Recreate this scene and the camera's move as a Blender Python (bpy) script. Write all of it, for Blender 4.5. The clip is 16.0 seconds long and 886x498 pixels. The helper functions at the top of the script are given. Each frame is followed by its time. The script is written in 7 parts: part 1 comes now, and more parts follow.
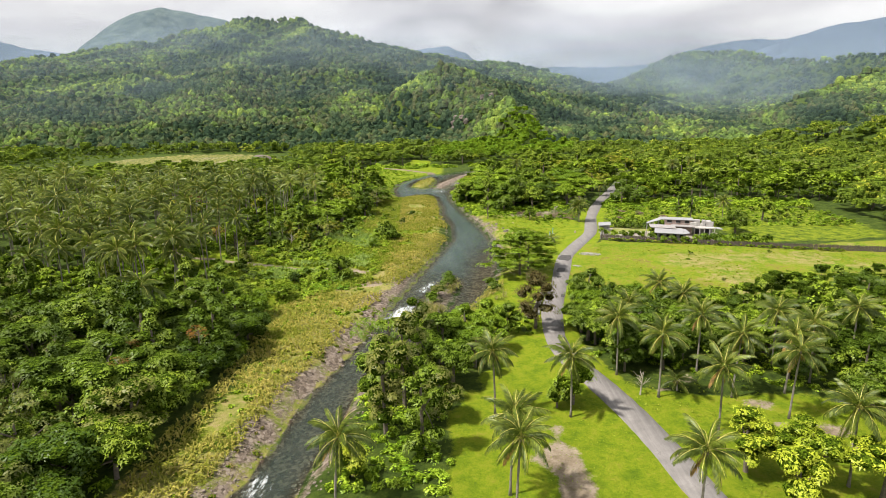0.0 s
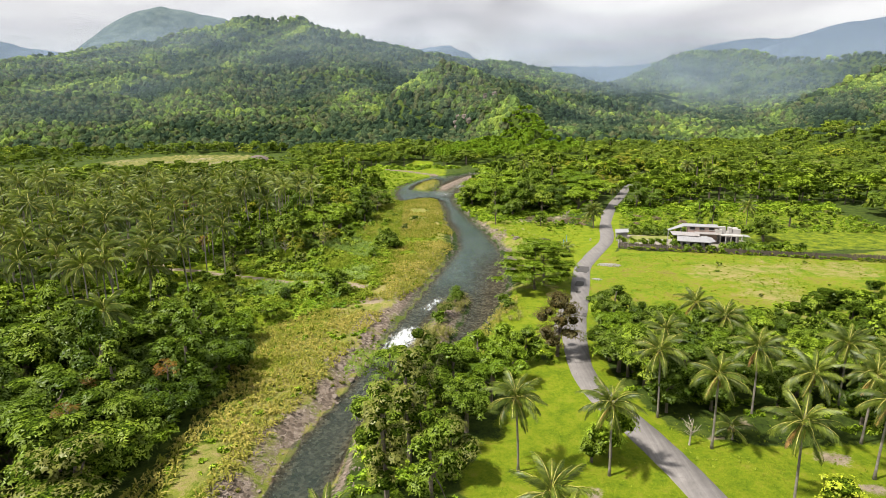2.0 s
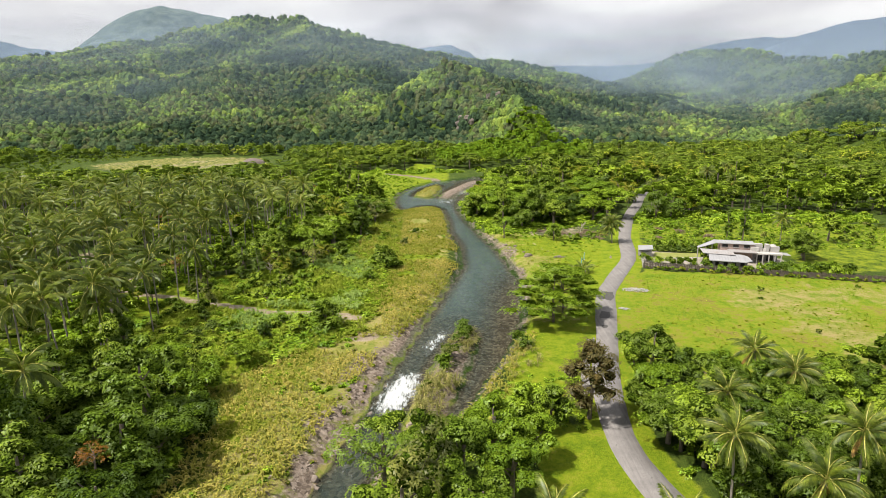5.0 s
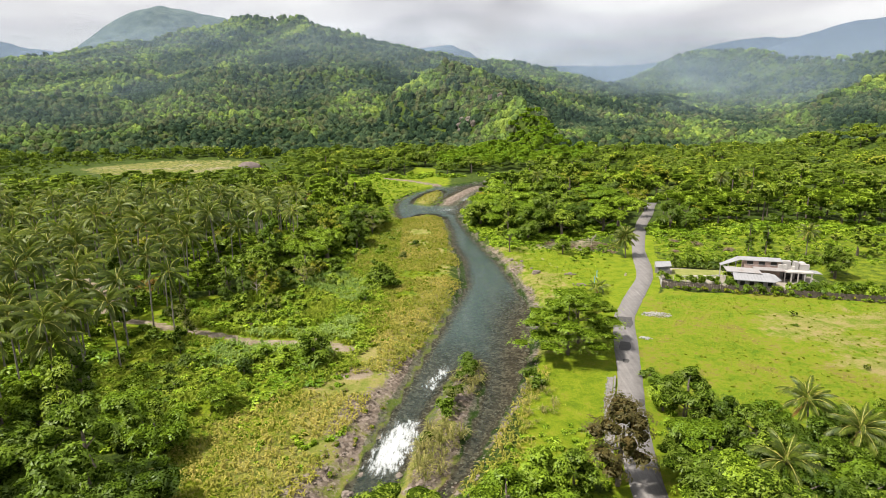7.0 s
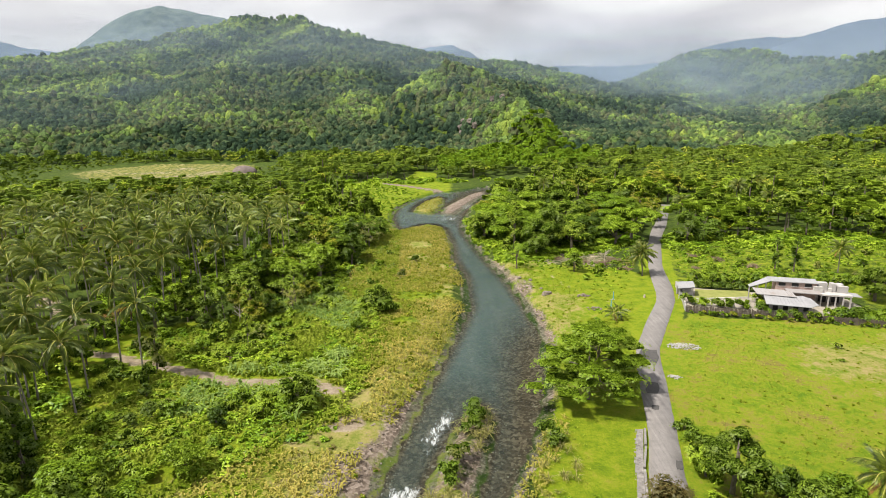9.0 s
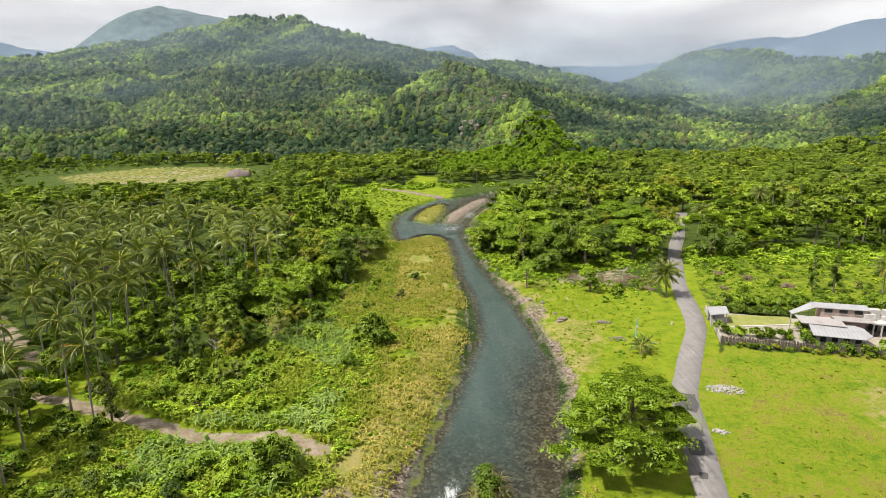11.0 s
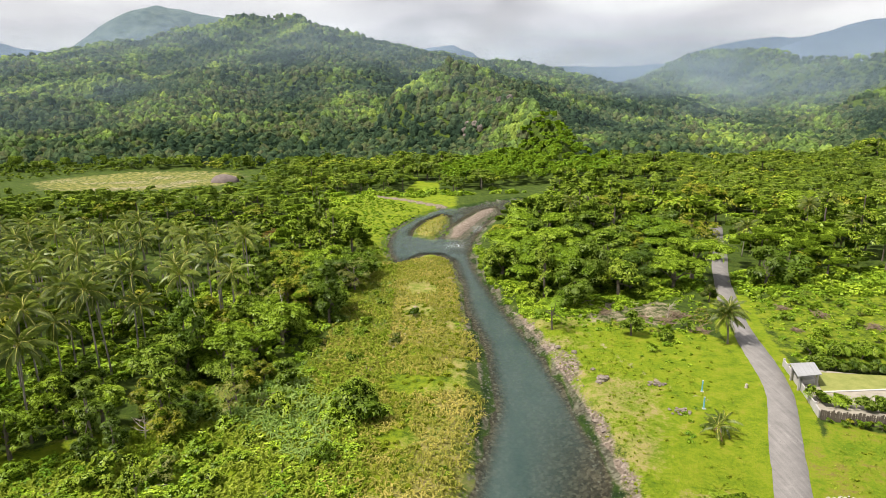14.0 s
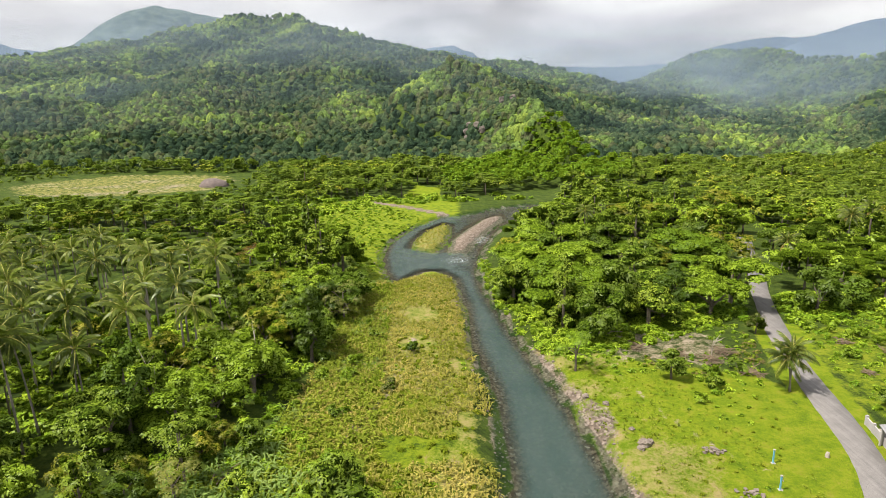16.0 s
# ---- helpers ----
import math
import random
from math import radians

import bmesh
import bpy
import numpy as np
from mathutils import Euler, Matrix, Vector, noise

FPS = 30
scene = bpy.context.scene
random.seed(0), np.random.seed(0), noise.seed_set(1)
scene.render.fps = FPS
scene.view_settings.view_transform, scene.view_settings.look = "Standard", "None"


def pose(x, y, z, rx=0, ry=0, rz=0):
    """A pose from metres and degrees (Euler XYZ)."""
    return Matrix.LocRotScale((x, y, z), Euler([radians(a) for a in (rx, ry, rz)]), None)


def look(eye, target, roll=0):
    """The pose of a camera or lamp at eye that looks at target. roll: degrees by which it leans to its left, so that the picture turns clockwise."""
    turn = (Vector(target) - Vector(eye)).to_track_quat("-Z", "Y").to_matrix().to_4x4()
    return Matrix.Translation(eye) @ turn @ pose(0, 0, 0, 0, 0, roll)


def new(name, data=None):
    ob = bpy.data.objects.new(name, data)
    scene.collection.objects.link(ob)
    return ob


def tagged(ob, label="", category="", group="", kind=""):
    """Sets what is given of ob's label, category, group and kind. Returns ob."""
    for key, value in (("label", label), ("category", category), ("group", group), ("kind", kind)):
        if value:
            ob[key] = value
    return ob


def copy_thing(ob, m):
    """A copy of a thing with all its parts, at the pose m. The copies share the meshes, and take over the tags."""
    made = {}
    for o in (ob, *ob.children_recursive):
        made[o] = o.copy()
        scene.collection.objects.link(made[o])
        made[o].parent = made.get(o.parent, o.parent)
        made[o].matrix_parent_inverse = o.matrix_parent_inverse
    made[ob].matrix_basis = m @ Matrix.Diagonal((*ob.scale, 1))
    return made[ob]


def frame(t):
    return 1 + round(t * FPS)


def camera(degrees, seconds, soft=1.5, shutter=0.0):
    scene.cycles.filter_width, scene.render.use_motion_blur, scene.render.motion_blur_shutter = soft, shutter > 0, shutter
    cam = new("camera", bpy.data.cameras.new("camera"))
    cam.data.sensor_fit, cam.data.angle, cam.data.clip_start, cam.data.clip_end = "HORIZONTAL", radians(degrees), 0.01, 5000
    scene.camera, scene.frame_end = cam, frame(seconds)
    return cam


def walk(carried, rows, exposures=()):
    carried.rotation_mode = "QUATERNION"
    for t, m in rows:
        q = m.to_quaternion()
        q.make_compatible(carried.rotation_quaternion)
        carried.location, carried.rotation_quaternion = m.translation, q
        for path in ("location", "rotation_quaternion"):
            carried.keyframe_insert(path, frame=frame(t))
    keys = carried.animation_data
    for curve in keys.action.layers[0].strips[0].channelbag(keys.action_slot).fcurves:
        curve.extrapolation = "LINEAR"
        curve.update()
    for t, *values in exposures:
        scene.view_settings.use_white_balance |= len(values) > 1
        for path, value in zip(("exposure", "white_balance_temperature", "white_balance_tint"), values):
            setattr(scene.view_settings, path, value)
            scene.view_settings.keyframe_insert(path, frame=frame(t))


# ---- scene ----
cam = camera(73.7, 16.0, soft=0.8)
PATH = [
    (0, (1.870, -13.828, 42.069), (1.334, 44.466, 27.873), -0.51),
    (0.5, (1.396, -9.998, 41.903), (0.836, 48.293, 27.696), -0.51),
    (1, (1.000, -6.406, 41.765), (0.416, 51.882, 27.548), -0.51),
    (1.5, (0.672, -2.979, 41.667), (0.064, 55.306, 27.441), -0.51),
    (2, (0.401, 0.335, 41.619), (-0.230, 58.619, 27.383), -0.52),
    (2.5, (0.179, 3.578, 41.624), (-0.474, 61.859, 27.381), -0.52),
    (3, (-0.003, 6.777, 41.688), (-0.677, 65.057, 27.438), -0.52),
    (3.5, (-0.152, 9.952, 41.808), (-0.847, 68.230, 27.553), -0.53),
    (4, (-0.276, 13.117, 41.984), (-0.991, 71.393, 27.723), -0.53),
    (6.5, (-0.734, 29.065, 43.482), (-1.541, 87.338, 29.209), -0.55),
    (7, (-0.828, 32.336, 43.846), (-1.651, 90.608, 29.574), -0.55),
    (7.5, (-0.931, 35.659, 44.208), (-1.769, 93.931, 29.937), -0.55),
    (8, (-1.046, 39.051, 44.558), (-1.899, 97.324, 30.290), -0.56),
    (8.5, (-1.175, 42.531, 44.887), (-2.042, 100.804, 30.622), -0.56),
    (9, (-1.319, 46.119, 45.185), (-2.200, 104.392, 30.924), -0.56),
    (11.5, (-2.275, 66.399, 45.979), (-3.214, 124.680, 31.751), -0.58),
    (12, (-2.506, 71.033, 45.977), (-3.456, 129.316, 31.759), -0.58),
    (12.5, (-2.746, 75.866, 45.925), (-3.704, 134.151, 31.717), -0.58),
    (13, (-2.990, 80.881, 45.831), (-3.957, 139.169, 31.634), -0.59),
    (13.5, (-3.236, 86.044, 45.706), (-4.211, 144.335, 31.521), -0.59),
    (14, (-3.478, 91.303, 45.563), (-4.460, 149.597, 31.391), -0.59),
    (14.5, (-3.711, 96.580, 45.422), (-4.699, 154.877, 31.264), -0.60),
    (15, (-3.930, 101.772, 45.306), (-4.924, 160.073, 31.163), -0.60),
    (15.5, (-4.128, 106.745, 45.242), (-5.127, 165.050, 31.114), -0.60),
    (16, (-4.298, 111.327, 45.262), (-5.302, 169.636, 31.152), -0.61),
]
walk(cam, [(t, look(eye, target, roll)) for t, eye, target, roll in PATH])

# ---- world, sun, exposure ----
SUN_ELEV, SUN_AZ = 58.0, 250.0          # degrees; azimuth clockwise from +y
scene.view_settings.exposure = 0.93

world = bpy.data.worlds.new("world")
scene.world = world
world.use_nodes = True
wt = world.node_tree
wt.nodes.clear()


def wnode(kind, **values):
    n = wt.nodes.new(kind)
    for k, v in values.items():
        n.inputs[k].default_value = v
    return n


sky = wt.nodes.new("ShaderNodeTexSky")
sky.sky_type, sky.sun_disc = "NISHITA", False
sky.sun_elevation, sky.sun_rotation = radians(SUN_ELEV), radians(SUN_AZ)
sky_bg = wnode("ShaderNodeBackground", Strength=0.06)
wt.links.new(sky.outputs[0], sky_bg.inputs[0])
# cloud cover: soft grey and white masses, thinner between
coord = wt.nodes.new("ShaderNodeTexCoord")
stretch = wt.nodes.new("ShaderNodeMapping")
stretch.inputs["Scale"].default_value = (1.0, 1.0, 2.6)
stretch.inputs["Location"].default_value = (0.35, 0.1, 0.2)
wt.links.new(coord.outputs["Generated"], stretch.inputs[0])
cloud = wnode("ShaderNodeTexNoise", Scale=2.6, Detail=7.0, Roughness=0.55, Distortion=0.3)
wt.links.new(stretch.outputs[0], cloud.inputs["Vector"])
ramp = wt.nodes.new("ShaderNodeValToRGB")
ramp.color_ramp.elements[0].position, ramp.color_ramp.elements[0].color = 0.36, (0.51, 0.505, 0.53, 1)
ramp.color_ramp.elements[1].position, ramp.color_ramp.elements[1].color = 0.62, (0.92, 0.91, 0.91, 1)
mid = ramp.color_ramp.elements.new(0.48)
mid.color = (0.70, 0.69, 0.71, 1)
wt.links.new(cloud.outputs["Fac"], ramp.inputs[0])
cloud_bg = wnode("ShaderNodeBackground", Strength=0.60)
wt.links.new(ramp.outputs[0], cloud_bg.inputs[0])
mix_bg = wnode("ShaderNodeMixShader", Fac=0.97)
wt.links.new(sky_bg.outputs[0], mix_bg.inputs[1])
wt.links.new(cloud_bg.outputs[0], mix_bg.inputs[2])
wout = wt.nodes.new("ShaderNodeOutputWorld")
wt.links.new(mix_bg.outputs[0], wout.inputs[0])

sun = new("sun", bpy.data.lights.new("sun", "SUN"))
sun.data.energy, sun.data.angle, sun.data.color = 3.95, radians(3.0), (1.0, 0.918, 0.825)
az, el = radians(SUN_AZ), radians(SUN_ELEV)
sun_way = Vector((math.sin(az) * math.cos(el), math.cos(az) * math.cos(el), math.sin(el)))
sun.matrix_world = Matrix.Translation((0, 0, 400)) @ sun_way.to_track_quat("Z", "Y").to_matrix().to_4x4()


# ---- materials ----
def material(name):
    m = bpy.data.materials.new(name)
    m.use_nodes = True
    m.node_tree.nodes.clear()
    return m, m.node_tree


def node(tree, kind, links=(), **values):
    n = tree.nodes.new(kind)
    for k, v in values.items():
        n.inputs[k.replace("_", " ")].default_value = v
    for socket, source in links:
        tree.links.new(source, n.inputs[socket])
    return n


def ramp_node(tree, source, stops):
    n = tree.nodes.new("ShaderNodeValToRGB")
    els = n.color_ramp.elements
    els[0].position, els[0].color = stops[0][0], (*stops[0][1], 1)
    els[1].position, els[1].color = stops[-1][0], (*stops[-1][1], 1)
    for p, c in stops[1:-1]:
        e = els.new(p)
        e.color = (*c, 1)
    tree.links.new(source, n.inputs[0])
    return n.outputs[0]


def mix_colour(tree, fac, a, b, blend="MIX"):
    n = tree.nodes.new("ShaderNodeMix")
    n.data_type, n.blend_type = "RGBA", blend
    for sock, v in ((0, fac), (6, a), (7, b)):
        if isinstance(v, bpy.types.NodeSocket):
            tree.links.new(v, n.inputs[sock])
        elif isinstance(v, (int, float)):
            n.inputs[sock].default_value = v
        else:
            n.inputs[sock].default_value = (*v, 1)
    return n.outputs[2]


def math_node(tree, op, a, b=0.0, clamp=False):
    n = tree.nodes.new("ShaderNodeMath")
    n.operation, n.use_clamp = op, clamp
    for i, v in enumerate((a, b)):
        if isinstance(v, bpy.types.NodeSocket):
            tree.links.new(v, n.inputs[i])
        else:
            n.inputs[i].default_value = v
    return n.outputs[0]


def position(tree):
    return tree.nodes.new("ShaderNodeNewGeometry").outputs["Position"]


def noise_node(tree, scale, detail=4.0, rough=0.6, source=None):
    n = node(tree, "ShaderNodeTexNoise", Scale=scale, Detail=detail, Roughness=rough)
    tree.links.new(source or position(tree), n.inputs["Vector"])
    return n.outputs["Fac"]


def surface(name, stops, scale, rough=0.85, bump=0.3, bump_scale=None, metal=0.0, local=False, fine=0.35, spec=0.3):
    """A plain solid surface: colours from a broad noise, fine grain on top, and relief."""
    m, t = material(name)
    src = t.nodes.new("ShaderNodeTexCoord").outputs["Object"] if local else position(t)
    broad = noise_node(t, scale, 5.0, 0.62, src)
    grain = noise_node(t, scale * 9.0, 3.0, 0.7, src)
    fac = math_node(t, "ADD", math_node(t, "MULTIPLY", broad, 1 - fine), math_node(t, "MULTIPLY", grain, fine))
    col = ramp_node(t, fac, stops)
    b = node(t, "ShaderNodeBump", [("Height", noise_node(t, bump_scale or scale * 6, 5.0, 0.65, src))], Strength=bump, Distance=0.1)
    p = node(t, "ShaderNodeBsdfPrincipled", [("Base Color", col), ("Normal", b.outputs[0])], Roughness=rough, Metallic=metal)
    p.inputs["Specular IOR Level"].default_value = spec
    o = node(t, "ShaderNodeOutputMaterial", [(0, p.outputs[0])])
    return m


def foliage(name, dark, light, spread=0.5, through_light=0.24, gloss=0.025, wide=0.0, massed=False, tones=None, share=None, grain=2.4, fleck=1.0, cut=0.0):
    """Leaves: every leaf or clump differs a little, every plant differs too (in a mass by its own map)."""
    m, t = material(name)
    geo = t.nodes.new("ShaderNodeNewGeometry")
    if massed:
        own = t.nodes.new("ShaderNodeAttribute")
        own.attribute_name = "plant"
        each = own.outputs["Fac"]
    else:
        each = t.nodes.new("ShaderNodeObjectInfo").outputs["Random"]
    fac = math_node(t, "MULTIPLY", geo.outputs["Random Per Island"], spread)
    fac = math_node(t, "ADD", fac, math_node(t, "MULTIPLY", each, 1 - spread if share is None else share))
    if wide:
        patch = noise_node(t, wide, 4.0, 0.65)
        patch = math_node(t, "MULTIPLY", math_node(t, "SUBTRACT", patch, 0.5), 2.4 if share is None else 3.4)
        fac = math_node(t, "ADD", fac, patch, True)
    col = ramp_node(t, fac, tones or [(0.0, dark), (0.55, tuple(0.5 * (a + b) for a, b in zip(dark, light))), (1.0, light)])
    speck = noise_node(t, grain, 3.0, 0.8)
    col = mix_colour(t, fleck, col, mix_colour(t, 1.0, col, ramp_node(t, speck, [(0.36, (0.50, 0.50, 0.55)), (0.50, (1.0, 1.0, 0.95)), (0.64, (1.6, 1.6, 1.35))]), "MULTIPLY"))
    d = node(t, "ShaderNodeBsdfDiffuse", [("Color", col)])
    tr = node(t, "ShaderNodeBsdfTranslucent", [("Color", mix_colour(t, 0.5, col, (0.20, 0.30, 0.02)))])
    g = node(t, "ShaderNodeBsdfGlossy", Roughness=0.45)
    g.inputs["Color"].default_value = (0.8, 0.85, 0.8, 1)
    a = node(t, "ShaderNodeMixShader", [(1, d.outputs[0]), (2, tr.outputs[0])], Fac=through_light)
    b = node(t, "ShaderNodeMixShader", [(1, a.outputs[0]), (2, g.outputs[0])], Fac=gloss)
    last = b
    if cut:                                             # a spray is many small leaves with gaps
        gaps = math_node(t, "LESS_THAN", noise_node(t, 5.5, 2.0, 0.6), cut)
        last = node(t, "ShaderNodeMixShader", [(0, gaps), (1, b.outputs[0]), (2, node(t, "ShaderNodeBsdfTransparent").outputs[0])])
    node(t, "ShaderNodeOutputMaterial", [(0, last.outputs[0])])
    return m


LEAF_DARK = foliage("leaf_dark_green", (0.046, 0.092, 0.009), (0.155, 0.220, 0.020), spread=0.2, fleck=0.6, cut=0.37)
LEAF_MID = foliage("leaf_mid_green", (0.081, 0.151, 0.011), (0.280, 0.375, 0.027), spread=0.2, fleck=0.6, cut=0.37)
LEAF_BRIGHT = foliage("leaf_bright_green", (0.106, 0.196, 0.010), (0.319, 0.454, 0.027), spread=0.2, fleck=0.6, cut=0.37)
LEAF_LIME = foliage("leaf_lime_green", (0.193, 0.274, 0.011), (0.476, 0.549, 0.039), spread=0.2, fleck=0.6, cut=0.37)
LEAF_YELLOW = foliage("leaf_yellow_green", (0.142, 0.160, 0.011), (0.361, 0.354, 0.028), spread=0.2, fleck=0.6, cut=0.37)
LEAF_GREY = foliage("leaf_olive_green", (0.071, 0.092, 0.016), (0.258, 0.269, 0.056), spread=0.2, fleck=0.6, cut=0.37)
LEAF_BROWN = foliage("leaf_red_brown", (0.070, 0.068, 0.020), (0.240, 0.140, 0.045), spread=0.2, fleck=0.6, cut=0.37)
LEAF_ORANGE = foliage("leaf_orange", (0.120, 0.070, 0.012), (0.330, 0.130, 0.020), spread=0.2, fleck=0.6, cut=0.37)
PALM_LEAF = foliage("palm_frond", (0.022, 0.046, 0.005), (0.190, 0.235, 0.026), gloss=0.035, through_light=0.24, fleck=0.6)
PALM_DRY = foliage("palm_frond_dry", (0.184, 0.112, 0.035), (0.414, 0.255, 0.090), through_light=0.2)
# hill leaves: the blue-grey shift puts distance haze into their colours
HILL_HAZE_TONES = [(0.0, (0.022, 0.040, 0.026)), (0.22, (0.044, 0.074, 0.042)), (0.40, (0.068, 0.098, 0.050)), (0.52, (0.088, 0.098, 0.052)), (0.66, (0.090, 0.146, 0.050)), (0.82, (0.130, 0.200, 0.055)), (1.0, (0.200, 0.270, 0.060))]
# wide tone patches stand in for sun and cloud shade on the slopes
HILL_LEAF = foliage("hill_canopy", None, None, spread=0.25, through_light=0.2, gloss=0.0, wide=0.0085, massed=True, tones=HILL_HAZE_TONES, share=0.48, grain=0.42, fleck=1.3)
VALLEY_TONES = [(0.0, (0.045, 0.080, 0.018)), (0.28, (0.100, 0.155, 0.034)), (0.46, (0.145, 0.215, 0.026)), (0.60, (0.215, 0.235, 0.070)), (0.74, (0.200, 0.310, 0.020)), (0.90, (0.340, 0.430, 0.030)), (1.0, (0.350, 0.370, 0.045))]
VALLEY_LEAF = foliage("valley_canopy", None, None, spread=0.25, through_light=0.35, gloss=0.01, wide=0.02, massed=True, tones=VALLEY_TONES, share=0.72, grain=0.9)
SCRUB_LEAF = foliage("scrub_leaf", (0.120, 0.245, 0.012), (0.400, 0.540, 0.036), spread=0.4, wide=0.06, massed=True, grain=2.6)
GRASS_DRY = foliage("grass_dry", (0.245, 0.270, 0.036), (0.540, 0.450, 0.135), spread=0.45, through_light=0.45, gloss=0.0, wide=0.09, massed=True, fleck=0.45)
CANE = foliage("cane_grass", (0.150, 0.250, 0.045), (0.330, 0.440, 0.120), spread=0.4, through_light=0.4, gloss=0.02, wide=0.07, massed=True, fleck=0.5)
GRASS_GREEN = foliage("grass_green", (0.140, 0.210, 0.016), (0.340, 0.390, 0.060), spread=0.6, through_light=0.45, gloss=0.0, wide=0.05, massed=True)
MEADOW_CLUMP = foliage("meadow_clump", (0.120, 0.180, 0.009), (0.300, 0.320, 0.036), spread=0.3, through_light=0.4, gloss=0.0, wide=0.08, massed=True, grain=3.0)
REED = foliage("reed_grass", (0.156, 0.166, 0.041), (0.407, 0.347, 0.150), spread=0.7, through_light=0.4, massed=True)


def shaded_leaf_mass(name, dark, light, scale=2.2):
    """The inside of a crown: fine leaves too many to tell apart, the shade between them put in as dark colour."""
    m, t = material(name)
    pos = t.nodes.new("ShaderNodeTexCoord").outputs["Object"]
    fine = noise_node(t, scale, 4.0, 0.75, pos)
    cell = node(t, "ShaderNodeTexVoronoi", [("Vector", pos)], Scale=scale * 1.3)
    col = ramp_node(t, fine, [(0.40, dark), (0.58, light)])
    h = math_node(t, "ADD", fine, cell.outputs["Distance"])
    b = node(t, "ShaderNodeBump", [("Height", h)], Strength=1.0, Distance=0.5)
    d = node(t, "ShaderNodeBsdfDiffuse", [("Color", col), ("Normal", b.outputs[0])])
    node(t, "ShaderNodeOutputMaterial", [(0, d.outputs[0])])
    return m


LEAF_CORE = shaded_leaf_mass("leaf_mass_green", (0.012, 0.028, 0.004), (0.098, 0.158, 0.014), 3.4)
LEAF_CORE_BRIGHT = shaded_leaf_mass("leaf_mass_bright", (0.020, 0.046, 0.005), (0.160, 0.245, 0.016), 3.4)
LEAF_CORE_MEADOW = shaded_leaf_mass("leaf_mass_meadow", (0.095, 0.150, 0.008), (0.215, 0.250, 0.022), 2.6)
LEAF_CORE_SCRUB = shaded_leaf_mass("leaf_mass_scrub", (0.045, 0.098, 0.007), (0.200, 0.300, 0.020), 2.6)
LEAF_CORE_VALLEY = shaded_leaf_mass("leaf_mass_valley", (0.034, 0.066, 0.010), (0.190, 0.265, 0.030), 1.6)
LEAF_CORE_BROWN = shaded_leaf_mass("leaf_mass_brown", (0.020, 0.024, 0.008), (0.110, 0.085, 0.030))
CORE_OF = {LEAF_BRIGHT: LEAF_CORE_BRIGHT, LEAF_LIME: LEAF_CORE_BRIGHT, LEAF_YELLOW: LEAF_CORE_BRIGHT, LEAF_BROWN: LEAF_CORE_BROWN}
PALM_RIB = foliage("palm_midrib", (0.22, 0.22, 0.05), (0.38, 0.36, 0.10), through_light=0.1)
BARK = surface("bark", [(0.3, (0.07, 0.055, 0.042)), (0.7, (0.21, 0.18, 0.145))], 3.0, 0.95, 0.6)
PALM_BARK = surface("palm_bark", [(0.3, (0.13, 0.115, 0.095)), (0.7, (0.30, 0.275, 0.235))], 3.0, 0.95, 0.5)
DEADWOOD = surface("bleached_wood", [(0.3, (0.26, 0.22, 0.18)), (0.7, (0.50, 0.45, 0.38))], 2.0, 0.9, 0.4)
COCONUT = surface("coconut_husk", [(0.3, (0.12, 0.11, 0.03)), (0.7, (0.26, 0.20, 0.06))], 3.0, 0.6, 0.2)
STONE = surface("river_stone", [(0.3, (0.11, 0.090, 0.074)), (0.55, (0.22, 0.185, 0.154)), (0.75, (0.36, 0.31, 0.265))], 0.9, 0.9, 0.5)
PALE_STONE = surface("pale_rubble", [(0.3, (0.24, 0.228, 0.21)), (0.7, (0.46, 0.445, 0.42))], 2.0, 0.9, 0.4)
ROCK_FACE = surface("cliff_rock", [(0.3, (0.10, 0.085, 0.07)), (0.7, (0.24, 0.21, 0.18))], 0.15, 0.95, 0.6)
GABION = surface("gabion_stone", [(0.3, (0.11, 0.105, 0.098)), (0.7, (0.30, 0.285, 0.265))], 1.6, 0.9, 0.5)
CONCRETE = surface("weathered_concrete", [(0.3, (0.328, 0.316, 0.295)), (0.7, (0.541, 0.525, 0.500))], 0.8, 0.85, 0.2)
ROOF_WHITE = surface("white_metal_roof", [(0.25, (0.20, 0.20, 0.205)), (0.5, (0.27, 0.275, 0.285)), (0.75, (0.31, 0.315, 0.325))], 0.35, 0.6, 0.05, spec=0.5)
ROOF_RUSTY = surface("stained_metal_roof", [(0.3, (0.20, 0.150, 0.130)), (0.46, (0.27, 0.258, 0.252)), (0.72, (0.30, 0.30, 0.305))], 0.45, 0.6, 0.05)
WALL_WHITE = surface("white_render", [(0.3, (0.30, 0.285, 0.27)), (0.7, (0.42, 0.41, 0.40))], 0.5, 0.85, 0.12)
WALL_PINK = surface("pink_block_wall", [(0.3, (0.303, 0.216, 0.187)), (0.7, (0.433, 0.339, 0.303))], 0.8, 0.9, 0.2)
WOOD_FENCE = surface("dark_fence_wood", [(0.3, (0.050, 0.042, 0.034)), (0.7, (0.15, 0.125, 0.10))], 1.5, 0.9, 0.3)
DRY_BRUSH = foliage("dry_brush_leaf", (0.10, 0.085, 0.035), (0.30, 0.23, 0.10), spread=0.6, through_light=0.2, gloss=0.0, massed=True)
# far ranges: the blue of distance haze is put into the base colour
HAZE_GREEN = surface("hazed_distant_forest", [(0.36, (0.062, 0.092, 0.110)), (0.64, (0.140, 0.178, 0.172))], 0.022, 0.95, 0.4, spec=0.0)
HAZE_BLUE = surface("hazed_distant_ridge", [(0.3, (0.095, 0.130, 0.180)), (0.7, (0.118, 0.155, 0.205))], 0.005, 0.95, 0.3, spec=0.0)
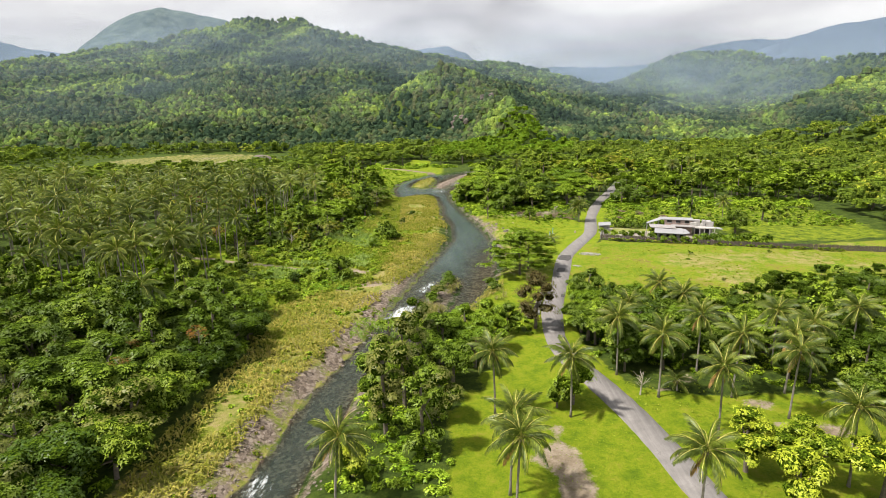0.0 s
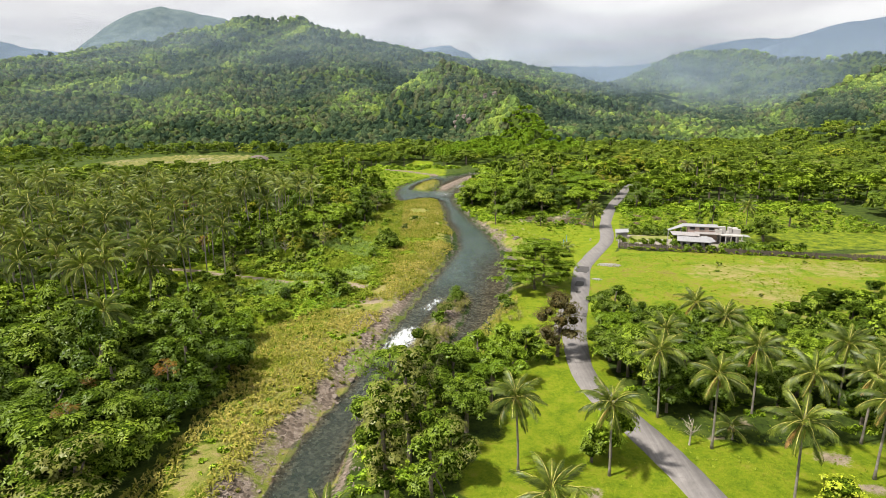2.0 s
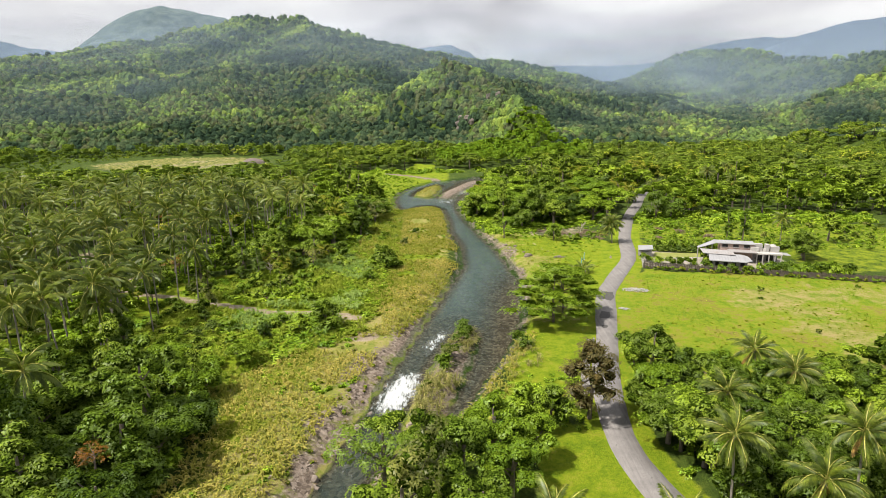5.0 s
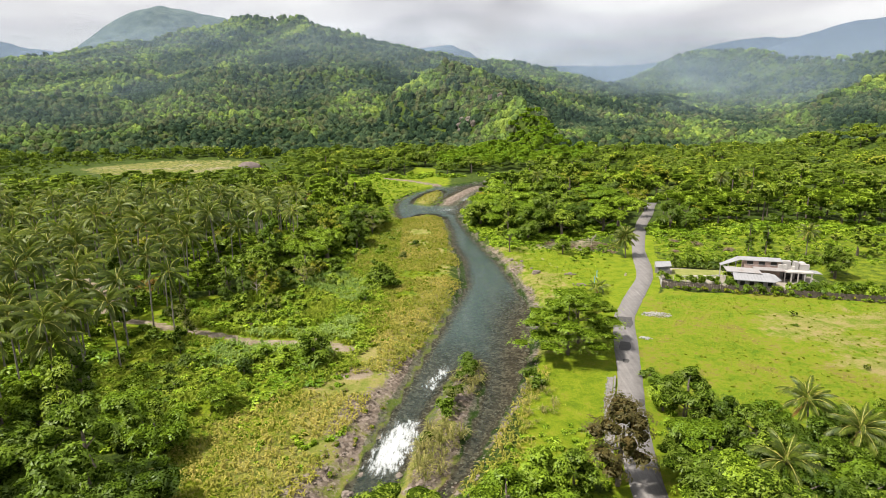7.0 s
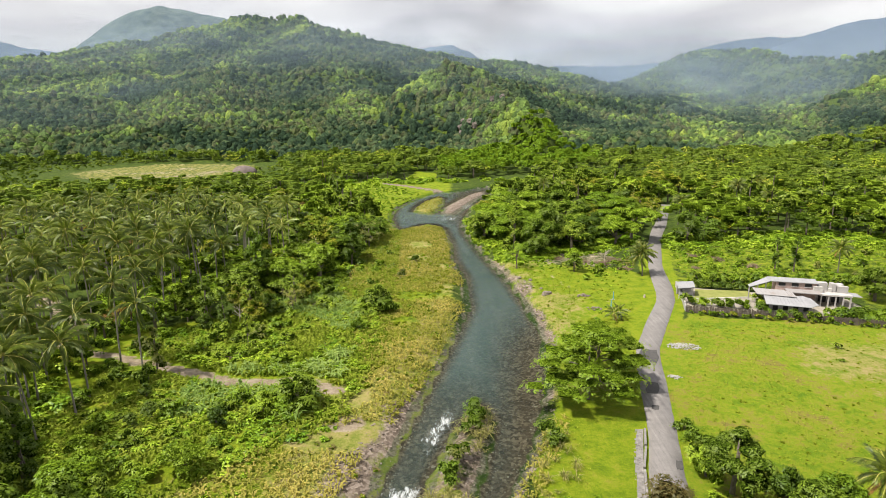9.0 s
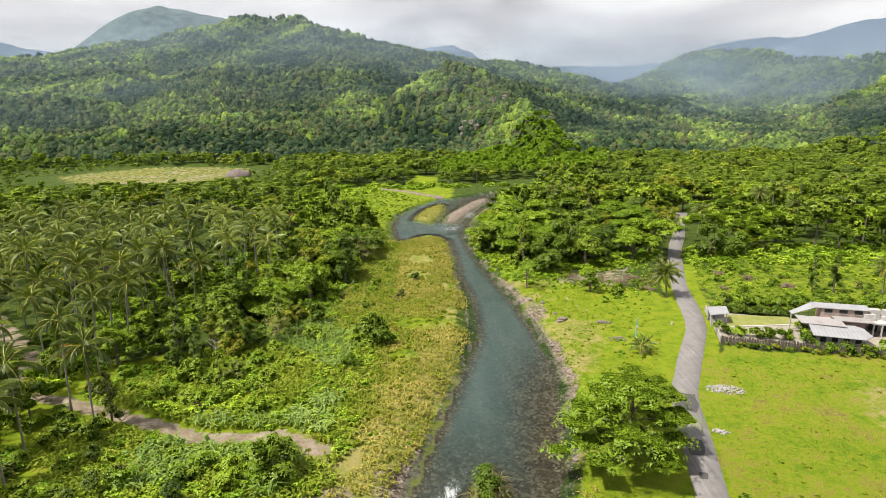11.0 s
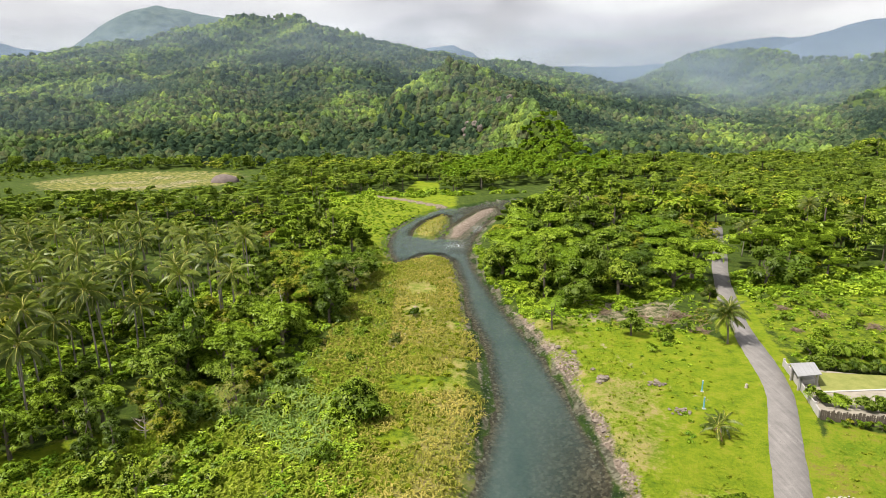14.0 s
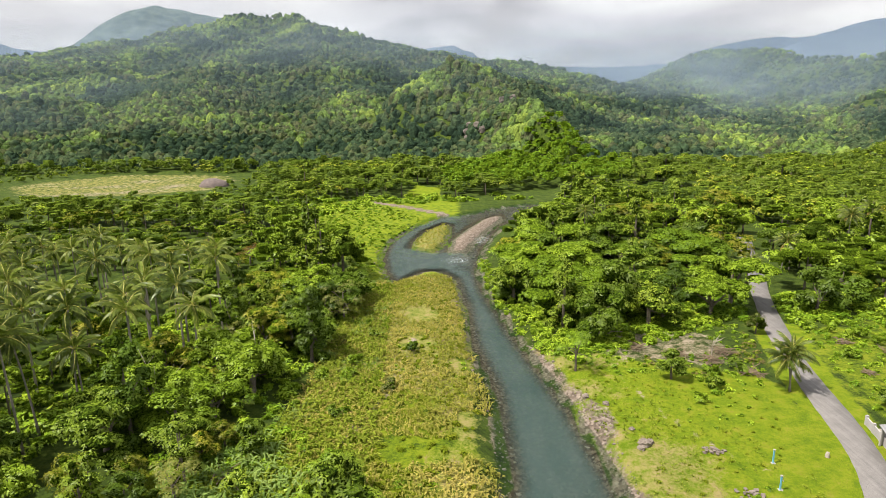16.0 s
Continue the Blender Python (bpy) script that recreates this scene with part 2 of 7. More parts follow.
HEAP = surface("gravel_heap", [(0.3, (0.10, 0.08, 0.075)), (0.7, (0.20, 0.165, 0.15))], 0.6, 0.95, 0.5)
# near-black panel colour: the shade inside house openings, put in as flat colour
DARK = surface("opening_shade", [(0.3, (0.015, 0.015, 0.017)), (0.7, (0.035, 0.035, 0.038))], 1.0, 0.3, 0.0)
BLUE_PAINT = surface("blue_paint", [(0.3, (0.10, 0.30, 0.42)), (0.7, (0.22, 0.50, 0.62))], 2.0, 0.6, 0.1)
TYRE_GREY = surface("dry_brush", [(0.3, (0.12, 0.09, 0.06)), (0.7, (0.28, 0.21, 0.14))], 2.0, 0.95, 0.4)


def ground_material():
    """Soil, grass of several kinds, gravel and hill cover, laid out by the ground's own maps."""
    m, t = material("ground_cover")
    pos = position(t)

    def layer(name):
        a = t.nodes.new("ShaderNodeAttribute")
        a.attribute_name = name
        return a.outputs["Fac"]

    wide = noise_node(t, 0.045, 5.0, 0.65, pos)
    mid_n = noise_node(t, 0.35, 5.0, 0.7, pos)
    fine = noise_node(t, 2.3, 7.0, 0.85, pos)
    mixed = math_node(t, "ADD", math_node(t, "MULTIPLY", mid_n, 0.55), math_node(t, "MULTIPLY", fine, 0.45))
    mixed = math_node(t, "ADD", math_node(t, "MULTIPLY", math_node(t, "SUBTRACT", mixed, 0.5), 1.7), 0.5)
    wood = ramp_node(t, mixed, [(0.3, (0.016, 0.029, 0.005)), (0.5, (0.046, 0.077, 0.009)), (0.7, (0.087, 0.118, 0.016))])
    lawn = ramp_node(t, mixed, [(0.24, (0.066, 0.122, 0.005)), (0.42, (0.130, 0.196, 0.006)), (0.56, (0.186, 0.240, 0.010)), (0.70, (0.235, 0.235, 0.028)), (0.84, (0.205, 0.175, 0.050))])
    mead = ramp_node(t, math_node(t, "ADD", math_node(t, "MULTIPLY", mixed, 1.25), math_node(t, "MULTIPLY", math_node(t, "ADD", math_node(t, "MULTIPLY", math_node(t, "SUBTRACT", noise_node(t, 0.10, 5.0, 0.7, pos), 0.60), 1.3), math_node(t, "MULTIPLY", math_node(t, "SUBTRACT", noise_node(t, 0.9, 5.0, 0.8, pos), 0.5), 1.1)), 1.0)),
                     [(0.12, (0.090, 0.165, 0.006)), (0.34, (0.135, 0.205, 0.008)), (0.52, (0.182, 0.230, 0.012)), (0.68, (0.205, 0.205, 0.028)), (0.82, (0.185, 0.155, 0.040)), (0.98, (0.120, 0.120, 0.024))])
    dry = ramp_node(t, mixed, [(0.25, (0.090, 0.130, 0.014)), (0.42, (0.175, 0.205, 0.034)), (0.56, (0.265, 0.245, 0.075)), (0.70, (0.310, 0.245, 0.115)), (0.85, (0.20, 0.140, 0.082))])
    stones = node(t, "ShaderNodeTexVoronoi", [("Vector", pos)], Scale=2.2)
    grav = ramp_node(t, math_node(t, "ADD", math_node(t, "MULTIPLY", stones.outputs["Color"], 0.5), math_node(t, "MULTIPLY", fine, 0.5)),
                     [(0.25, (0.080, 0.062, 0.048)), (0.5, (0.190, 0.152, 0.120)), (0.75, (0.35, 0.295, 0.245))])
    soil = ramp_node(t, mixed, [(0.3, (0.165, 0.128, 0.080)), (0.55, (0.290, 0.240, 0.175)), (0.75, (0.400, 0.345, 0.270))])
    bed = ramp_node(t, math_node(t, "ADD", math_node(t, "MULTIPLY", stones.outputs["Color"], 0.5), math_node(t, "MULTIPLY", mid_n, 0.5)),
                    [(0.28, (0.038, 0.027, 0.019)), (0.5, (0.085, 0.060, 0.043)), (0.72, (0.190, 0.145, 0.110))])
    col = wood
    for name, c, soft in (("lawn", lawn, 0.35), ("meadow", mead, 0.3), ("dry", dry, 0.5), ("soil", soil, 0.55), ("gravel", grav, 0.55), ("bed", bed, 0.15)):
        f = math_node(t, "ADD", layer(name), math_node(t, "MULTIPLY", math_node(t, "SUBTRACT", mixed, 0.5), soft * 2.4))
        f = math_node(t, "MULTIPLY", math_node(t, "SUBTRACT", f, 0.38), 4.0, True)
        f = math_node(t, "MULTIPLY", f, math_node(t, "MULTIPLY", layer(name), 12.0, True))
        col = mix_colour(t, f, col, c)
    rough_h = math_node(t, "ADD", mid_n, math_node(t, "MULTIPLY", fine, 0.7))
    b = node(t, "ShaderNodeBump", [("Height", rough_h)], Strength=0.9, Distance=0.5)
    p = node(t, "ShaderNodeBsdfPrincipled", [("Base Color", col), ("Normal", b.outputs[0])], Roughness=0.95)
    p.inputs["Specular IOR Level"].default_value = 0.15
    node(t, "ShaderNodeOutputMaterial", [(0, p.outputs[0])])
    return m


def road_material():
    m, t = material("worn_asphalt")
    pos = position(t)
    wide, fine = noise_node(t, 0.5, 5.0, 0.65, pos), noise_node(t, 7.0, 4.0, 0.75, pos)
    along = node(t, "ShaderNodeMapping", [(0, pos)])
    along.inputs["Rotation"].default_value = (0, 0, radians(20))
    along.inputs["Scale"].default_value = (2.2, 0.10, 1.0)
    streak = noise_node(t, 1.0, 4.0, 0.6, along.outputs[0])
    f = math_node(t, "ADD", math_node(t, "MULTIPLY", wide, 0.35), math_node(t, "ADD", math_node(t, "MULTIPLY", fine, 0.3), math_node(t, "MULTIPLY", streak, 0.35)))
    col = ramp_node(t, f, [(0.34, (0.110, 0.104, 0.100)), (0.5, (0.172, 0.163, 0.156)), (0.66, (0.250, 0.238, 0.228))])
    crack = node(t, "ShaderNodeTexVoronoi", [("Vector", mix_colour(t, 0.12, pos, node(t, "ShaderNodeTexNoise", [("Vector", pos)], Scale=1.4).outputs["Color"], "ADD"))], Scale=0.85)
    crack.feature = "DISTANCE_TO_EDGE"
    line = math_node(t, "LESS_THAN", crack.outputs["Distance"], math_node(t, "MULTIPLY", math_node(t, "SUBTRACT", wide, 0.47, True), 0.09))
    col = mix_colour(t, math_node(t, "MULTIPLY", line, 0.5), col, (0.07, 0.065, 0.06))
    b = node(t, "ShaderNodeBump", [("Height", fine)], Strength=0.3, Distance=0.02)
    p = node(t, "ShaderNodeBsdfPrincipled", [("Base Color", col), ("Normal", b.outputs[0])], Roughness=0.85)
    node(t, "ShaderNodeOutputMaterial", [(0, p.outputs[0])])
    return m


def water_material():
    """Clear shallow mountain water with ripples; broken white water where the foam map says."""
    m, t = material("river_water")
    pos = position(t)
    a = t.nodes.new("ShaderNodeAttribute")
    a.attribute_name = "foam"
    stretch_w = node(t, "ShaderNodeMapping", [(0, pos)])
    stretch_w.inputs["Scale"].default_value = (1.3, 0.42, 1.0)
    rip = noise_node(t, 1.6, 4.0, 0.65, stretch_w.outputs[0])
    wide = noise_node(t, 0.22, 5.0, 0.65, stretch_w.outputs[0])
    fo = noise_node(t, 1.3, 6.0, 0.75, stretch_w.outputs[0])
    foam = math_node(t, "SUBTRACT", math_node(t, "ADD", math_node(t, "MULTIPLY", a.outputs["Fac"], 1.5), math_node(t, "MULTIPLY", fo, 2.2)), 1.95)
    foam = math_node(t, "MULTIPLY", foam, 1.7, True)
    shoal = t.nodes.new("ShaderNodeAttribute")
    shoal.attribute_name = "shoal"
    b = node(t, "ShaderNodeBump", [("Height", rip)], Strength=1.0, Distance=0.25)
    col = ramp_node(t, wide, [(0.3, (0.028, 0.056, 0.049)), (0.7, (0.066, 0.100, 0.089))])
    p = node(t, "ShaderNodeBsdfPrincipled", [("Base Color", col), ("Normal", b.outputs[0])], Roughness=0.16, IOR=1.33)
    p.inputs["Specular IOR Level"].default_value = 0.5
    clear = node(t, "ShaderNodeBsdfTransparent")
    clear.inputs[0].default_value = (0.78, 0.84, 0.78, 1)
    see = math_node(t, "ADD", math_node(t, "MULTIPLY", shoal.outputs["Fac"], 0.72), math_node(t, "MULTIPLY", wide, 0.40), True)
    mx = node(t, "ShaderNodeMixShader", [(0, see), (1, p.outputs[0]), (2, clear.outputs[0])])
    white = node(t, "ShaderNodeBsdfDiffuse")
    white.inputs[0].default_value = (0.58, 0.61, 0.61, 1)
    out = node(t, "ShaderNodeMixShader", [(0, foam), (1, mx.outputs[0]), (2, white.outputs[0])])
    node(t, "ShaderNodeOutputMaterial", [(0, out.outputs[0])])
    return m


def mist_material(name, thickness):
    """Thin mist: lit droplets, mostly clear, patchy."""
    m, t = material(name)
    a = t.nodes.new("ShaderNodeAttribute")
    a.attribute_name = "thick"
    f = math_node(t, "MULTIPLY", math_node(t, "ADD", noise_node(t, 0.0022, 4.0, 0.55), 0.55), a.outputs["Fac"])
    f = math_node(t, "MULTIPLY", f, thickness, True)
    d = node(t, "ShaderNodeBsdfDiffuse")
    d.inputs[0].default_value = (0.205, 0.262, 0.345, 1)
    tr = node(t, "ShaderNodeBsdfTranslucent")
    tr.inputs[0].default_value = (0.205, 0.262, 0.345, 1)
    lit = node(t, "ShaderNodeAddShader", [(0, d.outputs[0]), (1, tr.outputs[0])])
    clear = node(t, "ShaderNodeBsdfTransparent")
    out = node(t, "ShaderNodeMixShader", [(0, f), (1, clear.outputs[0]), (2, lit.outputs[0])])
    node(t, "ShaderNodeOutputMaterial", [(0, out.outputs[0])])
    return m


GROUND, ROAD, WATER = ground_material(), road_material(), water_material()
PATCH = surface("dark_asphalt_patch", [(0.3, (0.045, 0.044, 0.043)), (0.7, (0.085, 0.082, 0.078))], 2.0, 0.85, 0.2)
YARD = surface("yard_gravel", [(0.3, (0.210, 0.189, 0.147)), (0.7, (0.350, 0.322, 0.266))], 1.0, 0.9, 0.2)
YARD_LAWN = surface("yard_lawn", [(0.3, (0.130, 0.163, 0.033)), (0.7, (0.260, 0.260, 0.078))], 0.5, 0.95, 0.2)


# ---- building helpers ----
def mesh_of(name, verts, faces, mats, smooth=False, index=None):
    me = bpy.data.meshes.new(name)
    me.from_pydata([tuple(v) for v in verts] if not isinstance(verts, np.ndarray) else verts.tolist(), [],
                   faces if not isinstance(faces, np.ndarray) else faces.tolist())
    for mt in mats if isinstance(mats, (list, tuple)) else [mats]:
        me.materials.append(mt)
    if index is not None:
        me.polygons.foreach_set("material_index", np.asarray(index, dtype=np.int32))
    if smooth:
        me.polygons.foreach_set("use_smooth", np.ones(len(me.polygons), dtype=bool))
    me.update()
    return me


def fast_mesh(name, verts, faces, mats, smooth=False, index=None):
    """A large mesh of faces that all have as many corners, straight from arrays."""
    verts, faces = np.asarray(verts, dtype=np.float32), np.asarray(faces, dtype=np.int32)
    n, k = faces.shape
    me = bpy.data.meshes.new(name)
    me.vertices.add(len(verts))
    me.vertices.foreach_set("co", verts.ravel())
    me.loops.add(n * k)
    me.loops.foreach_set("vertex_index", faces.ravel())
    me.polygons.add(n)
    me.polygons.foreach_set("loop_start", np.arange(0, n * k, k, dtype=np.int32))
    for mt in mats if isinstance(mats, (list, tuple)) else [mats]:
        me.materials.append(mt)
    if index is not None:
        me.polygons.foreach_set("material_index", np.asarray(index, dtype=np.int32))
    me.polygons.foreach_set("use_smooth", np.full(n, smooth, dtype=bool))
    me.update(calc_edges=True)
    return me


def float_map(me, name, values):
    a = me.attributes.new(name, "FLOAT", "POINT")
    a.data.foreach_set("value", np.asarray(values, dtype=np.float32))


def part(name, me, parent, label=""):
    """Links a mesh as one object under a thing or a part."""
    if isinstance(me, bmesh.types.BMesh):
        raise TypeError("give a mesh")
    ob = new(name, me)
    ob.parent = parent
    if label:
        tagged(ob, label)
    return ob


class Solid:
    """Collects boxes, tubes and sheets into one mesh."""

    def __init__(self):
        self.v, self.f = [], []

    def add(self, verts, faces):
        n = len(self.v)
        self.v += [tuple(p) for p in verts]
        self.f += [tuple(i + n for i in f) for f in faces]
        return self

    def box(self, lo, hi, turn=0.0, at=(0, 0, 0)):
        c, s = math.cos(turn), math.sin(turn)
        vs = []
        for z in (lo[2], hi[2]):
            for x, y in ((lo[0], lo[1]), (hi[0], lo[1]), (hi[0], hi[1]), (lo[0], hi[1])):
                vs.append((at[0] + x * c - y * s, at[1] + x * s + y * c, at[2] + z))
        return self.add(vs, [(3, 2, 1, 0), (4, 5, 6, 7), (0, 1, 5, 4), (1, 2, 6, 5), (2, 3, 7, 6), (3, 0, 4, 7)])

    def hexa(self, low, high):
        """A solid between two quadrilaterals, corner by corner."""
        return self.add(list(low) + list(high), [(3, 2, 1, 0), (4, 5, 6, 7), (0, 1, 5, 4), (1, 2, 6, 5), (2, 3, 7, 6), (3, 0, 4, 7)])

    def tube(self, pts, radii, sides=6):
        pts = [Vector(p) for p in pts]
        rings = []
        for i, p in enumerate(pts):
            d = (pts[min(i + 1, len(pts) - 1)] - pts[max(i - 1, 0)]).normalized()
            u = d.orthogonal().normalized() if i == 0 else (u - d * u.dot(d)).normalized()
            w = d.cross(u)
            rings.append([p + (u * math.cos(a) + w * math.sin(a)) * radii[i] for a in [2 * math.pi * k / sides for k in range(sides)]])
        vs = [v for r in rings for v in r]
        fs = [(i * sides + k, i * sides + (k + 1) % sides, (i + 1) * sides + (k + 1) % sides, (i + 1) * sides + k)
              for i in range(len(pts) - 1) for k in range(sides)]
        fs += [tuple(range(sides - 1, -1, -1)), tuple(range(len(vs) - sides, len(vs)))]
        return self.add(vs, fs)

    def mesh(self, name, mats, smooth=False):
        return mesh_of(name, self.v, self.f, mats, smooth)


def sstep(a, b, x):
    k = np.clip((x - a) / (b - a), 0, 1)
    return k * k * (3 - 2 * k)


# ---- the lie of the land ----
LEFT_BANK = [(-30, -60), (-28, 10), (-26, 30), (-23.6, 45), (-21.8, 54), (-20.2, 69), (-17, 81), (-12.4, 104), (-10.5, 112), (-6.6, 131), (-2.1, 154),
             (2.6, 177), (2.4, 202), (-0.6, 221), (-1.6, 246), (-3.8, 268), (-8, 276), (-13, 276), (-17.5, 268), (-20.5, 264), (-24, 276), (-26.5, 292),
             (-26, 314), (-20, 338), (-10, 360), (0, 364), (11, 377), (22, 386), (34, 391), (62, 402), (110, 416)]
RIGHT_BANK = [(112, 406), (62, 391), (40, 381), (31, 374), (23, 353), (15, 343), (8.6, 317), (4.6, 299), (2.4, 276), (3.6, 257), (7.6, 231), (11.5, 209), (14.2, 195), (16, 178),
              (16.8, 160), (14.8, 139), (10, 120), (5.2, 108), (1.5, 98), (-3, 90), (-7.6, 88), (-10.5, 81), (-12.5, 69), (-14.2, 54), (-17, 40),
              (-19, 20), (-21, -60)]
ISLAND = [(-7.0, 93), (-6.4, 101), (-4.4, 112), (-1.2, 124), (3.2, 131), (5.2, 127), (3.0, 115), (0.6, 104), (-2.4, 95)]
BAR = [(-18.5, 304), (-18, 316), (-15, 331), (-8, 346), (-4.8, 342), (-5.2, 326), (-7, 311), (-10, 297)]
GRAVEL_BAR = [(-6, 298), (-5, 316), (1, 336), (8, 356), (17, 366), (17, 354), (9, 330), (3, 308), (0, 296)]
ROAD_LINE = [(42, -60), (37, 0), (33, 25), (29.2, 50), (27.2, 61), (25.4, 69), (22.6, 79), (21.6, 88), (22.8, 99), (25, 110), (28.4, 122), (31.4, 134),
             (35, 149), (39.6, 159), (44.4, 169), (48.8, 179), (52, 190), (55.8, 206), (60.2, 221), (66.7, 240), (79, 270), (87, 290), (96, 312)]
PATH_LINE = [(-110, 190), (-80, 163), (-76, 150), (-66, 148.5), (-52, 143), (-38, 137), (-27, 138), (-20, 134)]
FOREST_EDGE = [(-42, 0), (-38, 20), (-36, 44), (-33.5, 56), (-32.5, 69), (-32, 84), (-36, 95), (-48, 102), (-70, 110), (-95, 122), (-70, 160), (-52, 170),
               (-44, 180), (-31, 190), (-28, 205), (-25.5, 235), (-28, 260), (-35, 278), (-46, 300), (-53, 316), (-72, 350), (-100, 385), (-140, 410)]


def to_line(x, y, line):
    """Distance of points from a polyline."""
    best = np.full(np.shape(x), 1e9)
    for (x0, y0), (x1, y1) in zip(line[:-1], line[1:]):
        dx, dy = x1 - x0, y1 - y0
        k = np.clip(((x - x0) * dx + (y - y0) * dy) / (dx * dx + dy * dy), 0, 1)
        best = np.minimum(best, np.hypot(x - x0 - k * dx, y - y0 - k * dy))
    return best


def inside(x, y, poly):
    res = np.zeros(np.shape(x), dtype=bool)
    for (x0, y0), (x1, y1) in zip(poly, poly[1:] + poly[:1]):
        if y0 != y1:
            res ^= ((y0 > y) != (y1 > y)) & (x < (x1 - x0) * (y - y0) / (y1 - y0) + x0)
    return res


def signed(x, y, poly):
    d = to_line(x, y, poly + poly[:1])
    return np.where(inside(x, y, poly), -d, d)


def soft(x, y, poly, w=2.2):
    """1 inside an outline, fading to 0 over its edge."""
    return 1 - sstep(-w, w, signed(x, y, poly) + 1.6 * lumps(x, y, 4.5, 77))


RIVER_POLY = LEFT_BANK + RIGHT_BANK


def river_distance(x, y):
    """Metres from the water's edge, negative in the water."""
    d = signed(x, y, RIVER_POLY)
    for poly in (ISLAND, BAR, GRAVEL_BAR):
        d = np.maximum(d, -signed(x, y, poly))
    return d


def lumps(x, y, size, seed):
    """Smooth value noise, -1 to 1."""
    rng = np.random.RandomState(seed)
    tab = rng.rand(128, 128) * 2 - 1
    u, v = x / size + 1000.3, y / size + 1000.7
    i, j = np.floor(u).astype(int), np.floor(v).astype(int)
    a, b = u - i, v - j
    a, b = a * a * (3 - 2 * a), b * b * (3 - 2 * b)
    g = lambda p, q: tab[p % 128, q % 128]
    return (g(i, j) * (1 - a) + g(i + 1, j) * a) * (1 - b) + (g(i, j + 1) * (1 - a) + g(i + 1, j + 1) * a) * b


RIDGES = [  # crest lines with their heights, and the slope of their flanks
    ([(-1500, 900, 90), (-1060, 1439, 150), (-868, 1675, 203), (-652, 1823, 276), (-590, 1897, 294), (-414, 1840, 282), (-233, 1670, 208), (-110, 1500, 150)], 0.215),
    ([(-590, 1897, 290), (-480, 1350, 165), (-400, 980, 85), (-340, 760, 30)], 0.22),
    ([(-414, 1840, 280), (-230, 1300, 150), (-130, 1000, 88), (-90, 800, 30)], 0.26),
    ([(16, 746, 86), (57, 784, 80), (130, 827, 68), (216, 860, 50), (314, 862, 33), (399, 849, 8)], 0.50),
    ([(16, 746, 86), (53, 634, 45), (62, 540, 20), (60, 470, 4)], 0.62),
    ([(215, 547, -6), (275, 565, 4), (306, 526, 12), (351, 474, 22), (429, 407, 32), (560, 330, 50)], 0.24),
    ([(426, 892, 18), (512, 904, 50), (597, 912, 78), (663, 928, 92), (806, 877, 116), (1000, 800, 140)], 0.36),
    ([(573, 2317, 78), (707, 2280, 146), (832, 2238, 210), (1008, 2275, 241), (1021, 1936, 175), (1091, 1543, 158), (1275, 1396, 166)], 0.34),
]


def hills(x, y):
    warp_x = x + 30 * lumps(x, y, 170, 5) + 9 * lumps(x, y, 52, 6)
    warp_y = y + 30 * lumps(x, y, 160, 7) + 9 * lumps(x, y, 48, 8)
    top = np.full(np.shape(x), -60.0)
    away = np.zeros(np.shape(x))
    for crest, slope in RIDGES:
        best = np.full(np.shape(x), -1e9)
        dist = np.full(np.shape(x), 1e9)
        for (x0, y0, z0), (x1, y1, z1) in zip(crest[:-1], crest[1:]):
            dx, dy = x1 - x0, y1 - y0
            wx, wy = warp_x, warp_y
            k = np.clip(((wx - x0) * dx + (wy - y0) * dy) / (dx * dx + dy * dy), 0, 1)
            d = np.hypot(wx - x0 - k * dx, wy - y0 - k * dy)
            best = np.maximum(best, z0 + (z1 - z0) * k - slope * 0.88 * d - 0.22 * np.minimum(d, 160))
            dist = np.minimum(dist, d)
        away = np.where(best > top, dist, away)
        gap = np.abs(top - best)
        top = np.maximum(top, best) + np.where(gap < 14, (14 - gap) ** 2 / 56, 0)
    rough = np.clip(top / 40, 0, 1)
    gully = sstep(25, 120, away) * (20.0 * np.abs(lumps(x, y * 0.7, 95, 14)) - 7.0)
    return top + rough * (gully + 11.0 * lumps(x, y, 130, 9) + 5.0 * lumps(x, y, 55, 10))


def height(x, y):
    x, y = np.asarray(x, dtype=float), np.asarray(y, dtype=float)
    h = hills(x, y)
    foot = np.clip(0.10 * (y - 532), -20, 44 - 36 * sstep(130, 300, x)) + np.clip(y - 532, 0, 60) / 60 * 3.5 * lumps(x, y, 60, 15)
    h = np.maximum(h, np.where(foot > -6, foot, h)) + 0.0
    z = np.where(h > -6, np.where(h < 6, (h + 6) ** 2 / 24, h), 0.0)
    near = (np.abs(x) < 330) & (y < 520)
    flat = 0.35 * lumps(x, y, 23, 11) + 0.14 * lumps(x, y, 6, 12)
    d = river_distance(x, y)
    road = to_line(x, y, ROAD_LINE)
    level = flat * sstep(2.5, 7, road) * sstep(0, 6, d)
    bank = -1.9 * (1 - sstep(-1.5, 4.5, d)) - 0.35 * (1 - sstep(-5, -1, d))
    z_near = z + level + bank + 0.18 * lumps(x, y, 1.8, 13) * sstep(-3, 0, d) * (1 - sstep(4, 9, d))
    z_near = np.where(road < 3.2, z_near * sstep(1.5, 3.2, road) + 0.04 * (1 - sstep(1.5, 3.2, road)), z_near)
    return np.where(near, z_near, z)


def axis(fine_lo, fine_hi, step, lo, hi, grow):
    mids = list(np.arange(fine_lo, fine_hi + step / 2, step))
    up, s = [fine_hi], step
    while up[-1] < hi:
        s *= grow
        up.append(up[-1] + s)
    down, s = [fine_lo], step
    while down[-1] > lo:
        s *= grow
        down.append(down[-1] - s)
    return np.array(down[:0:-1] + mids + up[1:])


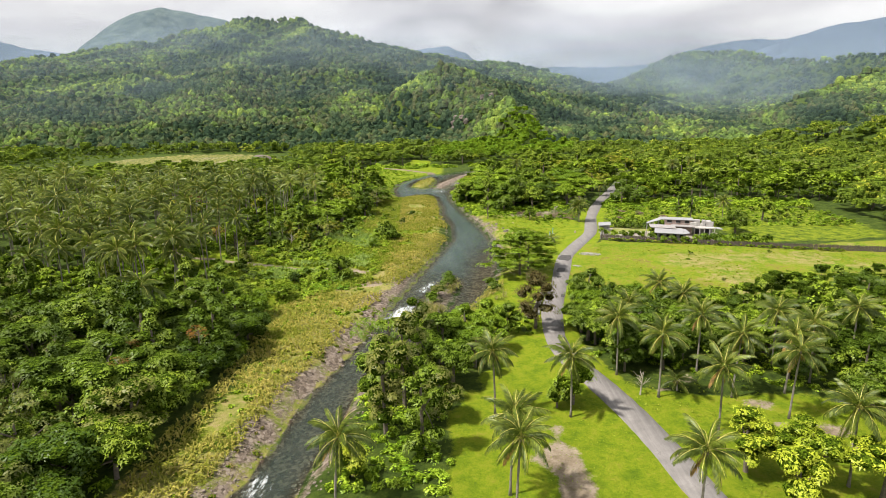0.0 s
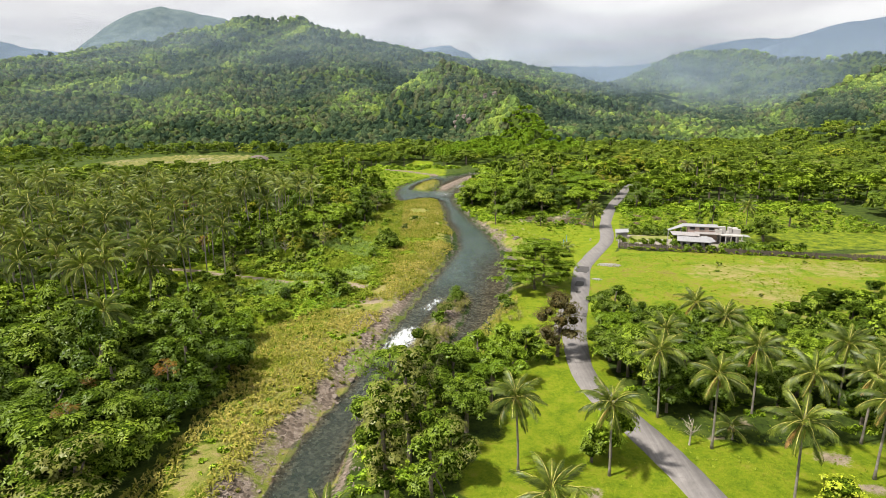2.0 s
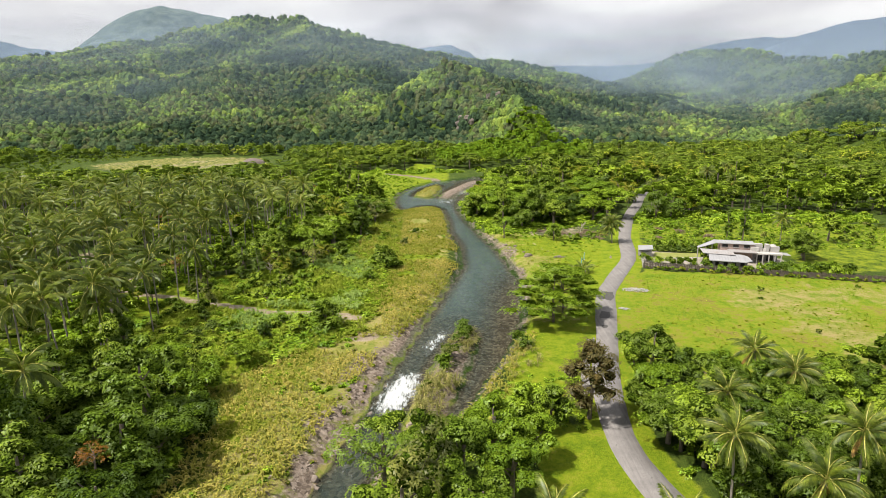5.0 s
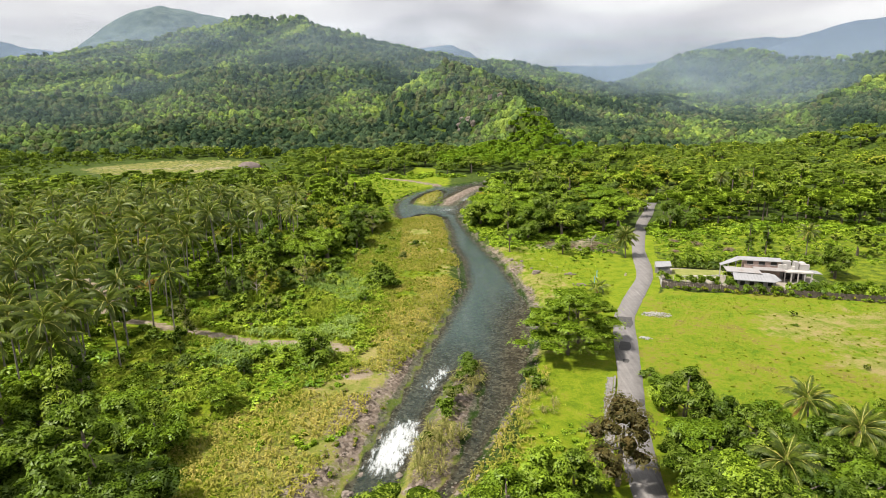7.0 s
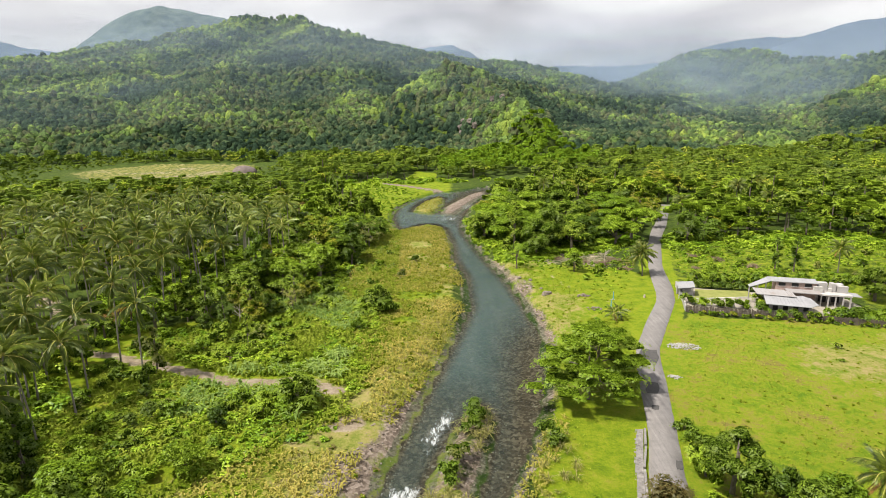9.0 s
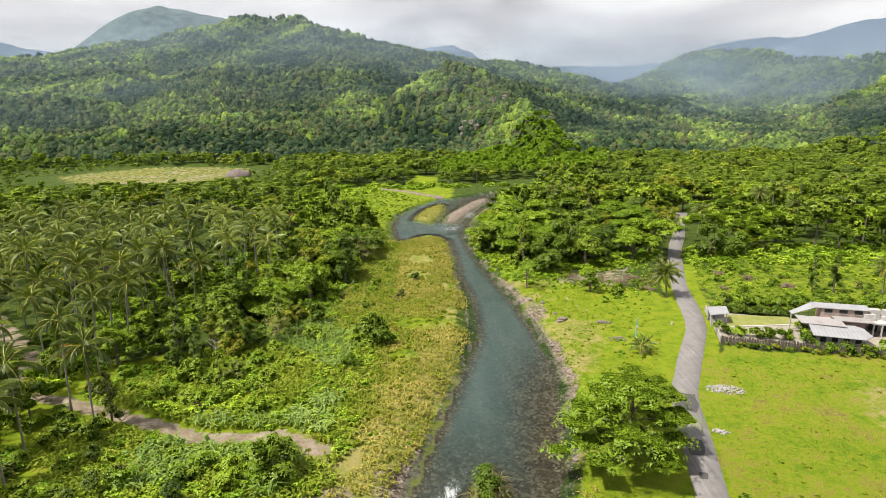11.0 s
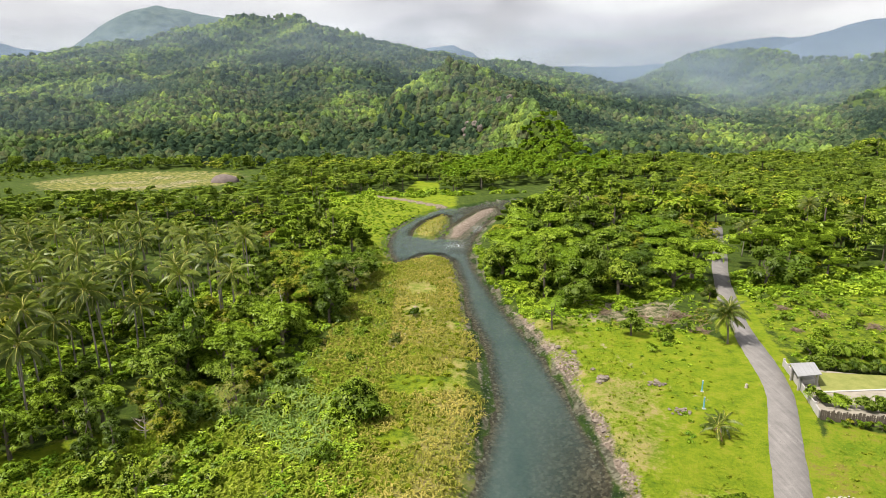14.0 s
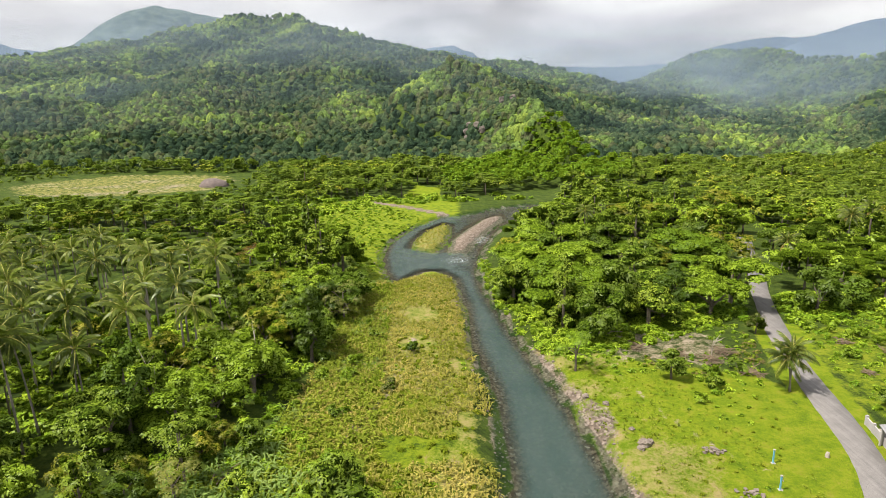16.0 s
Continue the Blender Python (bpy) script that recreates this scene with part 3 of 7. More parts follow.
BAMBOO = [(-4, 425), (20, 432), (70, 450), (100, 462), (112, 520), (88, 560), (60, 585), (34, 560), (6, 520), (-14, 470)]
CLEARING = [(-30, 400), (-27, 458), (-12, 446), (-7, 384), (-18, 384)]
FIELD = [(-235, 421), (-178, 423), (-140, 440), (-140, 490), (-156, 512), (-205, 524), (-235, 520), (-262, 496), (-280, 462)]


def build_ground():
    xs = axis(-50, 62, 1.35, -2900, 2900, 1.05)
    ys = axis(30, 290, 1.4, -300, 4300, 1.034)
    gx, gy = np.meshgrid(xs, ys)
    x, y = gx.ravel(), gy.ravel()
    z = height(x, y)
    nx, ny = len(xs), len(ys)
    i = (np.arange(ny - 1)[:, None] * nx + np.arange(nx - 1)[None, :]).ravel()
    me = fast_mesh("ground", np.column_stack((x, y, z)), np.column_stack((i, i + 1, i + nx + 1, i + nx)), GROUND, True)
    d, road = river_distance(x, y), to_line(x, y, ROAD_LINE)
    right = d * 0 + (x > np.interp(y, [p[1] for p in RIGHT_BANK[::-1]], [p[0] for p in RIGHT_BANK[::-1]]))
    edge = signed(x, y, FOREST_EDGE + [(0, 410), (0, 0)])
    left_flat = (1 - right) * (1 - sstep(-3, 3, edge)) * (y < 400)
    far = (y > 520) | (np.abs(x) > 330)
    meadow = right * soft(x, y, [(27, 108), (52, 104), (90, 112), (140, 118), (150, 170), (100, 160), (51, 170), (40, 158)])
    verge = right * (1 - sstep(3.5, 5.5, road)) * (y < 230)
    lawn = right * np.maximum(verge, soft(x, y, [(-8, -90), (36, -90), (32, 28), (27, 60), (20, 92), (12, 94), (10, 80), (3, 62)]))
    lawn = np.maximum(lawn, right * soft(x, y, [(8, 88), (22, 96), (34, 150), (50, 186), (48, 206), (30, 212), (14, 218), (14, 190), (19, 170), (17, 138), (8, 112)]))
    lawn = np.maximum(lawn, right * soft(x, y, [(34, -90), (120, -90), (96, 20), (75, 62), (55, 66), (40, 66), (27, 68)]))
    garden = right * soft(x, y, [(56, 186), (64, 226), (110, 240), (150, 225), (150, 170), (92, 164), (92, 190)])
    lawn = np.maximum(lawn, 0.55 * garden)
    clearing = inside(x, y, [(-66, 100), (-40, 104), (-30, 130), (-30, 180), (-50, 168), (-84, 152), (-84, 120)])
    lawn = np.maximum(lawn, 0.75 * clearing)
    soil = np.maximum(1 - sstep(0.8, 2.0, to_line(x, y, PATH_LINE)), 0.0)
    soil = np.maximum(soil, 0.85 * soft(x, y, [(13.2, 36), (18.8, 36), (18.6, 50), (17.2, 58), (14.6, 58), (13.4, 50)], 1.4))
    for px, py, r in ((46.3, 63.6, 1.5), (51.5, 56, 2.0), (47, 57.5, 1.1), (39, 71, 1.1), (34, 68, 0.9), (54, 52, 1.6)):
        soil = np.maximum(soil, 0.8 * (1 - sstep(0.5, 1.4, np.hypot((x - px) / 1.7, y - py) / r)))
    soil = np.maximum(soil, 1 - sstep(1.0, 3.2, np.hypot((x + 17) / 1.6, y - 124)))
    soil = np.maximum(soil, right * 0.45 * (1 - sstep(0.3, 1.2, to_line(x, y, [(24, 212), (25, 200), (27, 192), (33, 180), (38, 176)]))))
    soil = np.maximum(soil, 0.50 * soft(x, y, [(22, 212), (44, 208), (50, 222), (40, 232), (24, 226)]))
    soil = np.maximum(soil, 0.30 * soft(x, y, FIELD, 6.0) * (1 + lumps(x, y * 2.5, 14, 35)))
    soil = np.maximum(soil, 0.55 * (1 - sstep(0.4, 1.6, to_line(x, y, [(-27, 150), (-24.5, 163), (-21, 180), (-15, 200), (-12, 222)]))) * (1 + 0.6 * lumps(x, y, 4, 36)))
    gravel_w = np.where(right > 0, np.interp(y, [100, 150, 165, 205, 215], [1.4, 1.8, 3.6, 4.0, 2.0]), np.interp(y, [0, 70, 95, 125, 140], [3.4, 4.0, 5.0, 4.4, 1.2])) * (1 + 0.85 * lumps(x, y, 7, 21))
    gravel = (d > 0) * (1 - sstep(gravel_w * 0.6, gravel_w * 1.3, d)) * (np.abs(x) < 120)
    gravel = np.maximum(gravel * (0.66 + 0.32 * lumps(x, y, 3.2, 22)), inside(x, y, GRAVEL_BAR))
    gravel = np.maximum(gravel, 1 - sstep(1.5, 3.5, to_line(x, y, [(-8, 364), (-22, 376), (-34, 389), (-50, 403)])))
    pale_field = soft(x, y, FIELD, 6.0)
    dry = np.maximum(left_flat * np.where(clearing, 0.15, np.where(y > 138, 0.58, 0.84) - 0.45 * sstep(7, 16, d) * (y < 200) + 0.32 * lumps(x, y, 13, 31) + 0.2 * lumps(x, y, 5, 32)) * (1 - 0.75 * sstep(258, 280, y)), 0.52 * pale_field)
    lawn = np.maximum(np.maximum(lawn, left_flat * 0.62), 0.9 * soft(x, y, CLEARING))
    dry = np.maximum(dry, right * (0.40 + 0.34 * lumps(x, y, 6, 33)) * (1 - sstep(8, 22, d)) * (y > 130) * (y < 218))
    dry = np.maximum(dry, meadow * sstep(50, 72, x) * (0.40 + 0.36 * lumps(x, y, 13, 37) + 0.22 * lumps(x, y, 5, 38)))
    dry = np.maximum(dry, inside(x, y, BAR) * 0.7)
    for name, v in (("lawn", lawn), ("meadow", meadow), ("dry", dry), ("soil", soil), ("gravel", gravel), ("bed", 1 - sstep(-0.6, 0.1, d))):
        float_map(me, name, np.where(far, 0, v))
    ob = new("ground", me)
    tagged(ob, "green valley floor of grass, scrub, gravel banks and wooded hills", "ground", kind="structure")
    return ob


ground = build_ground()


def water_level(y):
    return -1.62 + 0.5 * sstep(99, 111, y) + 0.12 * sstep(150, 260, y) + 0.28 * sstep(268, 292, y)


def build_water():
    xs, ys = np.arange(-34, 60.1, 0.8), np.arange(-58, 420.1, 0.8)
    gx, gy = np.meshgrid(xs, ys)
    x, y = gx.ravel(), gy.ravel()
    d = river_distance(x, y)
    nx, ny = len(xs), len(ys)
    i = (np.arange(ny - 1)[:, None] * nx + np.arange(nx - 1)[None, :]).ravel()
    faces = np.column_stack((i, i + 1, i + nx + 1, i + nx))
    keep = (d[faces] < 2.5).any(axis=1)
    faces = faces[keep]
    used, inv = np.unique(faces, return_inverse=True)
    x, y, d = x[used], y[used], d[used]
    rapid = np.exp(-((x + 8.6 - (y - 104) * 0.25) / 3.4) ** 2 - ((y - 104) / 7.0) ** 4) * 0.74
    rapid += 0.58 * np.exp(-((x + 4 - (y - 122) * 0.35) / 2.2) ** 2 - ((y - 124) / 9) ** 2)
    rapid += 0.4 * np.exp(-((x + 13.5) / 3) ** 2 - ((y - 84) / 8) ** 2) + 0.55 * np.exp(-((x + 21) / 3) ** 2 - ((y - 47) / 5) ** 2)
    rapid += 0.6 * np.exp(-((x + 3) / 9) ** 2 - ((y - 286) / 11) ** 2) + 0.42 * np.exp(-((x - 3) / 5) ** 2 - ((y - 262) / 9) ** 2)
    rapid += 0.6 * np.exp(-((x - 6) / 7) ** 2 - ((y - 315) / 18) ** 2)
    rapid += 0.10 * sstep(95, 60, y) + 0.16 * sstep(150, 128, y) * sstep(80, 96, y) * (x < 3)
    z = water_level(y) + 0.03 * lumps(x, y, 1.6, 41) + 0.22 * np.clip(rapid, 0, 1.2) * lumps(x, y, 1.3, 42)
    shoal = np.maximum(1 - sstep(0.3, 3.5, -d), sstep(-3, 9, x - (y - 120) * 0.16) * sstep(190, 150, y) * (y > 85))
    shoal = np.maximum(shoal, 0.62 * sstep(150, 128, y))
    shoal = np.maximum(shoal, 0.7 * sstep(-8, 4, x) * (y > 275))
    me = fast_mesh("river", np.column_stack((x, y, z)), inv.reshape(-1, 4), WATER, True)
    float_map(me, "shoal", shoal)
    float_map(me, "foam", np.clip(rapid, 0, 1.3))
    ob = new("river_water", me)
    tagged(ob, "shallow clear grey-green river with white rapids", "river", kind="structure")


build_water()


def smooth_line(pts, step=1.5):
    """Points every step along a smoothed polyline."""
    pts = [Vector((*p, 0)) for p in pts]
    out = []
    for i in range(len(pts) - 1):
        p0, p1, p2, p3 = pts[max(i - 1, 0)], pts[i], pts[i + 1], pts[min(i + 2, len(pts) - 1)]
        n = max(2, int((p2 - p1).length / step))
        for k in range(n):
            s = k / n
            out.append(0.5 * ((2 * p1) + (p2 - p0) * s + (2 * p0 - 5 * p1 + 4 * p2 - p3) * s * s + (3 * p1 - p0 - 3 * p2 + p3) * s ** 3))
    out.append(pts[-1])
    return out


def build_road():
    line = smooth_line(ROAD_LINE)
    s, rng = Solid(), random.Random(4)
    rows = []
    for i, p in enumerate(line):
        d = (line[min(i + 1, len(line) - 1)] - line[max(i - 1, 0)]).normalized()
        side = Vector((d.y, -d.x, 0))
        wl, wr = 2.15 + 0.16 * math.sin(i * 0.31) + 0.05 * rng.uniform(-1, 1), 2.15 + 0.16 * math.sin(i * 0.23 + 2) + 0.05 * rng.uniform(-1, 1)
        zc = 0.14
        if p.y > 225:
            zc = max(0.14, float(height(p.x, p.y)) + 0.10)
        rows.append([p - side * wl + Vector((0, 0, zc - 0.22)), p - side * (wl - 0.12) + Vector((0, 0, zc)), p + Vector((0, 0, zc + 0.05)),
                     p + side * (wr - 0.12) + Vector((0, 0, zc)), p + side * wr + Vector((0, 0, zc - 0.22))])
    vs = [v for r in rows for v in r]
    fs = [(i * 5 + k, i * 5 + k + 1, i * 5 + k + 6, i * 5 + k + 5) for i in range(len(rows) - 1) for k in range(4)]
    ob = new("road", s.add(vs, fs).mesh("road", ROAD, True))
    tagged(ob, "narrow worn grey asphalt country road with patched potholes", "road", kind="structure")
    # dark repair patches let into the surface; the widest also has the shadow there painted in
    for k, (x, y, w, l) in enumerate([(31.2, 134.5, 2.2, 4.5), (29.5, 128, 1.2, 1.6), (34.6, 147, 3.6, 6.5), (27.6, 113.2, .9, 2.2)]):
        q = Solid()
        rr = random.Random(k)
        n = 14
        ring = [(w / 2 * math.cos(a) / max(abs(math.cos(a)), abs(math.sin(a))) * rr.uniform(0.8, 1.0), l / 2 * math.sin(a) / max(abs(math.cos(a)), abs(math.sin(a))) * rr.uniform(0.8, 1.0)) for a in [2 * math.pi * j / n for j in range(n)]]
        tn = math.radians(-18)
        xy = [(x + a * math.cos(tn) - b * math.sin(tn), y + a * math.sin(tn) + b * math.cos(tn)) for a, b in ring]
        q.add([(a, b, 0.12) for a, b in xy] + [(a, b, 0.203) for a, b in xy], [tuple(range(n, 2 * n))] + [(j, (j + 1) % n, n + (j + 1) % n, n + j) for j in range(n)])
        part("asphalt_patch", q.mesh("asphalt_patch", PATCH), ob, "darker asphalt repair patch, shadow painted into the widest")


build_road()


def build_mist(name, y0, half, top, thickness, mid=0.0, low=0.0):
    """A bank of thin mist hanging across the valley, fading out upwards, at its ends and where it meets the slopes."""
    nx, nz = 60, 24
    v, u = np.meshgrid(np.linspace(0, 1, nz + 1), np.linspace(-1, 1, nx + 1), indexing="ij")
    u, v = u.ravel(), v.ravel()
    x = mid + u * half
    y = y0 - 0.18 * u ** 2 * half + 160 * lumps(x, v * 900, 330, 3)
    z = low - 20 + v * (top - low + 20)
    th = sstep(0, 0.12, 1 - np.abs(u)) * (1 - sstep(0.35, 0.95, v)) * sstep(0, 55, z - height(x, y))
    vs = np.column_stack((x, y, z))
    fs = [(j * (nx + 1) + i, j * (nx + 1) + i + 1, (j + 1) * (nx + 1) + i + 1, (j + 1) * (nx + 1) + i) for j in range(nz) for i in range(nx)]
    me = mesh_of(name, vs, fs, mist_material(name, thickness), True)
    float_map(me, "thick", th)
    ob = new(name, me)
    ob.visible_shadow = False
    tagged(ob, "thin bluish mist hanging between the hills", "mist", kind="structure")


for yy, hh, tt, th, mx in ((620, 900, 130, 0.08, 0), (940, 1150, 190, 0.19, 0), (1160, 1000, 280, 0.20, -450), (1420, 1800, 340, 0.16, 0), (1480, 800, 300, 0.04, 950), (2070, 2300, 330, 0.34, 0), (2560, 2700, 350, 0.30, 0)):
    build_mist("backdrop_mist", yy, hh, tt, th, mx)


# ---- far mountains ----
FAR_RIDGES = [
    ([(1200, 2640, 200), (1348, 2555, 276), (1505, 2467, 329), (1650, 2372, 349), (1931, 2152, 365)], HAZE_BLUE),
    ([(-1760, 2660, 200), (-1642, 2732, 287), (-1534, 2793, 393), (-1440, 2850, 460), (-1324, 2899, 492), (-1200, 2960, 470), (-1069, 3002, 450), (-823, 3078, 366), (-500, 3200, 250)], HAZE_GREEN),
    ([(-2694, 2941, 322), (-2346, 3225, 385), (-2229, 3306, 348), (-2100, 3389, 333)], HAZE_BLUE),
    ([(-329, 3471, 311), (-120, 3480, 350), (12, 3486, 363), (110, 3484, 320), (212, 3480, 260), (340, 3470, 219)], HAZE_BLUE),
    ([(369, 3768, 228), (638, 3733, 262), (1024, 3646, 253), (1319, 3551, 268)], HAZE_BLUE),
    ([(850, 3000, 100), (900, 3000, 146), (1020, 3010, 222), (1160, 3010, 288), (1260, 3000, 310), (1370, 3000, 330), (1700, 2960, 338), (1900, 2950, 330)], HAZE_BLUE),
    ([(-760, 2500, 200), (-690, 2480, 290), (-560, 2440, 316), (-400, 2400, 250), (-300, 2400, 180)], HAZE_GREEN),
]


def far_mountain(crest, mat):
    """A distant range: a crest with worn flanks falling away to both sides."""
    pts = []
    for (x0, y0, z0), (x1, y1, z1) in zip(crest[:-1], crest[1:]):
        n = max(3, int(math.hypot(x1 - x0, y1 - y0) / 22))
        pts += [(x0 + (x1 - x0) * k / n, y0 + (y1 - y0) * k / n, z0 + (z1 - z0) * (k / n) ** 0.9) for k in range(n)]
    pts.append(crest[-1])
    p = np.array(pts)
    p[:, 2] += 5 * lumps(p[:, 0], p[:, 1], 60, 201) + 3 * lumps(p[:, 0], p[:, 1], 24, 202)
    rows = []
    for k in range(-14, 10):
        d = abs(k) * 60.0
        fall = d * 0.55 + 0.0004 * d * d * 0.4
        rows.append(np.column_stack((p[:, 0] + 30 * lumps(p[:, 0], p[:, 1] + k * 60, 150, 203) * (k != 0), p[:, 1] + k * 60.0,
                                     np.maximum(p[:, 2] - fall + (24 * lumps(p[:, 0], p[:, 1] + k * 60, 120, 204) + 7 * lumps(p[:, 0], p[:, 1] + k * 60, 40, 205)) * (k != 0), -12))))
    n = len(p)
    f = [(j * n + i, j * n + i + 1, (j + 1) * n + i + 1, (j + 1) * n + i) for j in range(len(rows) - 1) for i in range(n - 1)]
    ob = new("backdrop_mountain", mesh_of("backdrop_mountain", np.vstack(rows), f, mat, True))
    tagged(ob, "distant forested mountain range with haze put into its colour", "mountain", kind="structure")


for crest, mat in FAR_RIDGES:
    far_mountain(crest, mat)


# ---- plants ----
def unit(v):
    return v / np.maximum(np.linalg.norm(v, axis=-1, keepdims=True), 1e-9)


def leaf_tris(rng, centres, normals, size, long=1.45, along=None):
    """One pointed leaf spray at every centre, facing along its normal, pointing along a direction where one is given."""
    n = len(centres)
    a = unit(np.cross(normals, rng.normal(size=(n, 3)))) if along is None else unit(along - normals * np.sum(along * normals, axis=1, keepdims=True))
    b = np.cross(normals, a)
    s = size * rng.uniform(0.6, 1.4, (n, 1))
    w = s * rng.uniform(0.28, 0.48, (n, 1))
    p = np.stack((centres + a * s * long * 0.6, centres - a * s * long * 0.4 + b * w, centres - a * s * long * rng.uniform(0.1, 0.4, (n, 1)) - b * w), axis=1)
    return p.reshape(-1, 3), np.arange(3 * n).reshape(-1, 3)


def ball(div=2):
    """A cube-sphere of unit size, all quads."""
    vs, fs, seen = [], [], {}

    def vert(p):
        key = tuple(round(c, 4) for c in p)
        if key not in seen:
            seen[key] = len(vs)
            vs.append(np.array(p) / np.linalg.norm(p))
        return seen[key]

    ticks = [2 * i / div - 1 for i in range(div + 1)]
    for ax in range(3):
        for sg in (-1, 1):
            for i in range(div):
                for j in range(div):
                    q = []
                    for u, v in ((i, j), (i + 1, j), (i + 1, j + 1), (i, j + 1)):
                        p = [0, 0, 0]
                        p[ax], p[(ax + 1) % 3], p[(ax + 2) % 3] = sg, ticks[u], ticks[v]
                        q.append(vert(p))
                    fs.append(q if sg > 0 else q[::-1])
    return np.array(vs), np.array(fs)


BALL_V, BALL_F = ball(2)
BALL_T = np.vstack((BALL_F[:, [0, 1, 2]], BALL_F[:, [0, 2, 3]]))
CUBE_V, CUBE_F = ball(1)
CUBE_F = np.vstack((CUBE_F[:, [0, 1, 2]], CUBE_F[:, [0, 2, 3]]))


def crown_arrays(rng, lobes, leaves, size, core=0.7, up=0.35, open_under=True, cores=99, per=14, reach=2.6, fine=False):
    """Twigs over the lobes of a crown, each a small drooping fan of leaves, and a core coloured as shade in every lobe.
    """
    lobes = np.array(lobes)
    w = (lobes[:, 3] * lobes[:, 4]) ** 0.9
    twigs = max(4, leaves // per)
    pick = rng.choice(len(lobes), twigs, p=w / w.sum())
    d = unit(rng.normal(size=(twigs, 3)) + (0, 0, up))
    if open_under:
        d[:, 2] = np.where(d[:, 2] < -0.30, -d[:, 2], d[:, 2])
    c = lobes[pick, :3] + d * lobes[pick, 3:] * rng.uniform(0.72, 1.08, (twigs, 1))
    tn = unit(d * (0.75, 0.75, 1.0) + (0, 0, 0.6) + rng.normal(size=(twigs, 3)) * 0.16)
    ta = unit(np.cross(tn, rng.normal(size=(twigs, 3))))
    tb = np.cross(tn, ta)
    ang, rad = rng.uniform(0, 6.283, (twigs, per)), np.sqrt(rng.uniform(0.02, 1, (twigs, per)))
    out = ta[:, None] * np.cos(ang)[..., None] + tb[:, None] * np.sin(ang)[..., None]
    r = (size * reach * rng.uniform(0.75, 1.25, (twigs, 1)))
    pos = c[:, None] + out * (r * rad)[..., None] - tn[:, None] * (0.38 * r * rad ** 2 + rng.uniform(-0.12, 0.12, (twigs, per)) * r)[..., None]
    nrm = unit(tn[:, None] + out * (0.45 * rad)[..., None] + rng.normal(size=(twigs, per, 3)) * 0.13).reshape(-1, 3)
    v, f = leaf_tris(rng, pos.reshape(-1, 3), nrm, size, 1.45, out.reshape(-1, 3))
    idx = np.zeros(len(f), dtype=int)
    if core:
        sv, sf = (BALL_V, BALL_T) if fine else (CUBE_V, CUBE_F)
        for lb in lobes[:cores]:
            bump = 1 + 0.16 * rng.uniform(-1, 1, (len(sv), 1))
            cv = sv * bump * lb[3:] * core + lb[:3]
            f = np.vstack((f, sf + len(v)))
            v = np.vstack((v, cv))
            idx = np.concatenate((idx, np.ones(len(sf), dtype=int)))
    return v, f, idx


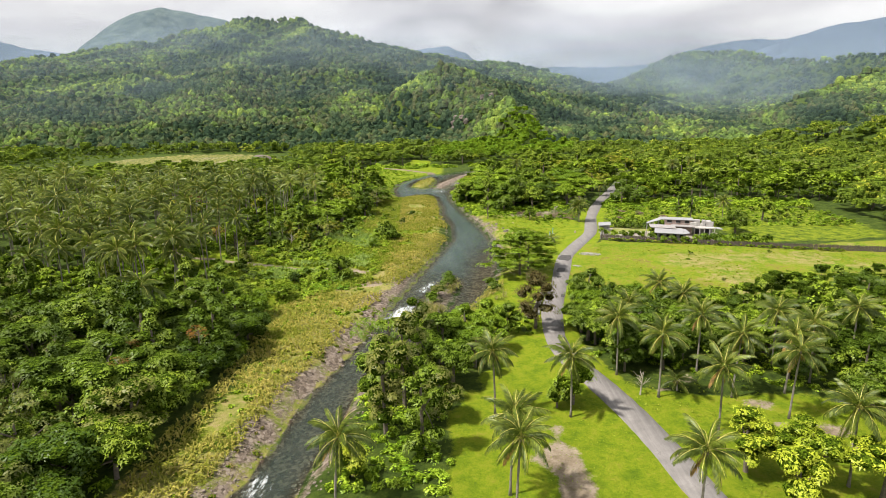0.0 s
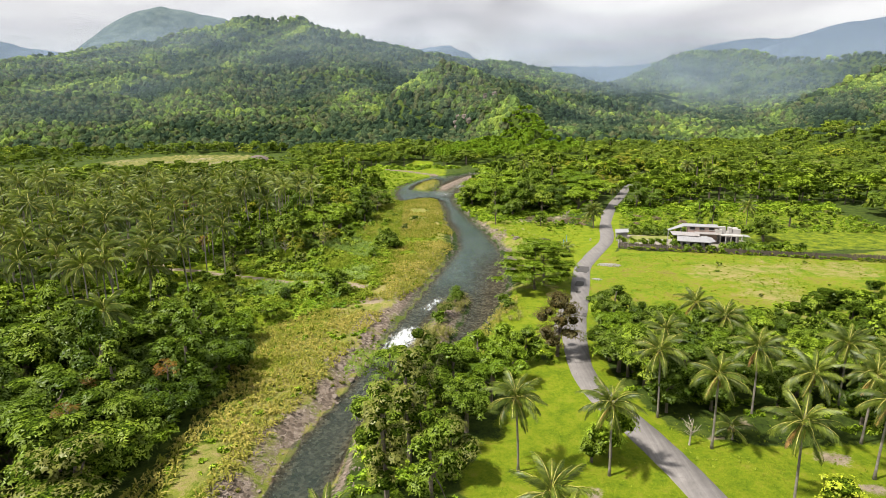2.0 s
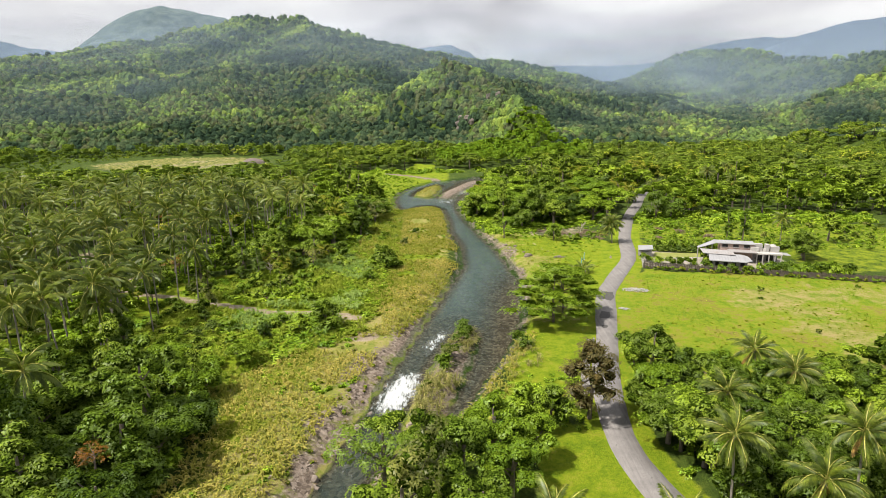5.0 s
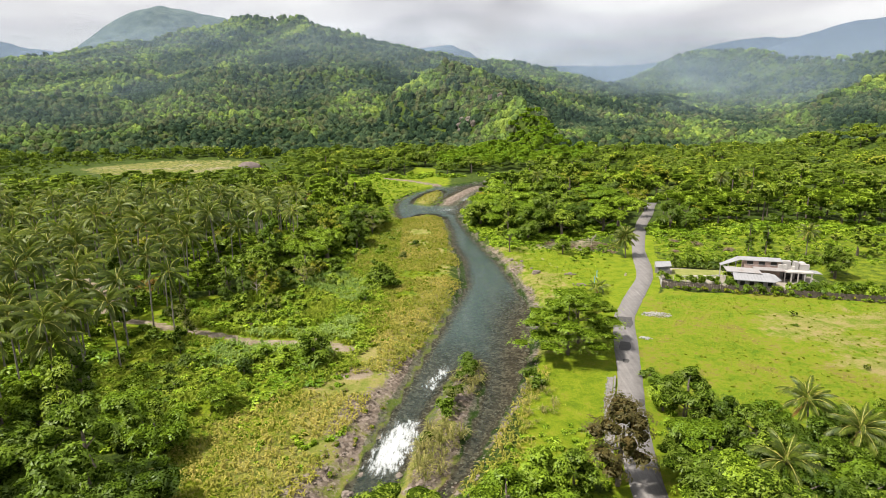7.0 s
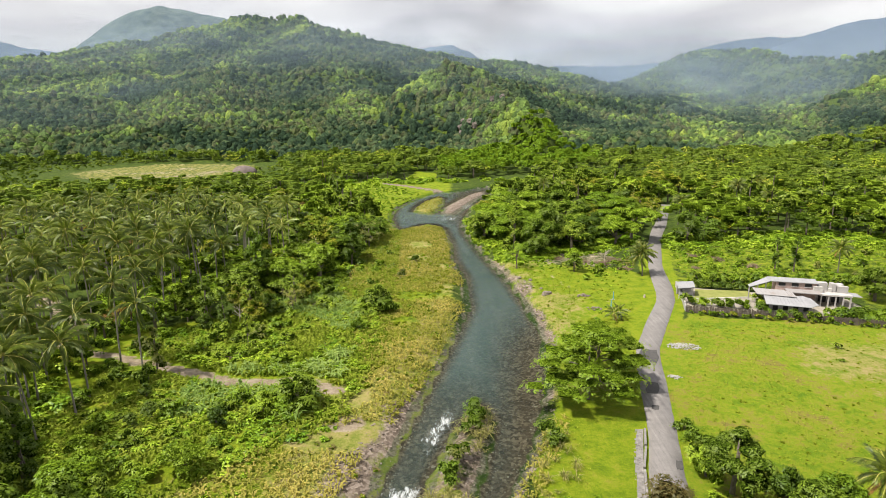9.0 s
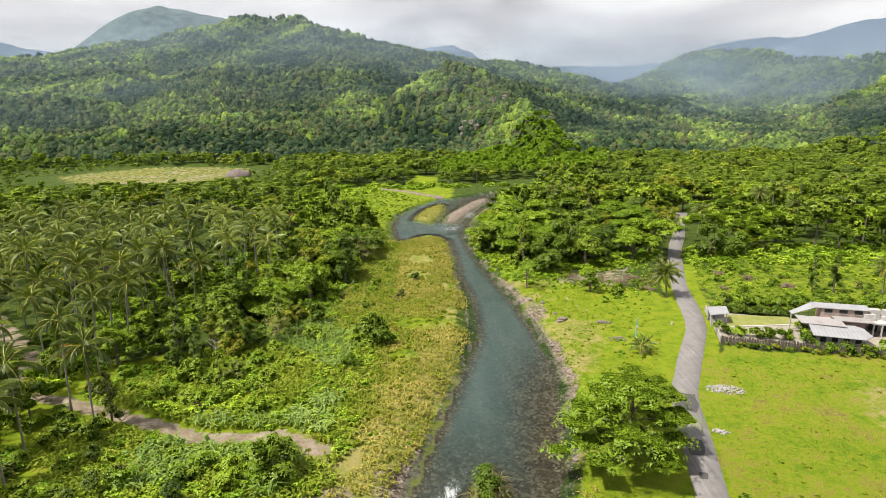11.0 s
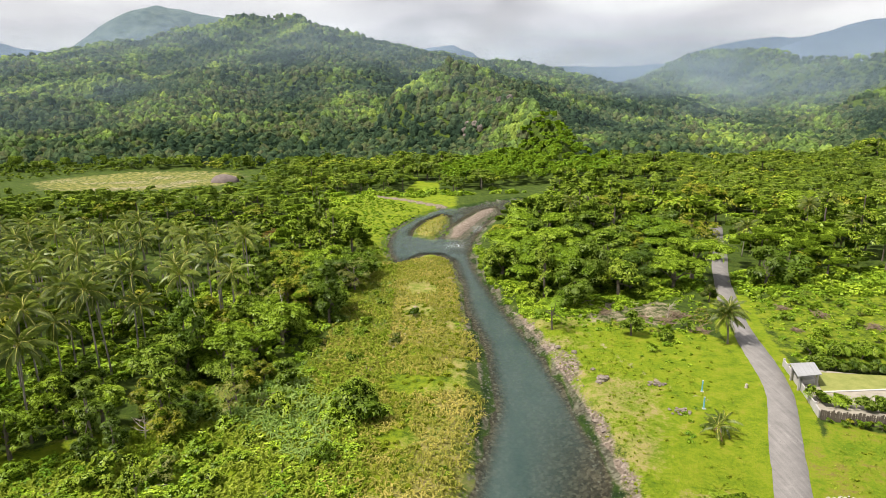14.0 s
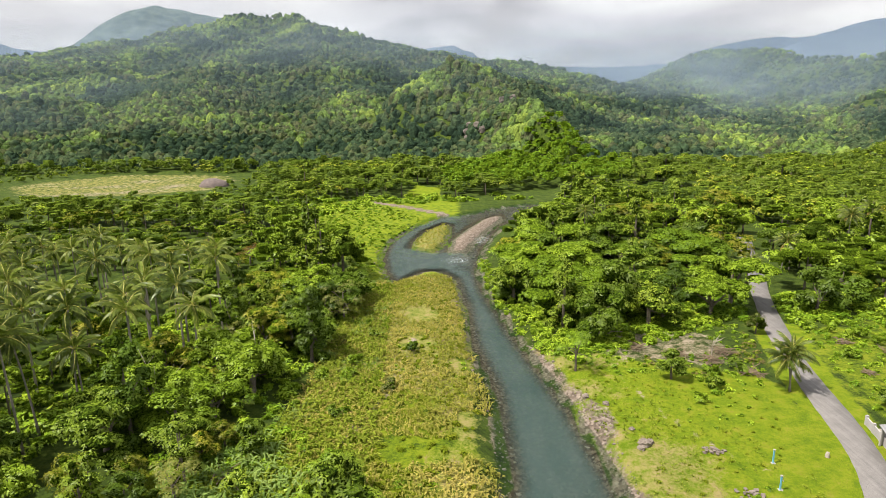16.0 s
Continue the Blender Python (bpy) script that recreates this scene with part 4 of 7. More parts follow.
def tree_lobes(kind, rng):
    """Lobes (centre and radii), the stem's top and the leaf clump's size for a kind of tree."""
    L = []
    if kind == "round":
        for k in range(11):
            a, r = 2 * math.pi * k / 10 + rng.uniform(-0.3, 0.3), rng.uniform(1.2, 2.4) if k < 10 else 0.0
            q = rng.uniform(1.2, 1.9)
            L.append((r * math.cos(a), r * math.sin(a), (rng.uniform(2.0, 5.8) if k < 10 else 6.4), q, q, q * 0.78))
        return L, 4.2, 0.36
    if kind == "umbrella":
        for k in range(15):
            a, r = rng.uniform(0, 6.28), 5.6 * math.sqrt(rng.uniform(0.02, 1))
            q = rng.uniform(1.3, 2.2)
            L.append((r * math.cos(a), r * math.sin(a), 7.6 - 0.05 * r * r - rng.uniform(0, 1.8), q * 1.25, q * 1.25, q * 0.40))
        return L, 5.4, 0.38
    if kind == "rain":
        for k in range(34):
            a, tier = k * 2.4 + rng.uniform(-0.4, 0.4), k / 33
            r = (8.0 * (1 - tier) ** 0.5 + 0.3) * rng.uniform(0.7, 1.1)
            q = rng.uniform(1.5, 2.3)
            L.append((r * math.cos(a), r * math.sin(a), 2.8 + 8.0 * tier + rng.uniform(-0.6, 0.6), q * 1.45, q * 1.45, q * 0.16))
        return L, 7.0, 0.30
    if kind == "tall":
        for k in range(12):
            a, h = rng.uniform(0, 6.28), 2.2 + 9.8 * k / 11
            r = rng.uniform(0.5, 1.9) * (1.0 if k < 9 else 0.4)
            q = rng.uniform(1.0, 1.7) * (1 - 0.25 * k / 11)
            L.append((r * math.cos(a), r * math.sin(a), h, q, q, q * 0.85))
        return L, 11.0, 0.36
    if kind == "broad":
        for k in range(15):
            a, r = rng.uniform(0, 6.28), 3.7 * math.sqrt(rng.uniform(0.02, 1))
            q = rng.uniform(1.3, 2.1)
            L.append((r * math.cos(a), r * math.sin(a), 8.6 - 0.17 * r * r - rng.uniform(0, 3.4), q * 1.1, q * 1.1, q * 0.5))
        return L, 6.2, 0.38
    if kind == "full":
        for k in range(17):
            a, tier = k * 2.4 + rng.uniform(-0.4, 0.4), k / 16
            r = 3.2 * math.sin(math.pi * (0.22 + 0.74 * tier)) * rng.uniform(0.55, 1.0)
            q = rng.uniform(1.3, 1.9)
            L.append((r * math.cos(a), r * math.sin(a), 2.6 + 6.8 * tier, q, q, q * 0.8))
        return L, 7.0, 0.36
    if kind == "feathery":
        for k in range(14):
            a, r = rng.uniform(0, 6.28), 3.4 * math.sqrt(rng.uniform(0.05, 1))
            q = rng.uniform(0.9, 1.6)
            L.append((r * math.cos(a), r * math.sin(a), rng.uniform(3.5, 8.5) - 0.1 * r * r, q * 1.2, q * 1.2, q * 0.5))
        return L, 6.4, 0.30
    for k in range(7):  # shrub
        a, r = rng.uniform(0, 6.28), rng.uniform(0.2, 1.3)
        q = rng.uniform(0.6, 1.05)
        L.append((r * math.cos(a), r * math.sin(a), rng.uniform(0.5, 1.7), q, q, q * 0.8))
    return L, 0.9, 0.25


LEAF_COUNT = {"full": 3400, "round": 2000, "umbrella": 2100, "rain": 9000, "tall": 2000, "broad": 2300, "feathery": 2300, "shrub": 500}
MADE = {}


def tree(kind, variant, leaf, m, name="tree", label="", category="tree", group=""):
    """A tree or shrub: trunk with limbs, and a crown of leaf clumps. Repeats share their meshes."""
    fine = kind != "shrub" and kind != "rain" and (m.translation.y < 120 and m.translation.x < 62 or 176 < m.translation.y < 300 and m.translation.x < 62)
    far = kind != "rain" and m.translation.y > (160 if kind == "shrub" else 185)
    key = (kind, variant, leaf.name, name, fine, far)
    if key in MADE:
        ob = copy_thing(MADE[key], m @ Matrix.Diagonal([1 / s for s in MADE[key].scale] + [1]))
        if label:
            tagged(ob, label)
        return ob
    seed = sum(ord(c) for c in kind) * 31 + variant * 101
    rng = np.random.RandomState(seed)
    lobes, stem, size = tree_lobes(kind, rng)
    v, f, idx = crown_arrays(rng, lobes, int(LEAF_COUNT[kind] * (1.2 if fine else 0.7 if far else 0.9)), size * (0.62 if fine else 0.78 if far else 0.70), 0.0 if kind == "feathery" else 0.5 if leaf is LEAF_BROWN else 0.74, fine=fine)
    root = new(name)
    s = Solid()
    base_r = {"shrub": 0.06, "tall": 0.22, "umbrella": 0.34, "broad": 0.32}.get(kind, 0.24)
    lean = rng.uniform(-0.3, 0.3, 2)
    s.tube([(0, 0, -0.4), (lean[0] * 0.3, lean[1] * 0.3, stem * 0.35), (lean[0], lean[1], stem * 0.75), (lean[0], lean[1], stem)],
           [base_r * 1.25, base_r, base_r * 0.75, base_r * 0.35], 6)
    order = rng.permutation(len(lobes))[:6]
    for i in order:
        c = lobes[i]
        h0 = stem * rng.uniform(0.45, 0.8)
        s.tube([(lean[0] * 0.6, lean[1] * 0.6, h0), (c[0] * 0.5, c[1] * 0.5, (h0 + c[2]) * 0.52), (c[0], c[1], c[2])], [base_r * 0.5, base_r * 0.33, base_r * 0.12], 4)
    part("trunk" if kind != "shrub" else "stem", s.mesh("trunk", BARK), root)
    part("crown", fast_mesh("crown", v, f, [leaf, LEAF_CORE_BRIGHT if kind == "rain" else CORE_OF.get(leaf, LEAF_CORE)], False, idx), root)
    root.matrix_basis = m
    tagged(root, label or "leafy green broadleaf tree", category, group)
    MADE[key] = root
    return root


def frond_mesh(name, length, pairs, width, droop, lift, mats=None, seed=0):
    """A feather-shaped palm leaf along +x: curved midrib with rows of hanging leaflets."""
    rng = np.random.RandomState(seed)
    k = np.linspace(0, 1, 8)
    mid = np.column_stack((length * (k - 0.12 * k ** 3), 0 * k, length * (lift * k - droop * k ** 2.2)))
    v, f = [], []
    for i in range(7):   # flat midrib
        w0, w1 = 0.065 * (1 - k[i]) + 0.015, 0.065 * (1 - k[i + 1]) + 0.015
        n = len(v)
        v += [mid[i] + (0, -w0, 0.03), mid[i] + (0, w0, 0.03), mid[i + 1] + (0, w1, 0.03), mid[i + 1] + (0, -w1, 0.03)]
        f.append((n, n + 1, n + 2, n + 3))
    for j in range(pairs):
        u = 0.14 + 0.86 * (j + 0.5) / pairs
        p = np.array([np.interp(u, k, mid[:, a]) for a in range(3)])
        q = np.array([np.interp(min(u + 0.04, 1), k, mid[:, a]) for a in range(3)])
        d = unit(q - p) if u < 0.97 else unit(mid[-1] - mid[-2])
        ll = length * 0.25 * math.sin(math.pi * (0.12 + 0.80 * u)) ** 0.7 * rng.uniform(0.85, 1.12)
        for sg in (-1, 1):
            out = unit(np.array([d[0] * 0.8, sg * 0.62, d[2] * 0.7 - 0.46 - 0.30 * rng.rand()]))
            tip = p + out * ll + np.array((0, 0, -0.22 * ll))
            half = p + out * ll * 0.5
            n = len(v)
            wv = d * width * 0.5
            v += [p - wv * 0.5, half - wv, tip, half + wv]
            f.append((n, n + 1, n + 2, n + 3))
    return fast_mesh(name, np.array(v), np.array(f), [mats or PALM_LEAF, PALM_RIB], False, [1] * 7 + [0] * (len(f) - 7))


FRONDS = [frond_mesh("frond", 4.6, 24, 0.19, d, l, seed=i) for i, (d, l) in enumerate(((0.52, 0.32), (0.64, 0.38), (0.44, 0.24)))]
FROND_DRY = frond_mesh("dry_frond", 3.6, 12, 0.34, 0.3, 0.05, PALM_DRY, 5)


def frond_pose(rng, i, n):
    """Where frond i of n stands on the crown: young ones upright, old ones hanging."""
    age = (i + 0.5) / n
    a = i * 2.399 + rng.uniform(-0.15, 0.15)
    rise = math.radians(78 - 116 * age ** 0.9 + rng.uniform(-8, 8))
    sc = rng.uniform(0.9, 1.08) * (0.72 + 0.28 * min(1, age * 4))
    return Euler((rng.uniform(-0.35, 0.35), -rise, a), "XYZ"), sc


def palm_trunk(rng, tall, lean):
    s = Solid()
    a = rng.uniform(0, 6.28)
    pts, rad = [], []
    for i in range(8):
        k = i / 7
        off = lean * (k ** 1.6)
        pts.append((off * math.cos(a), off * math.sin(a), -0.3 + (tall + 0.3) * k))
        rad.append(0.15 - 0.045 * k + (0.09 if i == 0 else 0) + 0.010 * (i % 2))
    s.tube(pts, rad, 7)
    return s, pts[-1]


def palm(x, y, tall, seed, lean=0.6, label="tall coconut palm with drooping green fronds", group="coconut palms by the road", fronds=26, scale=0.9):
    """A coconut palm with every frond a part."""
    rng = random.Random(seed)
    root = new("coconut_palm")
    s, top = palm_trunk(rng, tall, lean)
    part("trunk", s.mesh("palm_trunk", PALM_BARK, True), root)
    for i in range(fronds):
        e, sc = frond_pose(rng, i, fronds)
        dead = i >= fronds - 2 and rng.random() < 0.6
        ob = part("frond", FROND_DRY if dead else rng.choice(FRONDS), root, "withered brown frond" if dead else "")
        ob.matrix_basis = Matrix.LocRotScale(Vector(top) + Vector((0, 0, 0.05)), e, (sc * scale,) * 3)
    nuts = Solid()
    for i in range(7):
        a = i * 0.9
        c = Vector(top) + Vector((0.34 * math.cos(a), 0.34 * math.sin(a), -0.32 - 0.12 * (i % 2)))
        nuts.add([c + Vector(p) * 0.15 for p in BALL_V], [tuple(q) for q in BALL_F])
    part("fruiting_stalk", nuts.mesh("fruiting_stalk", COCONUT, True), root, "bunch of yellow-green coconuts")
    root.matrix_basis = pose(x, y, float(height(x, y)))
    tagged(root, label, "palm tree", group)
    return root


def grove_palm(variant, m):
    """A palm of the plantation: trunk and crown."""
    key = ("grove", variant)
    if key in MADE:
        return copy_thing(MADE[key], m @ Matrix.Diagonal([1 / s for s in MADE[key].scale] + [1]))
    rng = random.Random(900 + variant)
    root = new("coconut_palm")
    s, top = palm_trunk(rng, 13.6 + 1.8 * rng.uniform(-1, 1), rng.uniform(0.1, 1.4))
    part("trunk", s.mesh("palm_trunk", PALM_BARK, True), root)
    src = frond_mesh("tmp", 4.6, 15, 0.40, 0.60, 0.36, seed=variant)
    co = np.array([v.co for v in src.vertices])
    fa = np.array([p.vertices for p in src.polygons])
    bpy.data.meshes.remove(src)
    vs, fs, n = [], [], 18
    for i in range(n):
        e, sc = frond_pose(rng, i, n)
        vs.append(co * sc @ np.array(e.to_matrix()).T + np.array(top))
        fs.append(fa + i * len(co))
    ribs = ([1] * 7 + [0] * (len(fa) - 7)) * n
    part("crown", fast_mesh("palm_crown", np.vstack(vs), np.vstack(fs), [PALM_LEAF, PALM_RIB], False, ribs), root)
    root.matrix_basis = m
    tagged(root, "tall plantation coconut palm with a feathery grey-green crown", "palm tree", "palms of the plantation")
    MADE[key] = root
    return root


def scatter(poly, gap, seed, jitter=0.6):
    """Points of a shaken grid inside an outline."""
    rng = np.random.RandomState(seed)
    xs, ys = [p[0] for p in poly], [p[1] for p in poly]
    gx, gy = np.meshgrid(np.arange(min(xs), max(xs), gap), np.arange(min(ys), max(ys), gap))
    gx = gx + (np.arange(gx.shape[0]) % 2)[:, None] * gap * 0.5
    x = gx.ravel() + rng.uniform(-jitter, jitter, gx.size) * gap
    y = gy.ravel() + rng.uniform(-jitter, jitter, gx.size) * gap
    k = inside(x, y, poly)
    return x[k], y[k]


def clear_of_ways(x, y, road=4.0, water=1.0):
    return (to_line(x, y, ROAD_LINE) > road) & (river_distance(x, y) > water)


REST = {}


def stand(points, kinds, seed, lo, hi, group, single=None, z_sink=0.0):
    """Trees of mixed kinds at the points: kinds are (weight, kind, leaf, label). Those outside the stretch single(x, y) go into the joined wood."""
    rng = random.Random(seed)
    zs = height(points[0], points[1]) if len(points[0]) else []
    for x, y, z in zip(points[0], points[1], zs):
        _, kind, leaf, label = rng.choices(kinds, [k[0] for k in kinds])[0]
        s = rng.uniform(lo, hi)
        if single is not None and not single(x, y):
            REST.setdefault((kind, leaf), []).append((x, y, z, s))
            continue
        m = Matrix.LocRotScale((x, y, z - z_sink), Euler((0, 0, rng.uniform(0, 6.28))), (s, s, s * rng.uniform(0.88, 1.15)))
        tree(kind, rng.randrange(3), leaf, m, "shrub" if kind == "shrub" else "tree", label, "shrub" if kind == "shrub" else "tree", group)


def stem_quads(v, f, idx, tall, r):
    """Adds a plain tapering stem to the arrays of a massed tree."""
    n, k = len(v), 5
    ring = np.array([(math.cos(6.283 * i / k), math.sin(6.283 * i / k), 0) for i in range(k)])
    v = np.vstack((v, ring * r - (0, 0, 0.4), ring * r * 0.5 + (0, 0, tall)))
    q = np.array([(n + i, n + (i + 1) % k, n + k + (i + 1) % k, n + k + i) for i in range(k)])
    if f.shape[1] == 3:
        q = np.vstack((q[:, [0, 1, 2]], q[:, [0, 2, 3]]))
    return v, np.vstack((f, q)), np.concatenate((idx, np.full(len(q), 2)))


def join_rest():
    for i, ((kind, leaf), rows) in enumerate(REST.items()):
        protos = []
        for v in range(2):
            rng = np.random.RandomState(3000 + v + i * 7)
            lobes, stem, size = tree_lobes(kind, rng)
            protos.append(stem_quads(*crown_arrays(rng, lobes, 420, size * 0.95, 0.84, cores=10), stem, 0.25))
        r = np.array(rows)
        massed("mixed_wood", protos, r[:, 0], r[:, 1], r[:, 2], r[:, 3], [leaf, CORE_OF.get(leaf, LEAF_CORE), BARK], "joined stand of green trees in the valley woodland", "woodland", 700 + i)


def massed(name, protos, x, y, z, scales, mats, label, category, seed, flat=1.0, bias=None):
    """Many small plants joined into one mesh of stuff, each with its own shade."""
    rng = np.random.RandomState(seed)
    which = rng.randint(0, len(protos), len(x))
    vs, fs, ids, pl, off = [], [], [], [], 0
    for k, (pv, pf, pi) in enumerate(protos):
        sel = np.where(which == k)[0]
        if not len(sel):
            continue
        a = rng.uniform(0, 2 * np.pi, len(sel))
        c, s = np.cos(a)[:, None], np.sin(a)[:, None]
        sc = scales[sel][:, None]
        px = (pv[:, 0] * c - pv[:, 1] * s) * sc + x[sel][:, None]
        py = (pv[:, 0] * s + pv[:, 1] * c) * sc + y[sel][:, None]
        pz = pv[:, 2][None, :] * sc * rng.uniform(0.8, 1.2, (len(sel), 1)) * flat + z[sel][:, None]
        vs.append(np.stack((px, py, pz), axis=2).reshape(-1, 3))
        fs.append((pf[None] + (np.arange(len(sel)) * len(pv))[:, None, None]).reshape(-1, pf.shape[1]) + off)
        ids.append(np.tile(pi, len(sel)))
        pl.append(np.repeat(rng.rand(len(sel)) + (0.0 if bias is None else bias[sel]), len(pv)))
        off += len(sel) * len(pv)
    me = fast_mesh(name, np.vstack(vs), np.vstack(fs), mats, False, np.concatenate(ids))
    float_map(me, "plant", np.concatenate(pl))
    return tagged(new(name, me), label, category, kind="stuff")


def dome_proto(seed, lobes, leaves, size, core=0.0):
    rng = np.random.RandomState(seed)
    L = []
    for k in range(lobes):
        a, r = rng.uniform(0, 6.28), (0.0 if k == 0 else rng.uniform(0.3, 0.62))
        q = rng.uniform(0.42, 0.62)
        L.append((r * math.cos(a), r * math.sin(a), rng.uniform(0.75, 1.25), q, q, q * 0.7))
    return crown_arrays(rng, L, leaves, size, core, cores=4)


def tuft_proto(seed, blades, tall, wide):
    """A tuft of arching blades."""
    rng = np.random.RandomState(seed)
    v, f = [], []
    for i in range(blades):
        a, out = rng.uniform(0, 6.28), rng.uniform(0.4, 1.3)
        h = tall * rng.uniform(0.6, 1.1)
        d = np.array((math.cos(a), math.sin(a), 0.0))
        s = np.array((-d[1], d[0], 0.0)) * wide
        b = d * 0.12 * rng.rand()
        m = b + d * out * h * 0.4 + (0, 0, h * 0.72)
        n = len(v)
        v += [b - (0, 0, 0.1), m - s, b + d * out * h + (0, 0, h * (1 - 0.42 * out)), m + s]
        f.append((n, n + 1, n + 2, n + 3))
    return np.array(v), np.array(f), np.zeros(len(f), dtype=int)


def rock_proto(seed, div=1):
    rng = np.random.RandomState(seed)
    v, f = ball(div)
    v = v * rng.uniform(0.65, 1.15, (len(v), 1)) * (1.0, rng.uniform(0.7, 1.0), rng.uniform(0.45, 0.7))
    return v, f, np.zeros(len(f), dtype=int)


# kinds of trees by place
LEFT_WOOD = [(1.8, "round", LEAF_DARK, "dense dark-green rounded tree in the riverside forest"), (3, "broad", LEAF_MID, "broad mid-green tree in the forest"),
             (1.2, "tall", LEAF_DARK, "tall slender dark-green forest tree"), (2, "tall", LEAF_MID, "tall mid-green forest tree hung with climbers"),
             (2.6, "broad", LEAF_BRIGHT, "bright green spreading forest tree"), (1.0, "round", LEAF_YELLOW, "yellowish-green rounded tree in the forest"),
             (0.8, "feathery", LEAF_GREY, "thin olive-green open-crowned tree in the forest")]
LOW_WOOD = [(1.5, "round", LEAF_BRIGHT, "low bright green tree beside the meadow"), (3, "broad", LEAF_MID, "low spreading mid-green tree beside the meadow"), (2.5, "broad", LEAF_DARK, "low dense dark-green tree beside the meadow"),
            (1.5, "umbrella", LEAF_BRIGHT, "low flat-topped bright green tree"), (1, "round", LEAF_DARK, "low dense dark-green tree")]
BANK_WOOD = [(3, "broad", LEAF_MID, "broad green tree on the river bank"), (2.5, "umbrella", LEAF_BRIGHT, "flat-topped bright green tree in the woodland"),
             (2, "round", LEAF_DARK, "dense rounded dark-green woodland tree"), (0.5, "broad", LEAF_YELLOW, "yellow-green spreading tree in the woodland"), (1.2, "round", LEAF_MID, "rounded mid-green tree in the woodland"),
             (0.8, "tall", LEAF_MID, "tall slim green woodland tree")]
SHRUBS = [(3, "shrub", LEAF_BRIGHT, "bright green shrub in tall grass"), (2, "shrub", LEAF_MID, "mid-green shrub in tall grass"), (1, "shrub", LEAF_GREY, "grey-green shrub in tall grass")]

# forest in front, left bank
x, y = scatter([(-36, 18), (-37, 44), (-34.5, 56), (-33.5, 69), (-33, 80), (-32.5, 92), (-36, 103), (-46, 110), (-72, 113), (-100, 116), (-125, 116), (-90, 60), (-62, 18)], 5.6, 101)
FRONT_WOOD = LEFT_WOOD[:4] + [(6.5, "broad", LEAF_DARK, "dense dark-green spreading tree in the riverside forest"), (0.6, "broad", LEAF_BRIGHT, "bright green spreading forest tree"), (1.4, "broad", LEAF_GREY, "olive-green spreading tree in the forest"), (0.8, "feathery", LEAF_GREY, "thin olive-green open-crowned tree in the forest")]
k = y < 94
stand((x[k], y[k]), FRONT_WOOD, 101, 0.95, 1.4, "forest trees on the left bank", lambda x, y: x > -72, 1.8)
stand((x[~k], y[~k]), LEFT_WOOD, 109, 0.75, 1.2, "forest trees on the left bank", lambda x, y: x > -72, 1.8)
# fringe between the palms and the river
x, y = scatter([(-52, 172), (-46, 181), (-33, 191), (-30, 205), (-27.5, 235), (-30, 260), (-37, 279), (-48, 301), (-55, 318), (-66, 320), (-58, 280), (-52, 230), (-54, 196)], 6.4, 102)
stand((x, y), LEFT_WOOD, 102, 1.0, 1.45, "forest trees on the left bank", lambda x, y: y < 250, 1.8)
x, y = scatter([(-72, 152), (-54, 158), (-40, 166), (-32, 178), (-35, 192), (-52, 174), (-68, 190)], 5.6, 107)
stand((x, y), LEFT_WOOD, 107, 0.5, 0.85, "forest trees on the left bank")
x, y = scatter([(-66, 104), (-38, 99), (-31, 110), (-34, 128), (-48, 132), (-60, 128)], 10.5, 108)
stand((x, y), LOW_WOOD, 108, 0.32, 0.58, "small trees in the scrub")
# woodland between the river and the road
x, y = scatter([(9, 238), (15, 214), (26, 218), (44, 232), (58, 234), (64, 250), (76, 276), (92, 306), (100, 330), (66, 368), (48, 366), (27, 326), (12, 285)], 9.0, 103)
k = clear_of_ways(x, y, 5.0, 1.0)
stand((x[k], y[k]), BANK_WOOD, 103, 0.95, 1.85, "trees between river and road", lambda x, y: y < 290, 2.0)
# low wood between the palms and the meadow
x, y = scatter([(27.5, 76), (26.5, 90), (30, 112), (36, 106), (50, 100), (64, 108), (84, 113), (112, 118), (112, 84), (80, 68), (62, 76), (40, 78)], 4.3, 104)
k = clear_of_ways(x, y, 4.4, 1.0)
stand((x[k], y[k]), LOW_WOOD, 104, 0.6, 1.0, "low trees between palms and meadow", lambda x, y: x < 62, 0.5)
x, y = scatter([(62, 74), (84, 64), (110, 80), (110, 50), (70, 44), (58, 60)], 6.5, 105)
stand((x, y), LOW_WOOD, 105, 0.7, 1.0, "low trees between palms and meadow", lambda x, y: x < 62, 1.0)
# behind the house
x, y = scatter([(66, 232), (74, 252), (92, 290), (104, 318), (190, 318), (190, 238), (120, 238), (108, 246)], 8.4, 106)
k = clear_of_ways(x, y, 5.5, 1.0)
stand((x[k], y[k]), BANK_WOOD, 106, 0.75, 1.6, "trees behind the house", lambda x, y: y < 240, 1.6)

